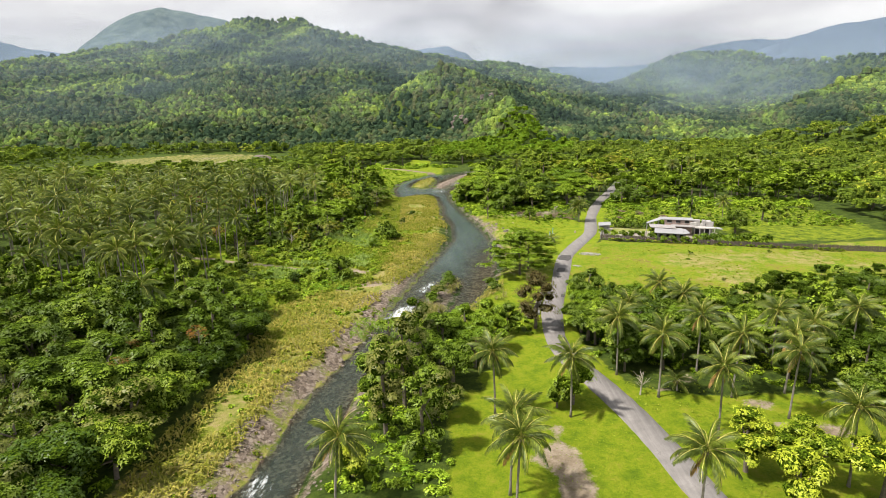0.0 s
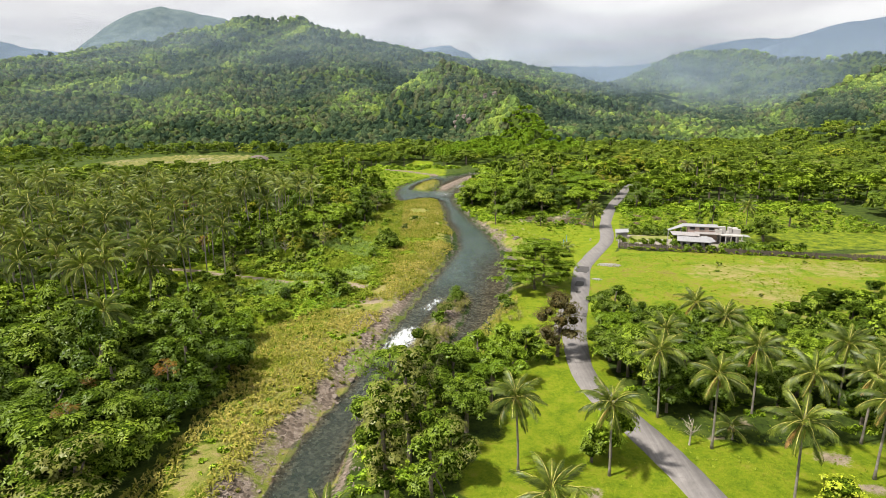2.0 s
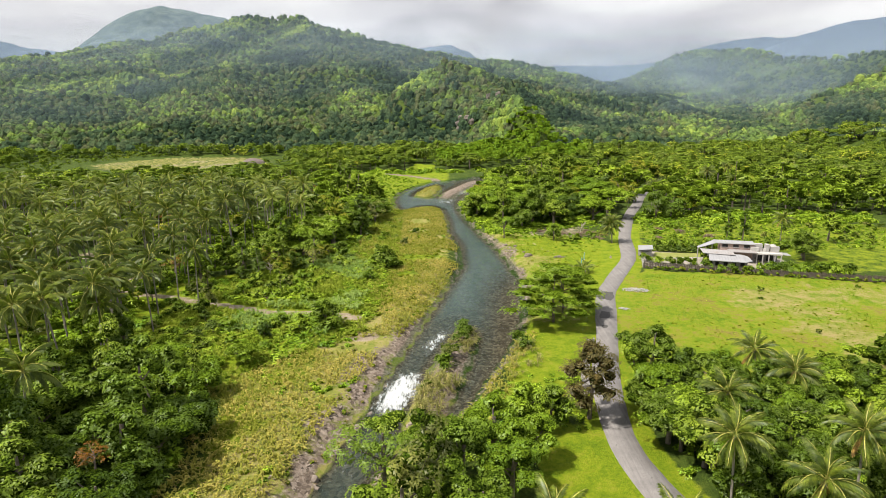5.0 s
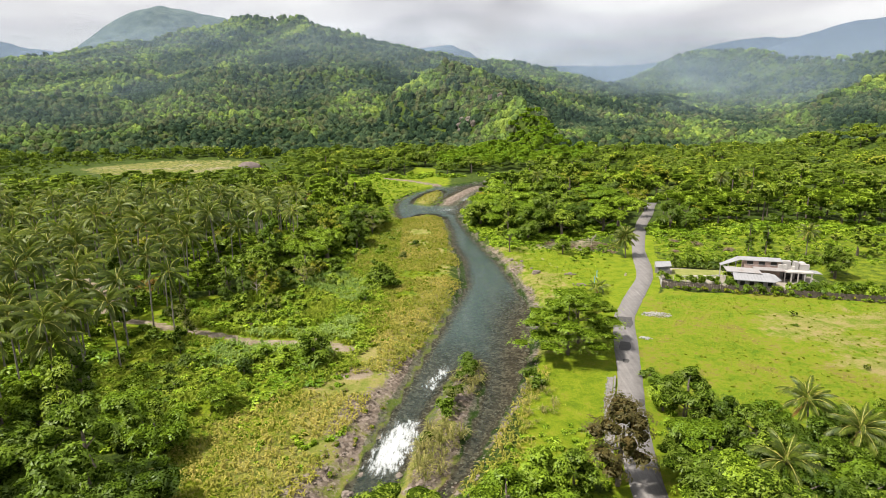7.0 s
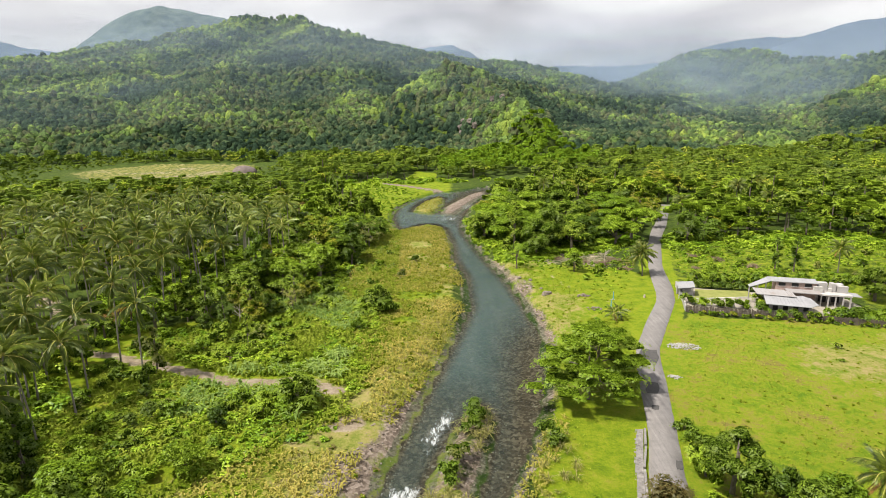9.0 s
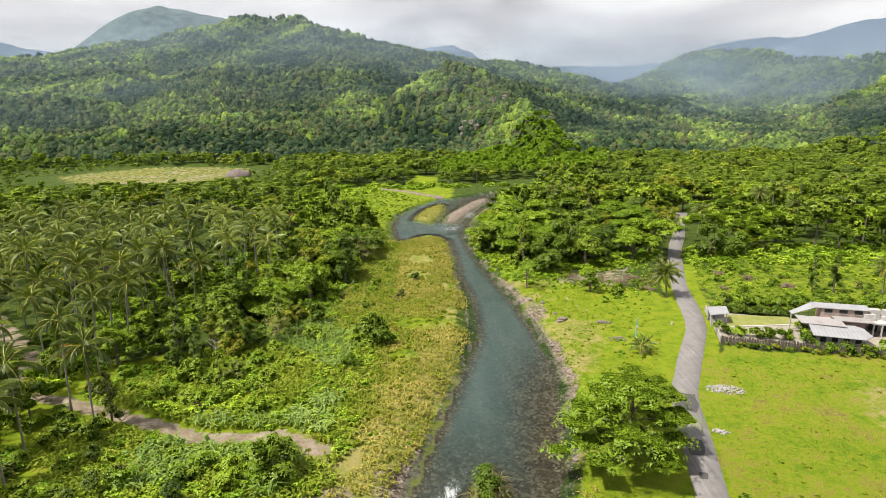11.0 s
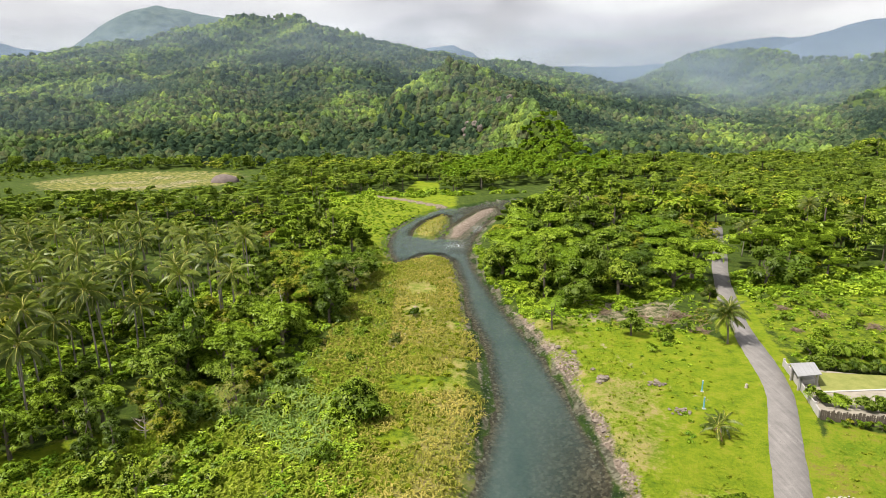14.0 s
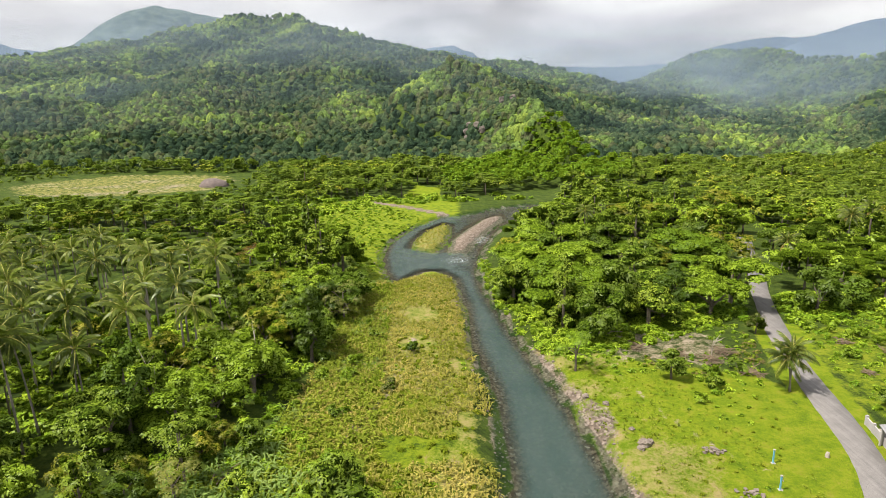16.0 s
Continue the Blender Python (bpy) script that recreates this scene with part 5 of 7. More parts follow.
# single trees
for x, y, kind, v, leaf, s, label in (
        (-6.5, 56, "tall", 0, LEAF_GREY, 1.12, "tall thin-leaved grey-green tree with pale branches"), (-4.5, 63, "tall", 1, LEAF_GREY, 1.15, "leafy olive-green riverside tree"),
        (-8.5, 66, "round", 1, LEAF_MID, 1.25, "leafy mid-green riverside tree"), (-1.5, 52, "tall", 2, LEAF_MID, 1.0, "leafy mid-green riverside tree"),
        (-3.0, 71, "tall", 2, LEAF_GREY, 1.1, "tall thin-leaved grey-green tree with pale branches"), (-8, 77, "feathery", 2, LEAF_MID, 1.3, "wide feathery green tree over the water"),
        (0.5, 78, "broad", 0, LEAF_MID, 1.05, "leafy mid-green riverside tree"), (-6.5, 84, "umbrella", 1, LEAF_MID, 0.8, "low wide feathery green tree over the water"),
        (4.5, 84, "broad", 1, LEAF_BRIGHT, 0.95, "bright green leafy tree beside the lawn"), (9, 90, "round", 2, LEAF_BRIGHT, 1.0, "bright green leafy tree beside the lawn"),
        (2.5, 70, "broad", 1, LEAF_MID, 0.9, "leafy mid-green tree beside the lawn"), (6.2, 77, "broad", 2, LEAF_BRIGHT, 0.85, "bright green leafy tree beside the lawn"), (9.6, 83.5, "round", 1, LEAF_BRIGHT, 0.9, "bright green leafy tree beside the lawn"), (0.5, 60, "round", 0, LEAF_GREY, 1.0, "olive-green leafy tree beside the lawn"),
        (13, 91, "round", 0, LEAF_MID, 0.85, "green rounded tree beside the lawn"), (-9.5, 47, "round", 2, LEAF_LIME, 0.7, "pale lime-green bushy tree by the river"),
        (18.6, 93.6, "full", 1, LEAF_BROWN, 1.12, "dark reddish-brown leaved tree beside the road"), (19.8, 64.4, "round", 0, LEAF_BRIGHT, 0.95, "bright bushy tree at the foot of a palm"), (17.4, 63.6, "round", 2, LEAF_MID, 0.6, "low leafy bush at the foot of a palm"),
        (30.2, 74.5, "full", 0, LEAF_DARK, 0.8, "dense dark-green tree beside the road"), (33.4, 78.4, "broad", 0, LEAF_MID, 0.95, "leafy mid-green tree beside the road"), (30.4, 81.5, "round", 1, LEAF_MID, 1.0, "rounded green tree beside the road"),
        (36.4, 74.6, "round", 2, LEAF_DARK, 0.9, "dense dark-green tree behind the palms"), (29.4, 87.0, "round", 0, LEAF_BRIGHT, 0.95, "bright green tree beside the road"), (34.2, 85.0, "broad", 1, LEAF_DARK, 0.95, "dense dark-green tree behind the palms"),
        (40.0, 76.5, "broad", 2, LEAF_DARK, 0.85, "dense dark-green tree behind the palms"), (45.0, 74.0, "round", 0, LEAF_DARK, 0.8, "dense dark-green tree behind the palms"), (50.0, 76.0, "broad", 1, LEAF_DARK, 0.85, "dense dark-green tree behind the palms"),
        (54.5, 71.0, "round", 1, LEAF_DARK, 0.8, "dense dark-green tree behind the palms"), (60.0, 74.5, "broad", 0, LEAF_DARK, 0.9, "dense dark-green tree behind the palms"), (61.5, 67.5, "round", 2, LEAF_MID, 0.9, "leafy mid-green tree behind the palms"),
        (20.0, 131.0, "rain", 0, LEAF_BRIGHT, 1.04, "wide layered bright green rain tree beside the road"), (23.0, 136.6, "rain", 1, LEAF_MID, 0.95, "wide layered mid-green rain tree beside the road"),
        (94, 317, "round", 0, LEAF_MID, 1.2, "rounded green tree where the road enters the wood"), (99, 319, "round", 2, LEAF_BRIGHT, 1.3, "bright green tree where the road enters the wood"),
        (98.5, 182, "round", 1, LEAF_DARK, 0.95, "dense dark-green rounded tree by the house"), (36.5, 47.5, "broad", 0, LEAF_LIME, 0.85, "pale lime-green spreading tree"),
        (42.5, 45.5, "broad", 1, LEAF_LIME, 0.95, "pale lime-green spreading tree"), (39, 41.5, "round", 1, LEAF_LIME, 0.95, "pale lime-green spreading tree"),
        (48.5, 42, "broad", 2, LEAF_LIME, 0.95, "pale lime-green spreading tree"),
        (87, 203, "tall", 0, LEAF_MID, 0.75, "tall green tree behind the house"), (91.5, 202, "tall", 1, LEAF_DARK, 0.78, "tall dark-green tree behind the house"),
        (117, 200, "broad", 0, LEAF_MID, 1.0, "broad green tree behind the house"), (60, 314, "umbrella", 1, LEAF_YELLOW, 1.7, "large yellow-green umbrella tree above the wood"),
        (78, 322, "umbrella", 0, LEAF_BRIGHT, 1.6, "large bright green umbrella tree above the wood"), (104, 344, "umbrella", 2, LEAF_YELLOW, 1.6, "large yellow-green umbrella tree above the wood"), (38, 336, "umbrella", 0, LEAF_BRIGHT, 1.4, "large bright green umbrella tree above the wood"), (134, 322, "umbrella", 1, LEAF_BRIGHT, 1.5, "large bright green umbrella tree above the wood"),
        (28, 268, "umbrella", 2, LEAF_BRIGHT, 1.25, "wide bright green umbrella tree by the river"), (-44, 238, "umbrella", 2, LEAF_YELLOW, 1.3, "wide yellow-green umbrella tree among palms"), (-39, 213, "broad", 0, LEAF_YELLOW, 1.1, "rounded yellow-green tree at the forest edge"),
        (32.5, 204, "round", 1, LEAF_MID, 0.75, "small ivy-clad green tree on the grass"), (17, 207, "feathery", 0, LEAF_BRIGHT, 0.85, "thin green tree at the water's edge"),
        (56.5, 224, "round", 1, LEAF_GREY, 0.6, "small half-bare bush beside the road"),
        (-37, 174, "tall", 1, LEAF_MID, 0.8, "slim climber-covered tree in the scrub"), (-44.5, 166, "tall", 2, LEAF_MID, 0.75, "slim climber-covered tree in the scrub"),
        (-48, 160, "tall", 0, LEAF_DARK, 0.7, "slim climber-covered tree in the scrub"), (-31, 181, "round", 0, LEAF_MID, 0.7, "rounded green tree at the forest edge"),
        (-53, 141, "tall", 1, LEAF_GREY, 0.7, "slim half-bare tree beside the track"), (-40, 150, "tall", 2, LEAF_MID, 0.62, "slim climber-covered tree in the scrub")):
    rng = random.Random(int(x * 7 + y))
    tree(kind, v, leaf, Matrix.LocRotScale((x, y, float(height(x, y))), Euler((0, 0, rng.uniform(0, 6.28))), (s, s, s)), "tree", label)

for x, y, s, kind, leaf in ((-24.6, 127.8, 1.12, "round", LEAF_MID), (-17.8, 172, 1.12, "round", LEAF_MID), (-21, 169.5, 0.7, "round", LEAF_BRIGHT), (-29.5, 126, 0.7, "round", LEAF_BRIGHT), (-20.5, 160, 0.55, "round", LEAF_BRIGHT)):
    tree(kind, 1, leaf, Matrix.LocRotScale((x, y, float(height(x, y)) - 1.1 * s), Euler((0, 0, y)), (s, s, s * 0.95)), "bush", "large leafy green bush on the river flat", "bush", "bushes on the river flat")

# flame-coloured crowns in the left forest
for x, y, s in ((-44, 62, 0.4), (-38, 74, 0.4), (-47, 70, 0.4), (-64, 150, 0.6), (-92, 205, 0.8), (-120, 230, 0.9), (-58, 262, 0.8)):
    tree("feathery", 1, LEAF_ORANGE, Matrix.LocRotScale((x, y, float(height(x, y)) + 5.5), Euler((0, 0, x)), (s, s, s * 0.8)), "flame_tree", "tree with orange-red blossom among green trees")

# shrubs
for x, y, s, leaf, label in ((-26, 127, 1.5, LEAF_BRIGHT, "bright green bush on the river flat"), (-17.5, 172, 2.5, LEAF_DARK, "large dark-green bush on the river flat"), (-19.8, 170.5, 1.9, LEAF_MID, "mid-green bush on the river flat"),
                             (-15.5, 170.5, 1.6, LEAF_MID, "mid-green bush on the river flat"), (-20, 179, 1.3, LEAF_BRIGHT, "bright green bush on the river flat"), (-12, 216, 1.0, LEAF_DARK, "small dark-green bush in dry grass"),
                             (-15, 200, 0.9, LEAF_GREY, "small grey-green bush in dry grass"), (12.2, 119, 1.35, LEAF_DARK, "dark-green bush at the pool's edge"), (1.5, 122.5, 1.2, LEAF_DARK, "dark-green bush on the islet"),
                             (-0.5, 115, 1.25, LEAF_GREY, "grey-green bush on the islet"), (-1.6, 111, 1.3, LEAF_MID, "mid-green bush on the islet"), (2.6, 127, 1.5, LEAF_DARK, "dark-green bush on the islet"), (-4.2, 104, 0.9, LEAF_GREY, "grey-green bush on the islet"), (31.8, 118.5, 1.3, LEAF_MID, "dark bush beside the road"), (30.8, 114, 1.2, LEAF_MID, "dark bush beside the road"),
                             (31.5, 122, 1.0, LEAF_MID, "dark bush beside the road"), (-28, 131, 1.3, LEAF_MID, "mid-green bush on the river flat"), (38, 200, 1.1, LEAF_MID, "low green bush on the grass"),
                             (40, 205, 1.2, LEAF_BRIGHT, "low green bush on the grass"), (34, 196, 0.9, LEAF_BRIGHT, "low green bush on the grass"), (45, 207, 1.1, LEAF_MID, "low green bush on the grass")):
    tree("shrub", int(abs(x)) % 3, leaf, Matrix.LocRotScale((x, y, float(height(x, y)) - 0.1), Euler((0, 0, y)), (s, s, s)), "shrub", label, "shrub")
x, y = scatter([(-66, 106), (-44, 104), (-30, 118), (-29, 180), (-44, 176), (-52, 168), (-64, 150)], 5.4, 121)
k = to_line(x, y, PATH_LINE) > 3.0
stand((x[k], y[k]), SHRUBS, 121, 0.7, 1.5, "shrubs on the river flat")
x, y = scatter([(-30, 188), (-28, 205), (-25, 235), (-27, 256), (-19, 256), (-18, 190)], 6.5, 122)
stand((x, y), SHRUBS, 122, 0.5, 1.1, "shrubs on the river flat")
x, y = scatter([(60, 190), (66, 228), (120, 236), (150, 222), (150, 186), (104, 190)], 6.5, 123)
stand((x, y), SHRUBS, 123, 0.5, 1.0, "shrubs in the garden")
x, y = scatter([(66, 124), (130, 128), (136, 160), (80, 156), (52, 140)], 13.0, 124)
stand((x, y), SHRUBS, 124, 0.25, 0.55, "low shrubs in the meadow")

# palms by the road, on the lawn and in the low wood
for i, (x, y, tall, lean) in enumerate(((8.3, 61.6, 9.6, 0.6), (18.8, 60.9, 8.9, 0.3), (-10.5, 41.5, 8.6, 0.8), (8.6, 43.9, 9.8, 0.3), (8.7, 39.2, 9.8, 0.5), (26.6, 36.8, 9.4, 0.5),
                                        (28.6, 73.3, 9.6, 0.4), (32.6, 65.6, 9.9, 0.3), (41.0, 72.8, 9.6, 0.6), (43.2, 65.4, 9.8, 0.7), (36.4, 54.6, 9.9, 0.3), (48.2, 59.4, 10.0, 0.3),
                                        (54.0, 75.0, 9.8, 0.8), (57.1, 69.8, 9.8, 0.8), (67.5, 76.2, 9.6, 0.4), (46.5, 44.5, 9.6, 0.3), (51.5, 66.5, 9.2, 0.6), (45.6, 102, 6.6, 0.7),
                                        (34.8, 88.8, 6.4, 0.4), (47.0, 95, 6.2, 0.5), (49.8, 199.2, 5.6, 0.9), (49.9, 199.6, 6.6, 0.5), (84.2, 266.4, 9.4, 0.7), (38.1, 299, 12.0, 0.6),
                                        (102.6, 200.6, 7.0, 0.3), (118.6, 293, 12.0, 0.4), (115.3, 288, 12.0, 0.6), (128, 299, 12.5, 0.8), (119.6, 270, 11.0, 0.6), (73, 262, 5.0, 0.6))):
    palm(x, y, tall, 300 + i, lean)
for i, (x, y) in enumerate(((36.0, 67.5), (33.6, 166.5), (34.6, 167.6), (70, 174.5), (52, 104))):
    palm(x, y, 1.6, 340 + i, 0.2, "young coconut palm with a short stem", "young palms", 12, 0.62)

# the plantation
x, y = scatter([(-55, 108), (-57, 130), (-70, 146), (-60, 166), (-55, 186), (-47, 205), (-50, 232), (-62, 250), (-110, 256), (-190, 240), (-205, 225), (-132, 122), (-78, 100)], 8.0, 131, 0.32)
rng = random.Random(131)
far_palms = []
for px, py in zip(x, y):
    s = rng.uniform(0.90, 1.14)
    if py < 196 and px > -100:
        grove_palm(rng.randrange(6), Matrix.LocRotScale((px, py, float(height(px, py))), Euler((0, 0, rng.uniform(0, 6.28))), (s, s, s)))
    elif rng.random() < 0.84:
        far_palms.append((px, py, float(height(px, py)), s))
    else:
        REST.setdefault((rng.choice(("round", "broad", "umbrella")), rng.choice((LEAF_MID, LEAF_BRIGHT, LEAF_YELLOW))), []).append((px, py, float(height(px, py)), s))
for px, py in ((-68.7, 131), (-61, 144), (-54.4, 139), (-58.5, 114.5), (-52.4, 84), (-56.5, 108), (-61, 104), (-64, 100)):
    grove_palm(rng.randrange(6), Matrix.LocRotScale((px, py, float(height(px, py))), Euler((0, 0, px)), (1.02, 1.02, 1.02)))


def palm_proto(seed):
    rng = random.Random(seed)
    src = frond_mesh("tmp", 4.6, 10, 0.58, 0.60, 0.36, seed=seed)
    co = np.array([v.co for v in src.vertices])
    fa = np.array([p.vertices for p in src.polygons])
    bpy.data.meshes.remove(src)
    vs, fs = [], []
    for i in range(16):
        e, sc = frond_pose(rng, i, 16)
        vs.append(co * sc @ np.array(e.to_matrix()).T + (0, 0, 13.6))
        fs.append(fa + i * len(co))
    v, f = np.vstack(vs), np.vstack(fs)
    return stem_quads(v, f, np.array(([1] * 7 + [0] * (len(fa) - 7)) * 16), 13.6, 0.22)


fp = np.array(far_palms)
PALM_MASS = foliage("palm_grove_frond", (0.022, 0.046, 0.005), (0.250, 0.310, 0.045), gloss=0.035, through_light=0.24, massed=True, fleck=0.6)
massed("palm_grove", [palm_proto(950 + i) for i in range(4)], fp[:, 0], fp[:, 1], fp[:, 2], fp[:, 3], [PALM_MASS, PALM_RIB, PALM_BARK], "dense plantation of tall coconut palms", "palm grove", 132)
# low mixed wood between the palms and behind the plantation
MIXED_WOOD = [(3, "umbrella", LEAF_MID, ""), (2, "umbrella", LEAF_YELLOW, ""), (2, "broad", LEAF_DARK, ""), (2, "broad", LEAF_MID, ""), (1.2, "round", LEAF_BRIGHT, ""), (1.2, "umbrella", LEAF_BRIGHT, ""), (0.8, "round", LEAF_YELLOW, "")]
x, y = scatter([(-56, 262), (-64, 322), (-74, 344), (-152, 334), (-214, 262), (-190, 246), (-110, 262), (-66, 256)], 8.6, 133)
stand((x, y), MIXED_WOOD, 133, 0.72, 1.15, "", lambda x, y: False)
x, y = scatter([(-60, 150), (-50, 205), (-52, 240), (-110, 252), (-190, 236), (-140, 140), (-84, 112)], 12.0, 134)
k = to_line(x, y, PATH_LINE) > 4.0
stand((x[k], y[k]), MIXED_WOOD, 134, 0.55, 0.95, "", lambda x, y: False)
join_rest()

# woods further off
W1 = [dome_proto(i, 6, 96, 0.125, 0.85) for i in range(5)]
edge_poly = [(-330, 120), (-150, 130), (-215, 262), (-152, 336), (-66, 326), (-60, 330), (-80, 356), (-108, 392), (-150, 414), (-250, 412), (-290, 440), (-292, 470), (-262, 506), (-230, 530), (-330, 530)]
x, y = scatter(edge_poly, 7.2, 141, 0.9)
x2, y2 = scatter([(-140, 418), (-105, 400), (-80, 372), (-60, 408), (-20, 392), (10, 412), (50, 440), (110, 446), (118, 428), (80, 412), (58, 390), (52, 372), (68, 372), (104, 332),
                  (200, 326), (200, 236), (155, 228), (155, 170), (330, 150), (330, 520), (-140, 530), (-138, 480)], 7.0, 142, 0.9)
x, y = np.concatenate((x, x2)), np.concatenate((y, y2))
k = clear_of_ways(x, y, 5.5, 2.0) & (np.abs(x) < 0.80 * (y + 40) + 10) & (to_line(x, y, [(-8, 364), (-22, 376), (-34, 389), (-50, 403)]) > 5) & ~inside(x, y, CLEARING) & ~inside(x, y, BAMBOO)
x, y = x[k], y[k]
rs = np.random.RandomState(7)


def spreading_proto(seed, leaves, size):
    """A wide layered crown of unit reach on a bare stem."""
    rng = np.random.RandomState(seed)
    L = []
    for k in range(10):
        a, r = k * 2.4 + rng.uniform(-0.5, 0.5), 0.80 * math.sqrt((k + 0.3) / 10)
        q = rng.uniform(0.26, 0.42)
        L.append((r * math.cos(a), r * math.sin(a), 1.10 - 0.42 * r * r - rng.uniform(0, 0.22), q, q, q * 0.42))
    return stem_quads(*crown_arrays(rng, L, leaves, size, 0.82), 0.95, 0.045)


low = (x < -110) & (y > 352)
U1 = [spreading_proto(160 + i, 168, 0.096) for i in range(4)]
k = (rs.rand(len(x)) < 0.30) & ~low
massed("valley_wood", U1, x[k], y[k], height(x[k], y[k]) - 0.3, 6.0 + 5.0 * rs.rand(k.sum()) ** 1.3, [VALLEY_LEAF, LEAF_CORE_VALLEY, BARK], "wide flat-topped trees standing over the valley woodland", "woodland", 146,
       bias=0.05 + 0.28 * lumps(x[k], y[k], 45, 63))
x, y, low = x[~k], y[~k], low[~k]
massed("valley_wood", W1, x, y, height(x, y) + np.where(low, -0.5, 0.8), (2.6 + 4.4 * rs.rand(len(x)) ** 1.6) * np.where(low, 0.5, 1.0), [VALLEY_LEAF, LEAF_CORE_VALLEY], "mixed green woodland across the valley floor", "woodland", 143, bias=0.30 * lumps(x, y, 40, 64) - 0.06)

x, y = scatter(BAMBOO, 6.2, 144)
massed("bamboo_wood", W1, x, y, height(x, y) + 2.0, np.random.RandomState(8).uniform(3.6, 6.6, len(x)),
       [foliage("bamboo_leaf", (0.085, 0.190, 0.014), (0.270, 0.450, 0.035), spread=0.4, through_light=0.4, gloss=0.01, massed=True, grain=0.9), LEAF_CORE_SCRUB], "bright green bamboo at the foot of the hill", "bamboo", 145)

# canopy on the hills, smaller clumps nearer
def far_crown(seed, leaves, k):
    """A rounded crown far off, with some loose sprays."""
    rng = np.random.RandomState(seed)
    rings = [[(r * math.cos(6.283 * (i + o) / k), r * math.sin(6.283 * (i + o) / k), z) for i in range(k)] for r, z, o in ((1.04, -0.30, 0), (0.74, 0.72, 0.5))]
    bv = np.array([p for ring in rings for p in ring] + [(0.1, 0, 1.25)]) * rng.uniform(0.8, 1.15, (2 * k + 1, 1))
    bf = []
    for j in range(1):
        for i in range(k):
            a, b, c, d = j * k + i, j * k + (i + 1) % k, (j + 1) * k + (i + 1) % k, (j + 1) * k + i
            bf += [(a, b, d), (b, c, d)]
    bf += [(k + i, k + (i + 1) % k, 2 * k) for i in range(k)]
    d = unit(rng.normal(size=(leaves, 3)) + (0, 0, 0.5))
    lv, lf = leaf_tris(rng, d * (0.9, 0.9, 0.7) + (0, 0, 0.6), unit(d + (0, 0, 0.5)), 0.36)
    return np.vstack((bv, lv)), np.vstack((np.array(bf), lf + len(bv))), np.zeros(len(bf) + leaves, dtype=int)


H1 = [dome_proto(20 + i, 5, 40, 0.21, 0.85) for i in range(5)]
H2 = [far_crown(40 + i, 5, 6) for i in range(6)]
H3 = [far_crown(50 + i, 3, 5) for i in range(5)]


def hill_cover_and_shade(x, y, z):
    """Leaf tone by place: brown scrub on one flank of the central hill; shaded flank, dark hollows and sunlit high
    slopes put in as darker and paler leaves.
    """
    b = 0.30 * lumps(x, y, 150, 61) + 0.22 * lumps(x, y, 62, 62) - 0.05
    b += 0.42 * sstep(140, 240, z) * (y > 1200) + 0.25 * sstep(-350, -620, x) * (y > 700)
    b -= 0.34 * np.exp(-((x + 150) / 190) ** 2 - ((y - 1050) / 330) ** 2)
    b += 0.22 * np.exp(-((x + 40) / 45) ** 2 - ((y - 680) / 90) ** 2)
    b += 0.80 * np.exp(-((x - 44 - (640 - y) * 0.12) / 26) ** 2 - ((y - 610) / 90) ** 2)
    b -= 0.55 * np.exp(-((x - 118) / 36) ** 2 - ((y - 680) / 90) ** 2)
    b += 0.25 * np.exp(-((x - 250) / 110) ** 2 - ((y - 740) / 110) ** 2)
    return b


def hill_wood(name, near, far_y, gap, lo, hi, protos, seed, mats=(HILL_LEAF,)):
    rs = np.random.RandomState(seed)
    gx, gy = np.meshgrid(np.arange(-0.86 * far_y, 0.86 * far_y, gap), np.arange(near, far_y, gap))
    x = gx.ravel() + rs.uniform(-0.5, 0.5, gx.size) * gap
    y = gy.ravel() + rs.uniform(-0.5, 0.5, gx.size) * gap
    k = (np.abs(x) < 0.84 * y) & ~((y < 521) & (np.abs(x) < 330)) & (signed(x, y, FIELD) > 3.0) & ~inside(x, y, BAMBOO)
    x, y = x[k], y[k]
    z = height(x, y)
    slope = (height(x, y + 8) - z) / 8      # the flank that rises away from the valley
    side = (height(x + 8, y) - z) / 8
    k = (slope - side * np.sign(x) * -0.5 > -0.10)
    steep = k & (np.hypot(slope, side) > 0.3) & (y < 900)
    x, y = np.concatenate((x[k], x[steep] + gap * 0.45)), np.concatenate((y[k], y[steep] - gap * 0.4))
    z = height(x, y)
    return massed(name, protos, x, y, z - 1.0, lo + (hi - lo) * rs.rand(len(x)) ** 1.7, mats, "dense green forest canopy on the hillside", "forest", seed, bias=hill_cover_and_shade(x, y, z))


# the nearest belt takes brighter leaves: colour lifted to offset its self-shading
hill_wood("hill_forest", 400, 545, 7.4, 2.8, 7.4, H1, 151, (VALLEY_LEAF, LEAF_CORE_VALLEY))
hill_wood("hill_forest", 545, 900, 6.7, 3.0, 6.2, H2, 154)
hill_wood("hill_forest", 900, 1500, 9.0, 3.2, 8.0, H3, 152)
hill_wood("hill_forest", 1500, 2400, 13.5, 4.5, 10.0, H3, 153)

# undergrowth, grass and reeds
S1 = [crown_arrays(np.random.RandomState(60 + i), [(0, 0, 0.3, 0.8, 0.8, 0.55), (0.5, 0.3, 0.2, 0.6, 0.6, 0.45), (-0.4, 0.4, 0.2, 0.6, 0.6, 0.4)], 46, 0.23, 0.80, cores=2) for i in range(4)]


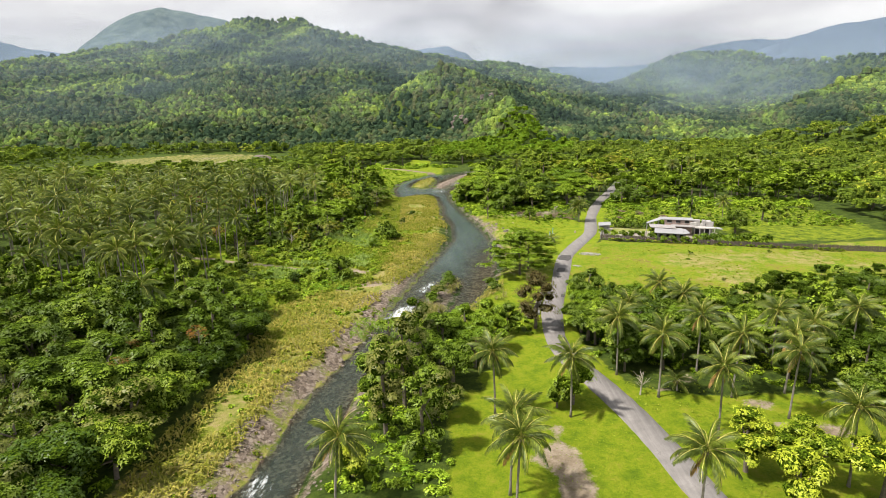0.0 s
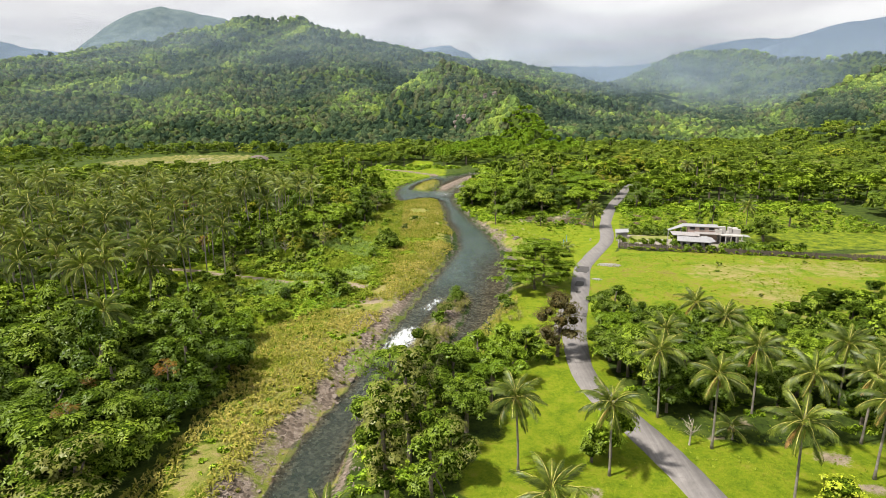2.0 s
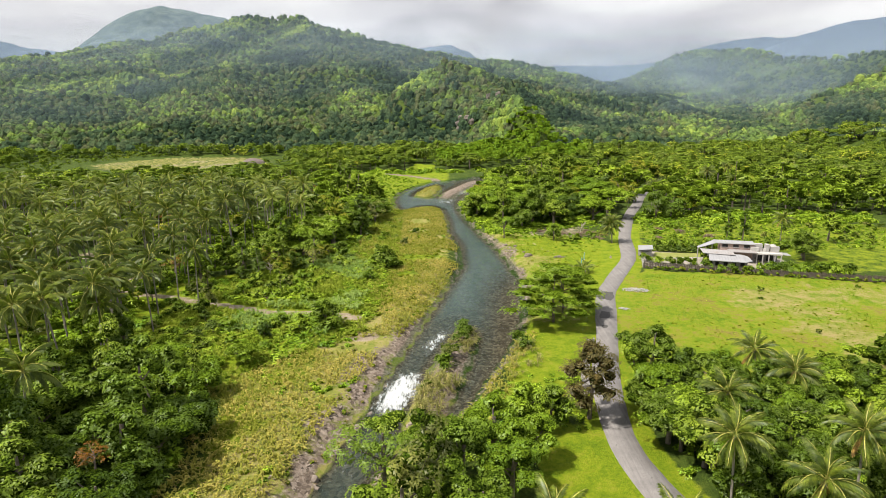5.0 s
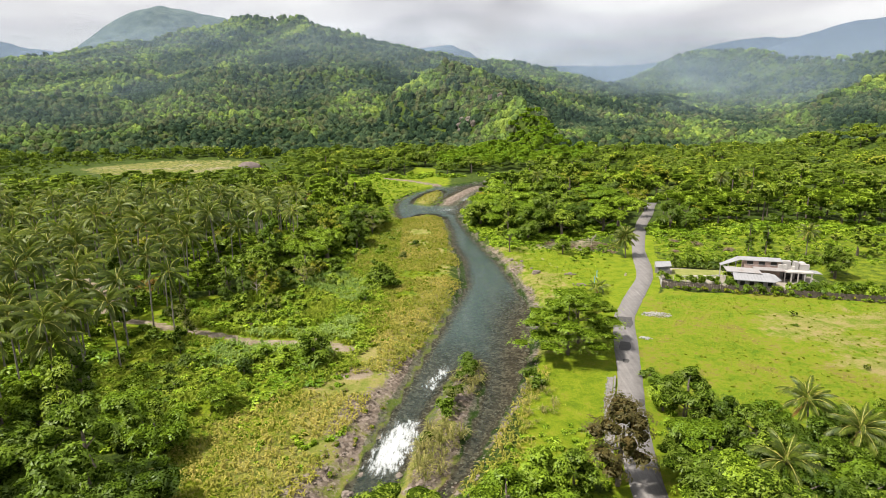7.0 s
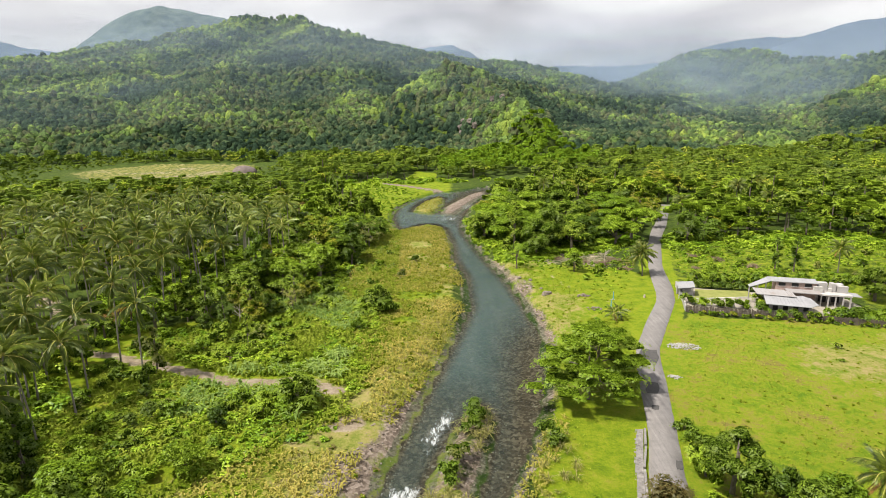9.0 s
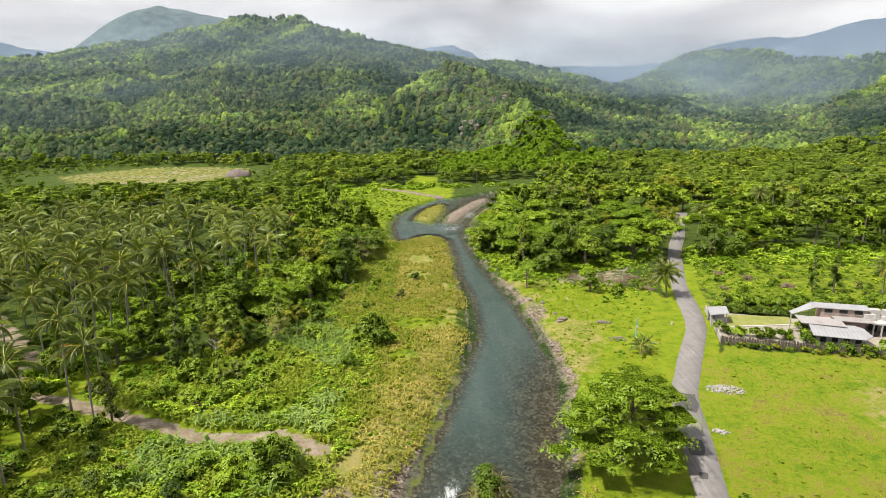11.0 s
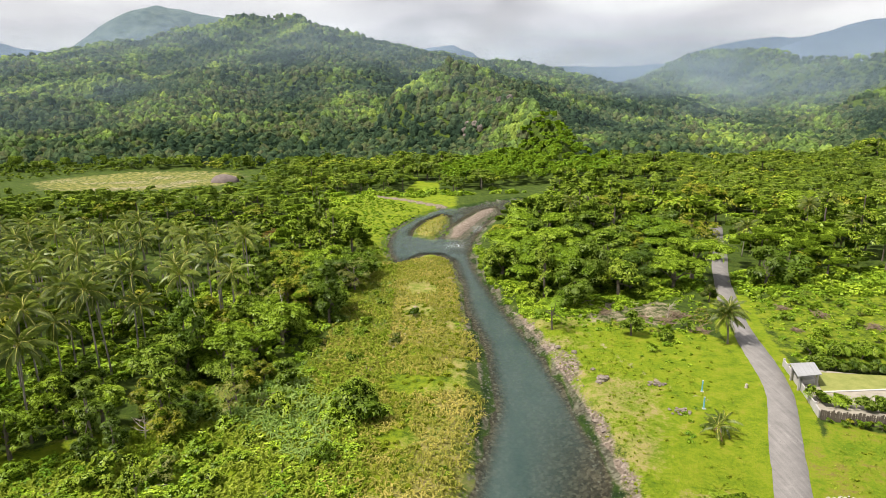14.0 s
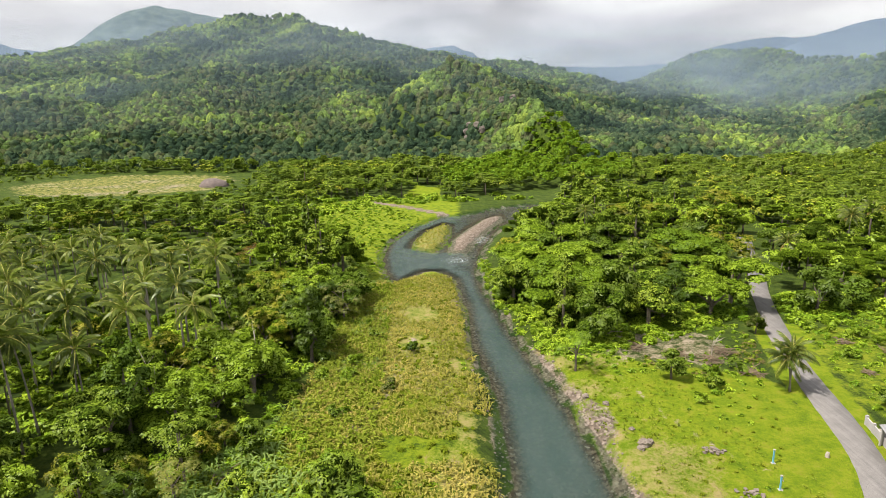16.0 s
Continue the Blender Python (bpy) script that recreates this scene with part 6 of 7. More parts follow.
def cover(name, poly, gap, protos, lo, hi, mat, label, category, seed, keep=None, water=0.8, thin=None):
    x, y = scatter(poly, gap, seed, 0.5)
    k = clear_of_ways(x, y, 3.0, water)
    if keep is not None:
        k &= keep(x, y)
    if thin is not None:
        k &= lumps(x, y, 9, seed + 1) > thin
    x, y = x[k], y[k]
    rs = np.random.RandomState(seed)
    return massed(name, protos, x, y, height(x, y) - 0.05, rs.uniform(lo, hi, len(x)), [mat, LEAF_CORE_MEADOW if mat is MEADOW_CLUMP else LEAF_CORE_SCRUB], label, category, seed)


off_path = lambda x, y: to_line(x, y, PATH_LINE) > 2.2
cover("scrub", [(-66, 100), (-40, 100), (-28, 116), (-19, 122), (-15, 150), (-20, 182), (-31, 188), (-48, 172), (-66, 152)], 1.75, S1, 0.6, 1.6, SCRUB_LEAF,
      "low leafy green scrub and creepers", "scrub", 161, off_path, 5.0, -0.25)
cover("scrub", [(27, 80), (27, 112), (40, 108), (60, 112), (112, 122), (112, 70), (60, 66), (40, 72)], 2.3, S1, 0.5, 1.2, SCRUB_LEAF, "low leafy green scrub under the trees", "scrub", 162)
cover("scrub", [(58, 189), (66, 226), (112, 236), (150, 222), (150, 190), (92, 190)], 2.3, S1, 0.5, 1.1, SCRUB_LEAF, "leafy green crops and creepers in the garden", "scrub", 163, None, 1.0, -0.5)
cover("scrub", [(-12, 44), (-11, 88), (3, 92), (6, 84), (0, 66), (3, 44)], 1.9, S1, 0.7, 1.3, SCRUB_LEAF, "leafy green undergrowth beneath riverside trees", "scrub", 168)
cover("scrub", [(-30, 188), (-29, 210), (-27, 236), (-30, 262), (-40, 280), (-56, 316), (-60, 280), (-54, 230), (-52, 196), (-46, 178)], 2.6, S1, 0.9, 1.8, SCRUB_LEAF, "leafy green undergrowth at the forest edge", "scrub", 169)
cover("scrub", [(10, 240), (15, 214), (26, 216), (44, 230), (58, 232), (64, 248), (58, 262), (14, 262)], 2.4, S1, 0.8, 1.6, SCRUB_LEAF, "leafy green undergrowth at the wood edge", "scrub", 170)
cover("scrub", [(2, 88), (22, 92), (24, 104), (14, 108), (4, 100)], 1.8, S1, 0.5, 1.0, SCRUB_LEAF, "low leafy green scrub under the trees", "scrub", 164)
cover("scrub", [(14, 215), (32, 196), (48, 202), (56, 226), (40, 236), (22, 232)], 2.2, S1, 0.5, 1.0, SCRUB_LEAF, "low leafy scrub on the clearing", "scrub", 165, None, 2.0, 0.15)
cover("scrub", [(-22, 268), (-28, 292), (-26, 318), (-16, 352), (-40, 388), (-66, 352), (-46, 300), (-34, 278)], 2.6, S1, 0.6, 1.2, SCRUB_LEAF, "low leafy green scrub by the river", "scrub", 166, None, 1.0, -0.35)
cover("scrub", [(-105, 112), (-62, 108), (-58, 128), (-72, 146), (-62, 168), (-56, 186), (-48, 206), (-52, 250), (-66, 250), (-84, 190)], 2.7, S1, 1.1, 2.5, SCRUB_LEAF, "leafy green undergrowth between the palms", "scrub", 177, off_path, 1.0, -0.5)
cover("scrub", [(-38, 18), (-36, 56), (-34.5, 84), (-38, 95), (-60, 104), (-75, 110), (-78, 90), (-58, 40), (-50, 18)], 3.4, S1, 1.2, 2.4, SCRUB_LEAF, "leafy green undergrowth at the forest edge", "scrub", 167)
cover("scrub", [(-24, 134), (-8, 134), (0, 176), (0, 204), (-4, 262), (-22, 262), (-20, 200)], 2.3, S1, 0.25, 0.7, SCRUB_LEAF, "low green weeds in the dry grass", "scrub", 179, None, 2.0, 0.35)
cover("scrub", [(60, 228), (150, 226), (160, 246), (110, 252), (68, 246)], 2.4, S1, 1.2, 2.4, SCRUB_LEAF, "tall leafy scrub at the wood edge", "scrub", 180, None, 2.0, -0.7)
cover("scrub", [(12, 216), (24, 212), (46, 226), (60, 232), (64, 246), (48, 244), (30, 236), (12, 236)], 2.1, S1, 0.8, 1.8, SCRUB_LEAF, "tall leafy scrub at the wood edge", "scrub", 191, None, 1.5, -1.0)
cover("dry_brush", [(26, 209), (42, 205), (52, 210), (55, 224), (44, 230), (30, 222)], 1.7, S1, 0.4, 1.0, DRY_BRUSH, "dry brown brushwood and cut branches", "brushwood", 192, None, 1.5, -0.1)
cover("dry_brush", [(-36, 40), (-33.5, 84), (-38, 98), (-28, 114), (-16, 126), (-6, 132), (-10, 112), (-17, 80), (-23, 44)], 2.1, S1, 0.25, 0.75, DRY_BRUSH, "dry yellow-brown weeds on the river bank", "weeds", 194, None, 0.6, 0.0)
cover("scrub", [(-34, 60), (-33, 88), (-40, 100), (-28, 116), (-14, 132), (-12, 120), (-20, 92), (-26, 60)], 2.4, S1, 0.3, 1.0, SCRUB_LEAF, "low green weeds on the river bank", "scrub", 195, None, 1.5, 0.1)
cover("scrub", [(8, 236), (12, 213), (20, 209), (22, 218), (14, 240), (9, 266), (4, 294), (1, 294), (4, 262)], 2.1, S1, 0.8, 1.7, SCRUB_LEAF, "tall leafy scrub along the river bank", "scrub", 196, None, 0.6, -1.0)
cover("scrub", [(22, 158), (30, 160), (40, 186), (46, 206), (30, 206), (22, 196)], 2.6, S1, 0.25, 0.7, SCRUB_LEAF, "low green weeds on the lawn", "scrub", 197, None, 1.0, 0.2)
cover("meadow_clumps", [(14, 134), (24, 142), (38, 168), (46, 198), (40, 208), (24, 212), (14, 210), (18, 176)], 2.2, S1, 0.15, 0.45, MEADOW_CLUMP, "rough yellow-green grass clumps on the clearing", "grass", 201, None, 1.5, -0.1)
cover("meadow_clumps", [(32, 110), (52, 106), (90, 114), (124, 120), (128, 156), (100, 155), (52, 166), (43, 154)], 2.3, S1, 0.14, 0.42, MEADOW_CLUMP, "rough grass clumps in the meadow", "grass", 210, None, 1.5, -0.2)
cover("meadow_clumps", [(-24, 134), (-8, 134), (0, 176), (0, 204), (-4, 262), (-22, 262), (-20, 200)], 2.4, S1, 0.35, 0.95, MEADOW_CLUMP, "rough yellow-green grass clumps on the river flat", "grass", 202, None, 1.5, -0.2)
cover("scrub", [(-70, 352), (-36, 384), (-14, 392), (34, 404), (50, 424), (10, 416), (-40, 410), (-110, 400)], 4.2, S1, 1.4, 3.6, SCRUB_LEAF, "leafy green bushes at the far wood edge", "scrub", 203, None, 1.0, -0.2)
G1 = [tuft_proto(70 + i, 8, 0.8, 0.085) for i in range(4)]
cover("tall_grass", [(-62, 108), (-40, 102), (-28, 114), (-18, 124), (-14, 150), (-16, 200), (-20, 258), (-29, 258), (-30, 186), (-46, 172), (-62, 150)], 1.0, G1, 0.9, 2.0, GRASS_GREEN, "tall bright green grass among scrub", "grass", 178, off_path, 4.0, -0.5)
R1 = [tuft_proto(80 + i, 20, 1.8, 0.06) for i in range(3)]
C1 = [tuft_proto(85 + i, 11, 1.5, 0.10) for i in range(4)]
cover("cane", [(-40, 118), (-24, 124), (-19, 146), (-21, 172), (-31, 186), (-42, 178), (-33, 152), (-46, 134)], 1.25, C1, 0.7, 1.5, CANE, "tall pale-green cane grass on the river flat", "grass", 205, off_path, 5.0, -0.35)
cover("cane", [(-32, 186), (-23, 182), (-17, 200), (-20, 262), (-30, 262), (-27, 214)], 1.5, C1, 0.4, 0.9, CANE, "tall pale-green cane grass at the forest edge", "grass", 206, None, 3.0, -0.2)
cover("tall_grass", [(2, 88), (9, 96), (11, 112), (16, 126), (10, 124), (4, 109), (-2, 97)], 0.9, G1, 0.6, 1.3, GRASS_DRY, "dry yellow grass beside the side channel", "grass", 207, None, 0.6, -0.4)
cover("tall_grass", [(-37, 30), (-33.5, 84), (-40, 100), (-28, 116), (-14, 130), (-29, 190), (-30, 262), (-2, 272), (6, 200), (-4, 120), (-16, 80), (-20, 30)], 0.78, G1, 0.5, 1.4, GRASS_DRY,
      "pale yellow-green tall grass on the river flat", "grass", 171, lambda x, y: off_path(x, y) & (river_distance(x, y) > np.interp(y, [118, 138], [3.2, 1.0])), 1.0, -0.3)
cover("tall_grass", [(9, 112), (20, 140), (16, 200), (24, 214), (34, 200), (22, 160), (16, 112)], 1.3, G1, 0.3, 0.7, GRASS_GREEN, "short green grass on the bank", "grass", 172, None, 2.0, -0.1)
cover("tall_grass", [(14, 130), (24, 140), (38, 166), (46, 196), (40, 208), (24, 212), (14, 210), (18, 176)], 1.1, G1, 0.2, 0.6, GRASS_GREEN, "short tufted green grass on the clearing", "grass", 198, None, 1.5, 0.0)
cover("tall_grass", [(30, 110), (52, 106), (90, 114), (128, 120), (132, 158), (100, 156), (52, 168), (42, 156)], 1.1, G1, 0.2, 0.5, GRASS_GREEN, "rough yellow-green meadow grass", "grass", 204, None, 1.5, -0.25)
cover("lawn_grass", [(3, 34), (27, 30), (27, 60), (20, 92), (12, 94), (10, 80), (4, 62)], 0.95, G1, 0.12, 0.32, GRASS_GREEN, "short rough grass of the lawn", "grass", 208, None, 1.5, -0.1)
cover("lawn_grass", [(31, 34), (66, 34), (68, 62), (55, 70), (40, 72), (28, 76)], 1.1, G1, 0.15, 0.5, GRASS_GREEN, "rough grass under the palms", "grass", 209, None, 1.5, -0.2)
cover("tall_grass", BAR, 1.2, G1, 0.6, 1.2, GRASS_DRY, "pale yellow-green grass on the river bar", "grass", 174, None, 0.4)
cover("reeds", ISLAND, 1.25, R1, 0.5, 1.25, REED, "tall pale reeds on the islet", "reeds", 175, None, 0.2, -0.45)
cover("reeds", [(8, 104), (15, 108), (15, 122), (10, 118)], 1.8, R1, 0.5, 0.8, REED, "pale reeds by the pool", "reeds", 176, None, 0.3)

# stones on the banks
K1 = [rock_proto(90 + i, 1) for i in range(5)]
xs_, ys_ = np.random.RandomState(181).uniform(-34, 30, 40000), np.random.RandomState(182).uniform(35, 300, 40000)
d_ = river_distance(xs_, ys_)
k = (d_ > -1.6) & (d_ < np.where((ys_ < 132) & (xs_ < 0), 4.2, 2.2) * (1 + 0.6 * lumps(xs_, ys_, 8, 183))) & (np.random.RandomState(184).rand(40000) < 0.75)
xs_, ys_ = xs_[k], ys_[k]
massed("bank_stones", K1, xs_, ys_, height(xs_, ys_) + 0.02, np.random.RandomState(185).gamma(2.0, 0.055, len(xs_)) + 0.05, [STONE], "loose grey-brown river stones along the banks", "stones", 186)


# ---- boulders, rubble, brush ----
def boulder(x, y, r, seed, mat=STONE, label="grey boulder on the river bank", name="boulder", sink=0.3):
    v, f, _ = rock_proto(seed, 3)
    ob = new(name, mesh_of(name, v * r, f, mat, False))
    ob.matrix_basis = pose(x, y, float(height(x, y)) + r * (0.55 - sink), 0, 0, seed * 37)
    return tagged(ob, label, "boulder", "boulders by the river")


for i, (x, y, r) in enumerate(((21.6, 183.8, 1.0), (22.6, 184.4, 0.7), (20.9, 182.9, 0.6), (17.9, 172, 0.6), (18.2, 169, 0.5), (21.0, 187.5, 0.5), (16.8, 198, 0.7), (19.2, 195, 0.6), (17.2, 190, 0.5),
                               (6, 139, 0.5), (-3.5, 278, 0.9), (-6, 343, 1.1), (-17, 82, 0.6), (-15.6, 88, 0.7), (-13.5, 94, 0.8), (-12.4, 98, 0.6), (-11, 106.5, 0.8), (-7.6, 98, 0.7), (4, 150, 0.4),
                               (2.2, 293, 0.6), (-1, 290, 0.5))):
    boulder(x, y, r, 400 + i)


def heap(name, x, y, n, spread, lo, hi, mat, label, category, seed, tall=0.3):
    """A low heap of broken stones, each a part."""
    rng = random.Random(seed)
    root = new(name)
    protos = [mesh_of("stone", rock_proto(seed + k, 1)[0], rock_proto(seed + k, 1)[1], mat) for k in range(4)]
    for i in range(n):
        a, d = rng.uniform(0, 6.28), spread * rng.random() ** 0.75
        s = rng.uniform(lo, hi)
        ob = part("stone", rng.choice(protos), root)
        ob.matrix_basis = Matrix.LocRotScale((d * math.cos(a), d * 0.55 * math.sin(a), tall * (1 - d / spread) + s * 0.1 + 0.06), Euler((0, 0, a * 3)), (s, s, s * 0.8))
    root.matrix_basis = pose(x, y, float(height(x, y)), 0, 0, -8)
    return tagged(root, label, category)


heap("rubble_heap", 42.6, 151.3, 240, 3.2, 0.08, 0.27, PALE_STONE, "spread heap of white limestone rubble on the verge", "rubble", 500, 0.16)
heap("rubble_heap", 36.2, 138.5, 44, 1.3, 0.12, 0.3, PALE_STONE, "small scatter of white rubble on the verge", "rubble", 505, 0.1)
heap("stone_heap", 30.4, 182.4, 30, 1.7, 0.2, 0.5, STONE, "heap of grey stones on the grass", "stones", 510, 0.4)
heap("stone_heap", 31.0, 173.5, 26, 1.9, 0.2, 0.45, STONE, "heap of grey stones on the grass", "stones", 515, 0.3)


def brush_pile(x, y, r, h, seed, mat=TYRE_GREY, label="heap of dry brown brushwood"):
    rng = random.Random(seed)
    root = new("brush_pile")
    for i in range(26):
        a, t0 = rng.uniform(0, 6.28), rng.uniform(0, 6.28)
        c = Vector((rng.uniform(-0.5, 0.5) * r, rng.uniform(-0.5, 0.5) * r, 0.08 + h * 0.7 * rng.random()))
        d = Vector((math.cos(a), math.sin(a), rng.uniform(-0.25, 0.45))) * r * rng.uniform(0.4, 0.8)
        s = Solid().tube([c - d, c + Vector((0, 0, 0.12)), c + d], [0.08, 0.07, 0.03], 4)
        part("branch", s.mesh("branch", mat), root)
    root.matrix_basis = pose(x, y, float(height(x, y)))
    return tagged(root, label, "brushwood", "brush heaps")


for i, (x, y, r, h) in enumerate(((76.2, 214, 2.0, 1.0), (82.9, 206.6, 2.1, 1.0), (70.7, 219, 1.7, 0.9), (66.4, 205.4, 1.3, 0.6), (47, 206, 2.4, 1.0), (42.5, 211, 3.0, 1.2), (37, 214, 2.6, 1.0), (46, 214.5, 2.8, 1.1),
                                  (30, 217, 2.2, 0.9), (-33, 176, 2.0, 1.4), (-42, 147, 1.6, 0.7))):
    brush_pile(x, y, r, h, 520 + i)


def dead_tree(x, y, tall, seed, label="leafless pale dead tree"):
    rng = random.Random(seed)
    root = new("dead_tree")
    part("trunk", Solid().tube([(0, 0, -0.3), (0.1, 0.05, tall * 0.5), (0.25, 0, tall)], [0.13, 0.09, 0.03], 6).mesh("trunk", DEADWOOD), root)
    for i in range(11):
        a, h0 = rng.uniform(0, 6.28), tall * rng.uniform(0.25, 0.8)
        d = Vector((math.cos(a), math.sin(a), 0.55))
        l = tall * rng.uniform(0.3, 0.55)
        p = Vector((0.15, 0, h0))
        s = Solid().tube([p, p + d * l * 0.5, p + d * l + Vector((0, 0, 0.2 * l))], [0.06, 0.04, 0.012], 4)
        s.tube([p + d * l * 0.5, p + d * l * 0.7 + Vector((d.y, -d.x, 0.2)) * l * 0.35], [0.03, 0.01], 4)
        part("branch", s.mesh("branch", DEADWOOD), root)
    root.matrix_basis = pose(x, y, float(height(x, y)))
    return tagged(root, label, "dead tree")


dead_tree(30.2, 66.5, 3.6, 540, "small leafless pale tree beside the road")
dead_tree(-47, 165.5, 4.0, 541)
dead_tree(-48, 190, 9.0, 542)
dead_tree(43, 213, 4.0, 543)
dead_tree(-39, 207, 8.0, 544)
for x, y, l, a in ((-50, 157, 4.5, 20), (-53, 153, 3.5, 30), (-43, 146, 3.5, 40), (-28, 196, 3.0, 10), (-40, 155, 3, 15)):
    log = new("fallen_log", Solid().tube([(-l / 2, 0, 0.25), (0, 0.15, 0.32), (l / 2, 0, 0.2)], [0.13, 0.11, 0.06], 6).mesh("fallen_log", DEADWOOD))
    log.matrix_basis = pose(x, y, float(height(x, y)), 0, 0, a)
    tagged(log, "bleached fallen log in the scrub", "log", "fallen logs")

# bare rock on the central hill
rng = random.Random(77)
for i in range(7):
    x, y = 14 + rng.uniform(-8, 12) + (34 if i > 4 else 0), 640 + rng.uniform(-14, 20)
    v, f, _ = rock_proto(600 + i, 3)
    rock = new("rock_outcrop", mesh_of("rock_outcrop", v * (3.6, 3, 6.0), f, ROCK_FACE))
    rock.matrix_basis = pose(x, y, float(height(x, y)) + 2.6, 0, 0, i * 40)
    tagged(rock, "bare pinkish-grey rock showing through the hill forest", "rock", "rock outcrops on the hill")


# ---- gabion wall and kerb by the road ----
def gabion():
    root = new("gabion_wall")
    line = [(19.9, 100.0), (21.2, 106), (22.7, 112), (24.7, 118.5), (25.8, 122)]
    rng = random.Random(61)
    stones = [mesh_of("stone", rock_proto(620 + k, 1)[0], rock_proto(620 + k, 1)[1], GABION) for k in range(4)]
    body = Solid()
    for (x0, y0), (x1, y1) in zip(line[:-1], line[1:]):
        body.hexa([(x0 - 1.7, y0, -1.0), (x0 - 0.05, y0, -1.0), (x1 - 0.05, y1, -1.0), (x1 - 1.5, y1, -1.0)],
                  [(x0 - 1.1, y0, 0.05), (x0 - 0.05, y0, 0.1), (x1 - 0.05, y1, 0.1), (x1 - 0.9, y1, 0.05)])
    part("wall_core", body.mesh("wall_core", GABION), root)
    for i in range(260):
        k = rng.random()
        y = 100 + 22 * k
        xr = np.interp(y, [p[1] for p in line], [p[0] for p in line])
        u = rng.random()
        s = rng.uniform(0.14, 0.26)
        ob = part("stone", rng.choice(stones), root)
        ob.matrix_basis = Matrix.LocRotScale((xr - 0.15 - 1.25 * u, y, 0.08 - 0.5 * max(0, u - 0.55)), Euler((0, 0, i)), (s, s, s))
    root.matrix_basis = pose(0, 0, 0)
    tagged(root, "grey stone-filled gabion retaining wall below the road", "retaining wall")
    rail = new("road_parapet")
    for (x0, y0), (x1, y1) in zip([(20.2, 101), (21.2, 106.5), (22.7, 112.4), (24.5, 117.6)], [(21.1, 106), (22.6, 111.9), (24.4, 117.1), (25.7, 121.6)]):
        part("parapet_block", Solid().hexa([(x0, y0, 0.0), (x0 + 0.3, y0, 0.0), (x1 + 0.3, y1, 0.0), (x1, y1, 0.0)], [(x0, y0, 0.5), (x0 + 0.3, y0, 0.5), (x1 + 0.3, y1, 0.5), (x1, y1, 0.5)]).mesh("parapet_block", GABION), rail)
    rail.matrix_basis = pose(0, 0, 0)
    tagged(rail, "low weathered concrete parapet along the road edge", "parapet")


gabion()


# ---- house and yard ----
def slab(name, corners, thick, mat, parent, ribs=0, label=""):
    """A sheet of roofing between four corners, with ribs running down its slope."""
    c = [Vector(p) for p in corners]
    low = [p - Vector((0, 0, thick)) for p in c]
    ob = part(name, Solid().hexa(low, c).mesh(name, mat), parent, label)
    for i in range(ribs):
        k = (i + 0.5) / ribs
        a, b = c[0].lerp(c[1], k), c[3].lerp(c[2], k)
        side = (c[1] - c[0]).normalized() * 0.035
        up = Vector((0, 0, 0.05))
        part("roof_rib", Solid().hexa([a - side, a + side, b + side, b - side], [a - side * 0.4 + up, a + side * 0.4 + up, b + side * 0.4 + up, b - side * 0.4 + up]).mesh("roof_rib", mat), ob)
    return ob


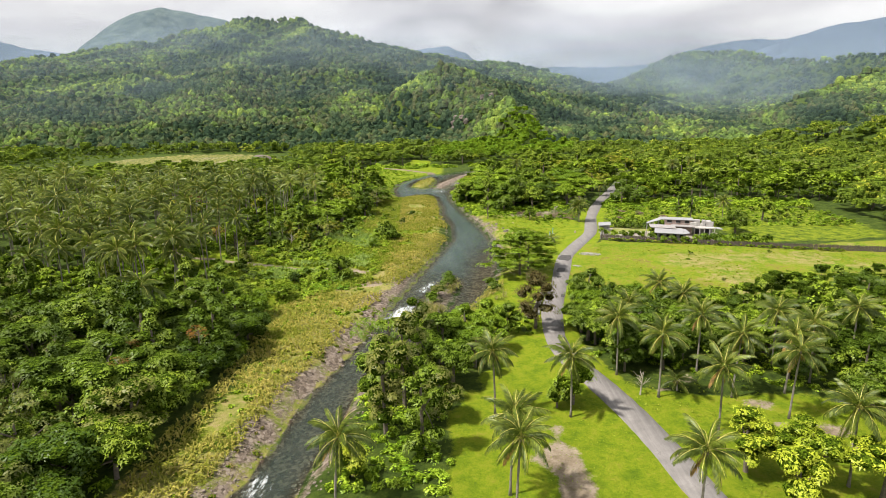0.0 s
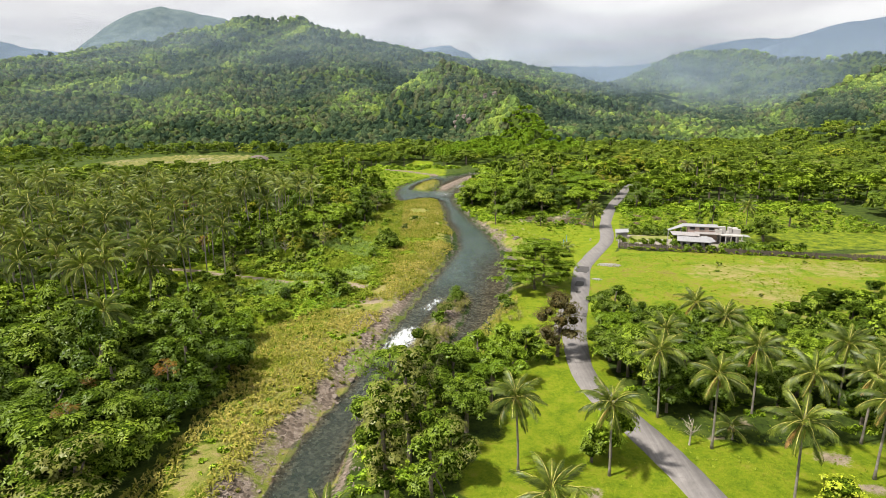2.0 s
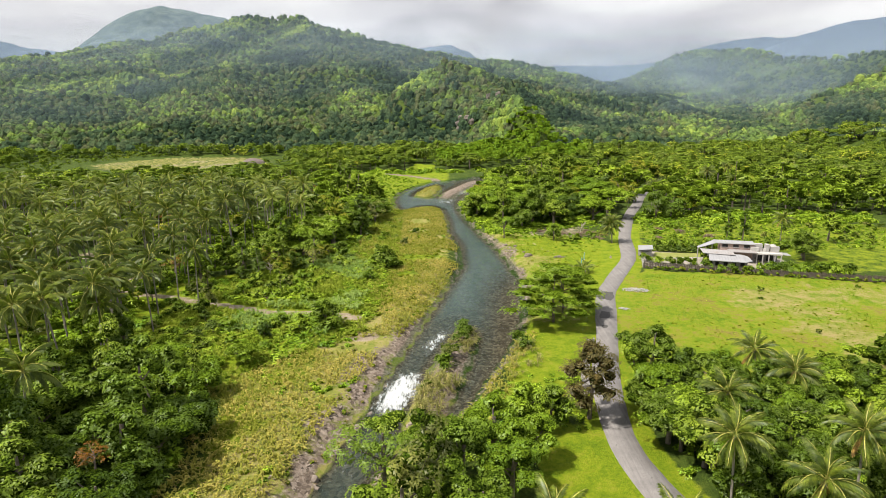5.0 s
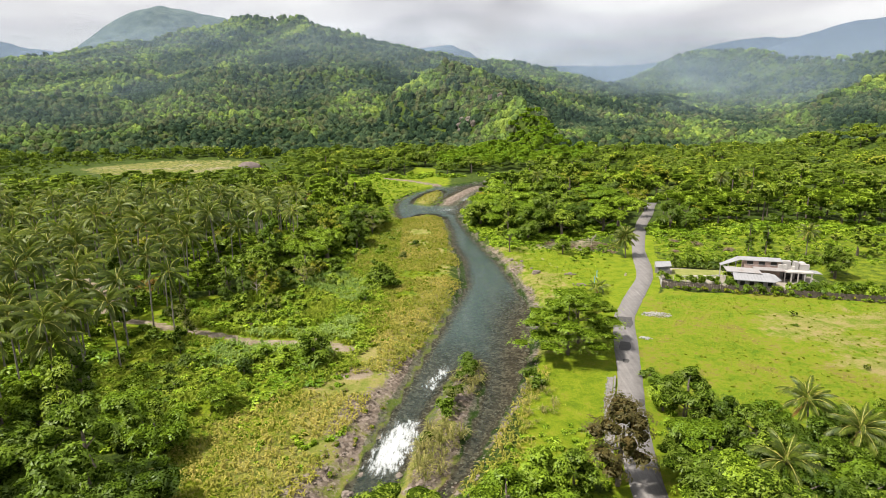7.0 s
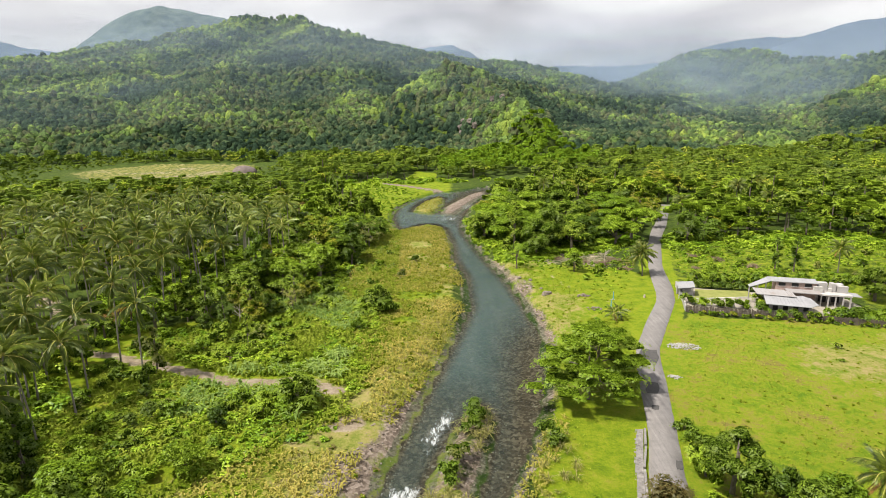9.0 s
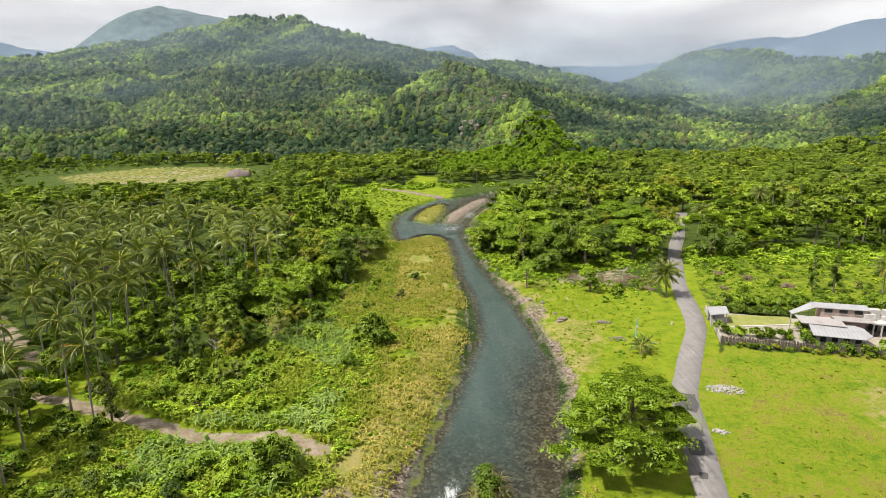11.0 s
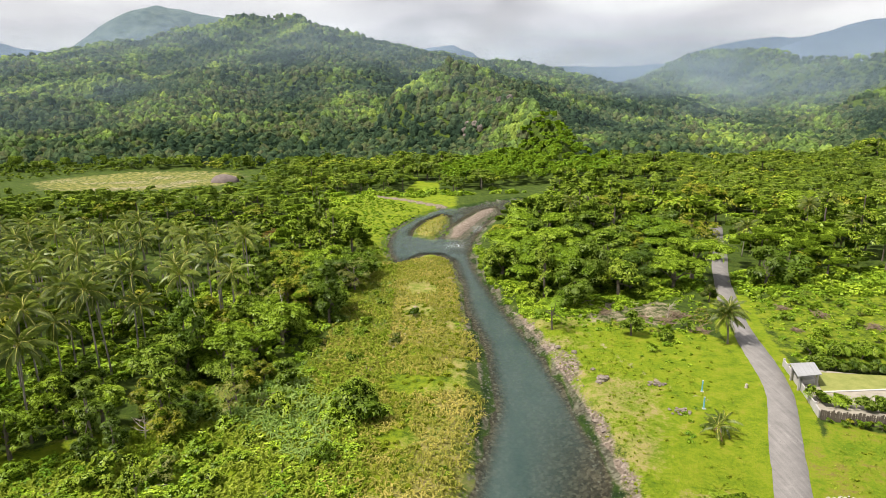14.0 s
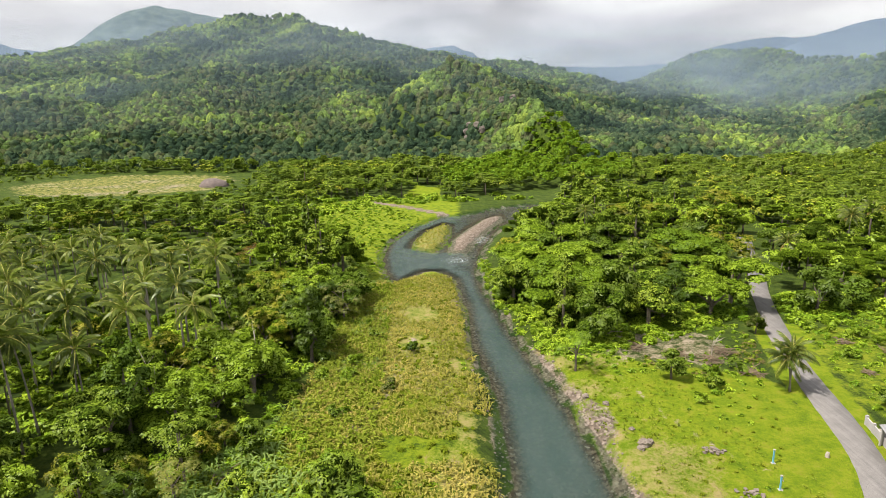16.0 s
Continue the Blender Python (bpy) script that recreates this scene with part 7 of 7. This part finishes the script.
def house():
    root = new("house")
    block = lambda c, z0, z1: Solid().hexa([(x, y, z0) for x, y in c], [(x, y, z1) for x, y in c])
    part("wall", block([(73.0, 176.9), (81.0, 174.8), (81.8, 177.8), (73.8, 179.9)], -0.3, 5.0).mesh("wall", WALL_PINK), root, "pink unpainted block wall")
    part("wall", block([(68.2, 169.6), (76.4, 168.0), (77.2, 172.4), (69.2, 174.6)], -0.3, 2.5).mesh("wall", WALL_WHITE), root, "white rendered wall")
    part("wall", block([(69.4, 174.8), (74.0, 173.6), (74.6, 176.4), (70.0, 177.4)], -0.3, 3.2).mesh("wall", WALL_WHITE), root, "white rendered wall")
    slab("roof", [(71.6, 176.9, 5.2), (81.2, 174.4, 5.2), (81.6, 176.6, 5.62), (71.9, 179.2, 5.62)], 0.12, ROOF_WHITE, root, 12, "long white sheet-metal roof")
    slab("roof", [(66.9, 176.5, 3.95), (71.7, 176.9, 5.15), (71.9, 179.2, 5.45), (67.2, 178.0, 4.05)], 0.12, ROOF_WHITE, root, 3, "sloping white verandah roof")
    slab("roof", [(67.0, 173.1, 3.35), (74.4, 170.6, 3.35), (74.6, 173.3, 3.85), (67.4, 176.4, 3.85)], 0.10, ROOF_RUSTY, root, 9, "rust-stained metal roof")
    slab("roof", [(66.8, 168.6, 2.55), (75.0, 165.9, 2.55), (76.6, 171.6, 3.2), (68.3, 172.9, 3.2)], 0.10, ROOF_WHITE, root, 12, "low white metal roof")
    slab("roof", [(75.2, 166.2, 2.45), (77.8, 168.0, 2.35), (77.6, 170.8, 2.95), (76.7, 171.5, 3.1)], 0.10, ROOF_WHITE, root, 3, "low white metal roof")
    slab("canopy", [(74.4, 173.9, 3.45), (80.9, 172.0, 3.45), (81.2, 174.5, 3.6), (74.7, 176.3, 3.6)], 0.15, ROOF_RUSTY, root, 5, "pale canopy along the upper storey")
    # verandah posts under the wing roof
    for x, y, z in ((67.2, 177.2, 3.9), (69.2, 177.4, 4.4), (71.2, 177.7, 5.0)):
        part("post", Solid().box((-0.09, -0.09, -0.2), (0.09, 0.09, z), 0, (x, y, 0)).mesh("post", WALL_WHITE), root)
    for k in range(3):
        x, y = 74.2 + k * 2.6, 176.6 - k * 0.68
        w = part("window", Solid().box((-0.7, -0.06, 0), (0.7, 0.06, 0.75), math.radians(-14.5), (x, y - 0.06, 4.15)).mesh("window", DARK), root, "dark panel for the shade in an unglazed window")
        part("window_frame", Solid().box((-0.8, -0.09, -0.1), (0.8, 0.05, 0), math.radians(-14.5), (x, y - 0.07, 4.15)).mesh("window_frame", WALL_WHITE), w)
    for k in range(4):
        x, y = 69.2 + k * 2.0, 169.3 - k * 0.39
        part("window", Solid().box((-0.5, -0.05, 0), (0.5, 0.05, 1.0), math.radians(-11), (x, y, 0.9)).mesh("window", DARK), root, "dark window")
    # open concrete storey, half-built walls and a tank on its roof
    part("concrete_deck", block([(80.9, 173.0), (87.2, 171.4), (88.2, 176.6), (81.9, 178.2)], 2.85, 3.2).mesh("concrete_deck", CONCRETE), root, "bare concrete roof slab")
    part("wall", block([(82.2, 176.8), (88.0, 175.4), (88.2, 176.4), (82.4, 177.8)], -0.3, 2.85).mesh("wall", WALL_WHITE), root)
    for k in range(5):
        x, y = 81.3 + k * 1.42, 173.1 - k * 0.36
        part("column", Solid().box((-0.12, -0.12, -0.3), (0.12, 0.12, 2.85), math.radians(-14), (x, y, 0)).mesh("column", WALL_WHITE), root)
    for k in range(2):
        part("door", Solid().box((-0.8, -0.05, 0), (0.8, 0.05, 2.1), math.radians(-14), (83.6 + k * 2.6, 176.38 - k * 0.63, 0.05)).mesh("door", DARK), root, "dark panel for the shade in an open doorway")
    for c, z in (([(80.2, 174.4), (82.0, 173.9), (82.2, 174.9), (80.4, 175.4)], 4.5), ([(81.4, 175.2), (83.4, 174.7), (83.7, 176.0), (81.7, 176.5)], 5.2), ([(83.5, 174.4), (84.2, 174.2), (84.4, 175.6), (83.7, 175.8)], 4.0),
                 ([(84.2, 174.4), (85.0, 174.2), (85.3, 175.9), (84.5, 176.1)], 5.1), ([(85.2, 173.8), (87.2, 173.3), (87.4, 174.2), (85.4, 174.7)], 4.7)):
        part("block_wall", block(c, 3.2, z).mesh("block_wall", CONCRETE if z < 4.6 else WALL_WHITE), root, "rough unfinished block wall")
    n = 14
    ring = [(math.cos(6.283 * i / n), math.sin(6.283 * i / n)) for i in range(n)]
    levels = ((0, 1.0), (0.75, 1.03), (0.8, 0.98), (1.5, 1.0), (1.7, 0.75))
    vs = [(86.4 + 0.9 * r * a, 175.4 + 0.9 * r * b, 3.2 + z) for z, r in levels for a, b in ring]
    fs = [(j * n + i, j * n + (i + 1) % n, (j + 1) * n + (i + 1) % n, (j + 1) * n + i) for j in range(len(levels) - 1) for i in range(n)] + [tuple(range(len(vs) - n, len(vs)))]
    part("water_tank", Solid().add(vs, fs).mesh("water_tank", WALL_WHITE), root, "pale water tank on the flat roof")
    slab("canopy", [(88.26, 172.6, 2.7), (89.9, 172.2, 2.6), (90.2, 175.0, 2.7), (88.66, 175.4, 2.8)], 0.08, ROOF_WHITE, root, 2, "small white side canopy")
    root.matrix_basis = pose(0, 0, 0)
    tagged(root, "white single-storey house with metal roofs and roof tanks", "house")


def gatehouse():
    root = new("gatehouse")
    slab("roof", [(51.9, 179.6, 2.65), (56.2, 180.4, 2.65), (57.2, 184.3, 2.95), (53.0, 184.0, 2.95)], 0.12, ROOF_WHITE, root, 6, "flat white metal roof")
    for x, y in ((52.4, 180.0), (55.8, 180.7), (56.7, 183.9), (53.2, 183.6)):
        part("post", Solid().box((-0.1, -0.1, -0.3), (0.1, 0.1, 2.62), 0, (x, y, 0)).mesh("post", WALL_WHITE), root)
    part("low_wall", Solid().hexa([(54.0, 181.4, -0.2), (56.2, 181.8, -0.2), (56.6, 183.8, -0.2), (54.3, 183.6, -0.2)], [(54.0, 181.4, 1.1), (56.2, 181.8, 1.1), (56.6, 183.8, 1.1), (54.3, 183.6, 1.1)]).mesh("low_wall", CONCRETE), root)
    part("back_wall", Solid().box((-1.7, -0.08, -0.2), (1.7, 0.08, 2.6), math.radians(4), (55.0, 183.9, 0)).mesh("back_wall", WALL_WHITE), root)
    root.matrix_basis = pose(0, 0, 0)
    tagged(root, "small open gatehouse with a white flat roof beside the road", "gatehouse")


def yard():
    g = new("yard_ground", mesh_of("yard_ground", [(51.2, 172.0, -0.2), (80, 165.4, -0.2), (90, 163.6, -0.2), (90.5, 178, -0.2), (59.6, 187.0, -0.2), (54.6, 187.6, -0.2),
                                                   (51.2, 172.0, 0.30), (80, 165.4, 0.30), (90, 163.6, 0.30), (90.5, 178, 0.30), (59.6, 187.0, 0.30), (54.6, 187.6, 0.30)],
                                    [(6, 7, 8, 9, 10, 11)] + [(i, (i + 1) % 6, 6 + (i + 1) % 6, 6 + i) for i in range(6)], YARD))
    tagged(g, "pale gravel yard round the house", "yard", kind="structure")
    part("lawn", Solid().hexa([(55.6, 178.9, 0.2), (69.6, 179.9, 0.2), (71.0, 184.4, 0.2), (58.6, 186.0, 0.2)], [(55.6, 178.9, 0.36), (69.6, 179.9, 0.36), (71.0, 184.4, 0.36), (58.6, 186.0, 0.36)]).mesh("lawn", YARD_LAWN), g, "mown yellowish lawn")
    part("kerb", Solid().hexa([(55.4, 178.5, 0.2), (69.7, 179.5, 0.2), (69.6, 179.88, 0.2), (55.6, 178.88, 0.2)], [(55.4, 178.5, 0.45), (69.7, 179.5, 0.45), (69.6, 179.88, 0.45), (55.6, 178.88, 0.45)]).mesh("kerb", CONCRETE), g, "pale concrete kerb")
    w = new("road_wall")
    pts = [(54.9, 189.0), (53.4, 182.4), (52.4, 178.0), (50.5, 171.2)]
    for (x0, y0), (x1, y1) in zip(pts[:-1], pts[1:]):
        n = max(1, round(math.hypot(x1 - x0, y1 - y0) / 2.4))
        for i in range(n):
            a, b = i / n, (i + 0.92) / n
            p, q = (x0 + (x1 - x0) * a, y0 + (y1 - y0) * a), (x0 + (x1 - x0) * b, y0 + (y1 - y0) * b)
            part("wall_panel", Solid().hexa([(q[0], q[1], -0.3), (q[0] + 0.2, q[1], -0.3), (p[0] + 0.2, p[1], -0.3), (p[0], p[1], -0.3)], [(q[0], q[1], 1.25), (q[0] + 0.2, q[1], 1.25), (p[0] + 0.2, p[1], 1.25), (p[0], p[1], 1.25)]).mesh("wall_panel", WALL_WHITE), w)
            part("pillar", Solid().box((-0.16, -0.16, -0.3), (0.2, 0.16, 1.5), 0, (p[0] + 0.1, p[1], 0)).mesh("pillar", WALL_WHITE), w)
    w.matrix_basis = pose(0, 0, 0)
    tagged(w, "white rendered boundary wall with pillars along the road", "wall")
    fence = new("wooden_fence")
    line = [(50.6, 171.0), (57.5, 169.3), (65.5, 167.2), (72.5, 165.2), (80, 163.0), (88, 160.8), (96, 158.6), (112, 155.4), (130, 152.0)]
    rng = random.Random(71)
    planks = [Solid().box((-0.11, -0.02, -0.3), (0.11, 0.02, h)).mesh("plank", WOOD_FENCE) for h in (1.45, 1.55, 1.35)]
    for (x0, y0), (x1, y1) in zip(line[:-1], line[1:]):
        l = math.hypot(x1 - x0, y1 - y0)
        a = math.atan2(y1 - y0, x1 - x0)
        part("rail", Solid().box((0, 0.03, 0.9), (l, 0.09, 1.02), a, (x0, y0, 0)).mesh("rail", WOOD_FENCE), fence)
        for i in range(int(l / 0.25)):
            k = (i + 0.5) * 0.25 / l
            ob = part("plank", rng.choice(planks), fence)
            ob.matrix_basis = Matrix.Translation((x0 + (x1 - x0) * k, y0 + (y1 - y0) * k, rng.uniform(-0.1, 0.1))) @ Euler((rng.uniform(-0.05, 0.05), rng.uniform(-0.05, 0.05), a)).to_matrix().to_4x4()
    fence.matrix_basis = pose(0, 0, 0)
    tagged(fence, "dark weathered wooden paling fence along the meadow", "fence")
    # clipped shrubs behind the fence
    for i, (x, y, s) in enumerate(((52.8, 175.2, 0.9), (55.6, 174.4, 0.9), (58.7, 173.3, 0.85), (61.5, 172.6, 0.95), (64.3, 172.2, 0.85), (67.2, 171.0, 0.8), (66.4, 168.6, 0.8), (69.0, 166.8, 0.75), (72.0, 165.9, 0.8),
                                   (75, 165.0, 0.75), (78.2, 164.2, 0.8), (81, 164.4, 1.0), (84, 164.0, 1.0), (87, 163.6, 1.05), (90, 164.0, 1.1), (93, 164.5, 1.15), (96, 165, 1.2), (99, 163, 1.1), (68.2, 174.6, 0.9))):
        tree("shrub", i % 3, (LEAF_MID, LEAF_BRIGHT, LEAF_DARK)[i % 3], Matrix.LocRotScale((x, y, 0.1), Euler((0, 0, i)), (s * 1.25, s * 1.25, s * 1.35)), "hedge_shrub", "rounded green hedge shrub behind the fence", "shrub", "hedge shrubs round the yard")
    for i in range(60):
        k = (i * 0.618) % 1.0
        x = 51.5 + 66 * i / 60 + 0.6 * math.sin(i * 7)
        y = 170.2 - (x - 51) * 0.262 + 0.6 * math.sin(i * 4)
        tree("shrub", i % 3, (LEAF_BRIGHT, LEAF_MID, LEAF_YELLOW)[i % 3], Matrix.LocRotScale((x, y, -0.05), Euler((0, 0, i)), (0.28 + 0.3 * k, 0.28 + 0.3 * k, 0.3 + 0.25 * k)), "shrub", "small weedy shrub at the foot of the fence", "shrub", "weeds along the fence")
    tree("round", 1, LEAF_DARK, Matrix.LocRotScale((96.5, 177.5, 0), Euler((0, 0, 1)), (1.35, 1.35, 1.15)), "tree", "dense round dark-green tree beside the house", "tree", "trees beside the house")
    for i in range(17):
        x, y = 79.5 + i * 1.15 + 0.3 * math.sin(i * 5), 166.2 - i * 0.3 + 0.5 * math.sin(i * 3)
        s = 0.85 + 0.35 * (i % 3) / 2
        tree("shrub", i % 3, (LEAF_BRIGHT, LEAF_MID)[i % 2], Matrix.LocRotScale((x, y, 0.1), Euler((0, 0, i)), (s, s, s * 1.2)), "hedge_shrub", "rounded green hedge shrub behind the fence", "shrub", "hedge shrubs round the yard")
    for i in range(12):
        x, y = 59.5 + i * 1.1, 187.6 - i * 0.18
        tree("shrub", i % 3, LEAF_DARK, Matrix.LocRotScale((x, y, 0.1), Euler((0, 0, i * 2)), (0.8, 0.8, 1.0)), "hedge_shrub", "dark-green hedge shrub behind the lawn", "shrub", "hedge shrubs round the yard")
    for i in range(26):
        x, y = 62 + i * 1.7, 193.5 - 0.12 * i + 1.2 * math.sin(i * 2.1)
        tree("shrub", i % 3, LEAF_BRIGHT if i % 2 else LEAF_MID, Matrix.LocRotScale((x, y, 0.0), Euler((0, 0, i * 2)), (1.1, 1.1, 1.3)), "hedge_shrub", "tall bright green hedge behind the house", "shrub", "hedge shrubs round the yard")


house()
gatehouse()
yard()


def blue_post(x, y, h, top):
    root = new("standpipe")
    part("post", Solid().box((-0.08, -0.08, -0.2), (0.08, 0.08, h)).mesh("post", BLUE_PAINT), root)
    part("cap", Solid().box((-0.11, -0.11, h), (0.11, 0.11, h + 0.1)).mesh("cap", CONCRETE), root)
    if top:
        part("tap", Solid().tube([(0, 0, h * 0.7), (0.25, 0, h * 0.72), (0.3, 0, h * 0.6)], [0.04, 0.04, 0.04], 6).mesh("tap", CONCRETE), root)
    part("base", Solid().box((-0.2, -0.2, -0.2), (0.3, 0.2, 0.1)).mesh("base", CONCRETE), root)
    root.matrix_basis = pose(x, y, float(height(x, y)))
    tagged(root, "light-blue painted post on the grass", "post", "blue posts on the grass")


blue_post(34.9, 174.3, 1.9, True)
blue_post(36.8, 179.6, 1.9, False)
stump = new("stump", Solid().tube([(0, 0, -0.2), (0, 0, 0.4), (0.05, 0, 0.7)], [0.3, 0.25, 0.2], 8).mesh("stump", DEADWOOD))
stump.matrix_basis = pose(44.6, 181.0, float(height(44.6, 181.0)))
tagged(stump, "pale weathered stump on the grass", "stump")
block = new("concrete_slab", Solid().box((-0.9, -1.9, -0.2), (0.9, 1.9, 0.25)).mesh("concrete_slab", CONCRETE))
block.matrix_basis = pose(51.5, 105.5, float(height(51.5, 105.5)) + 3.0 - 3.0, 0, 0, 35)
tagged(block, "pale concrete slab in the grass", "slab")

# earth heap by the far field
v, f = ball(6)
v = v * (9.0, 7.0, 5.5) * (1 + 0.07 * lumps(v[:, 0] * 9, v[:, 1] * 7 + v[:, 2] * 5, 2.0, 88))[:, None]
mound = new("earth_mound", mesh_of("earth_mound", v, f, HEAP, True))
mound.matrix_basis = pose(-147, 462, float(height(-147, 462)) - 0.6)
tagged(mound, "grey-brown mound of earth beside the pale field", "earth mound")

# far village roofs
for i, (x, y) in enumerate(((-97, 455), (-85, 460))):
    hut = new("far_house")
    part("wall", Solid().box((-4, -3, -0.3), (4, 3, 2.6), 0.2 * i).mesh("wall", WALL_WHITE), hut)
    part("roof", Solid().add([(-4.6, -3.6, 2.6), (4.6, -3.6, 2.6), (4.6, 3.6, 2.6), (-4.6, 3.6, 2.6), (-4.6, 0, 4.2), (4.6, 0, 4.2)], [(0, 1, 5, 4), (2, 3, 4, 5), (1, 2, 5), (3, 0, 4), (3, 2, 1, 0)]).mesh("roof", ROOF_WHITE), hut)
    hut.matrix_basis = pose(x, y, float(height(x, y)), 0, 0, 10)
    tagged(hut, "small white house with a metal roof among trees", "house", "far houses")
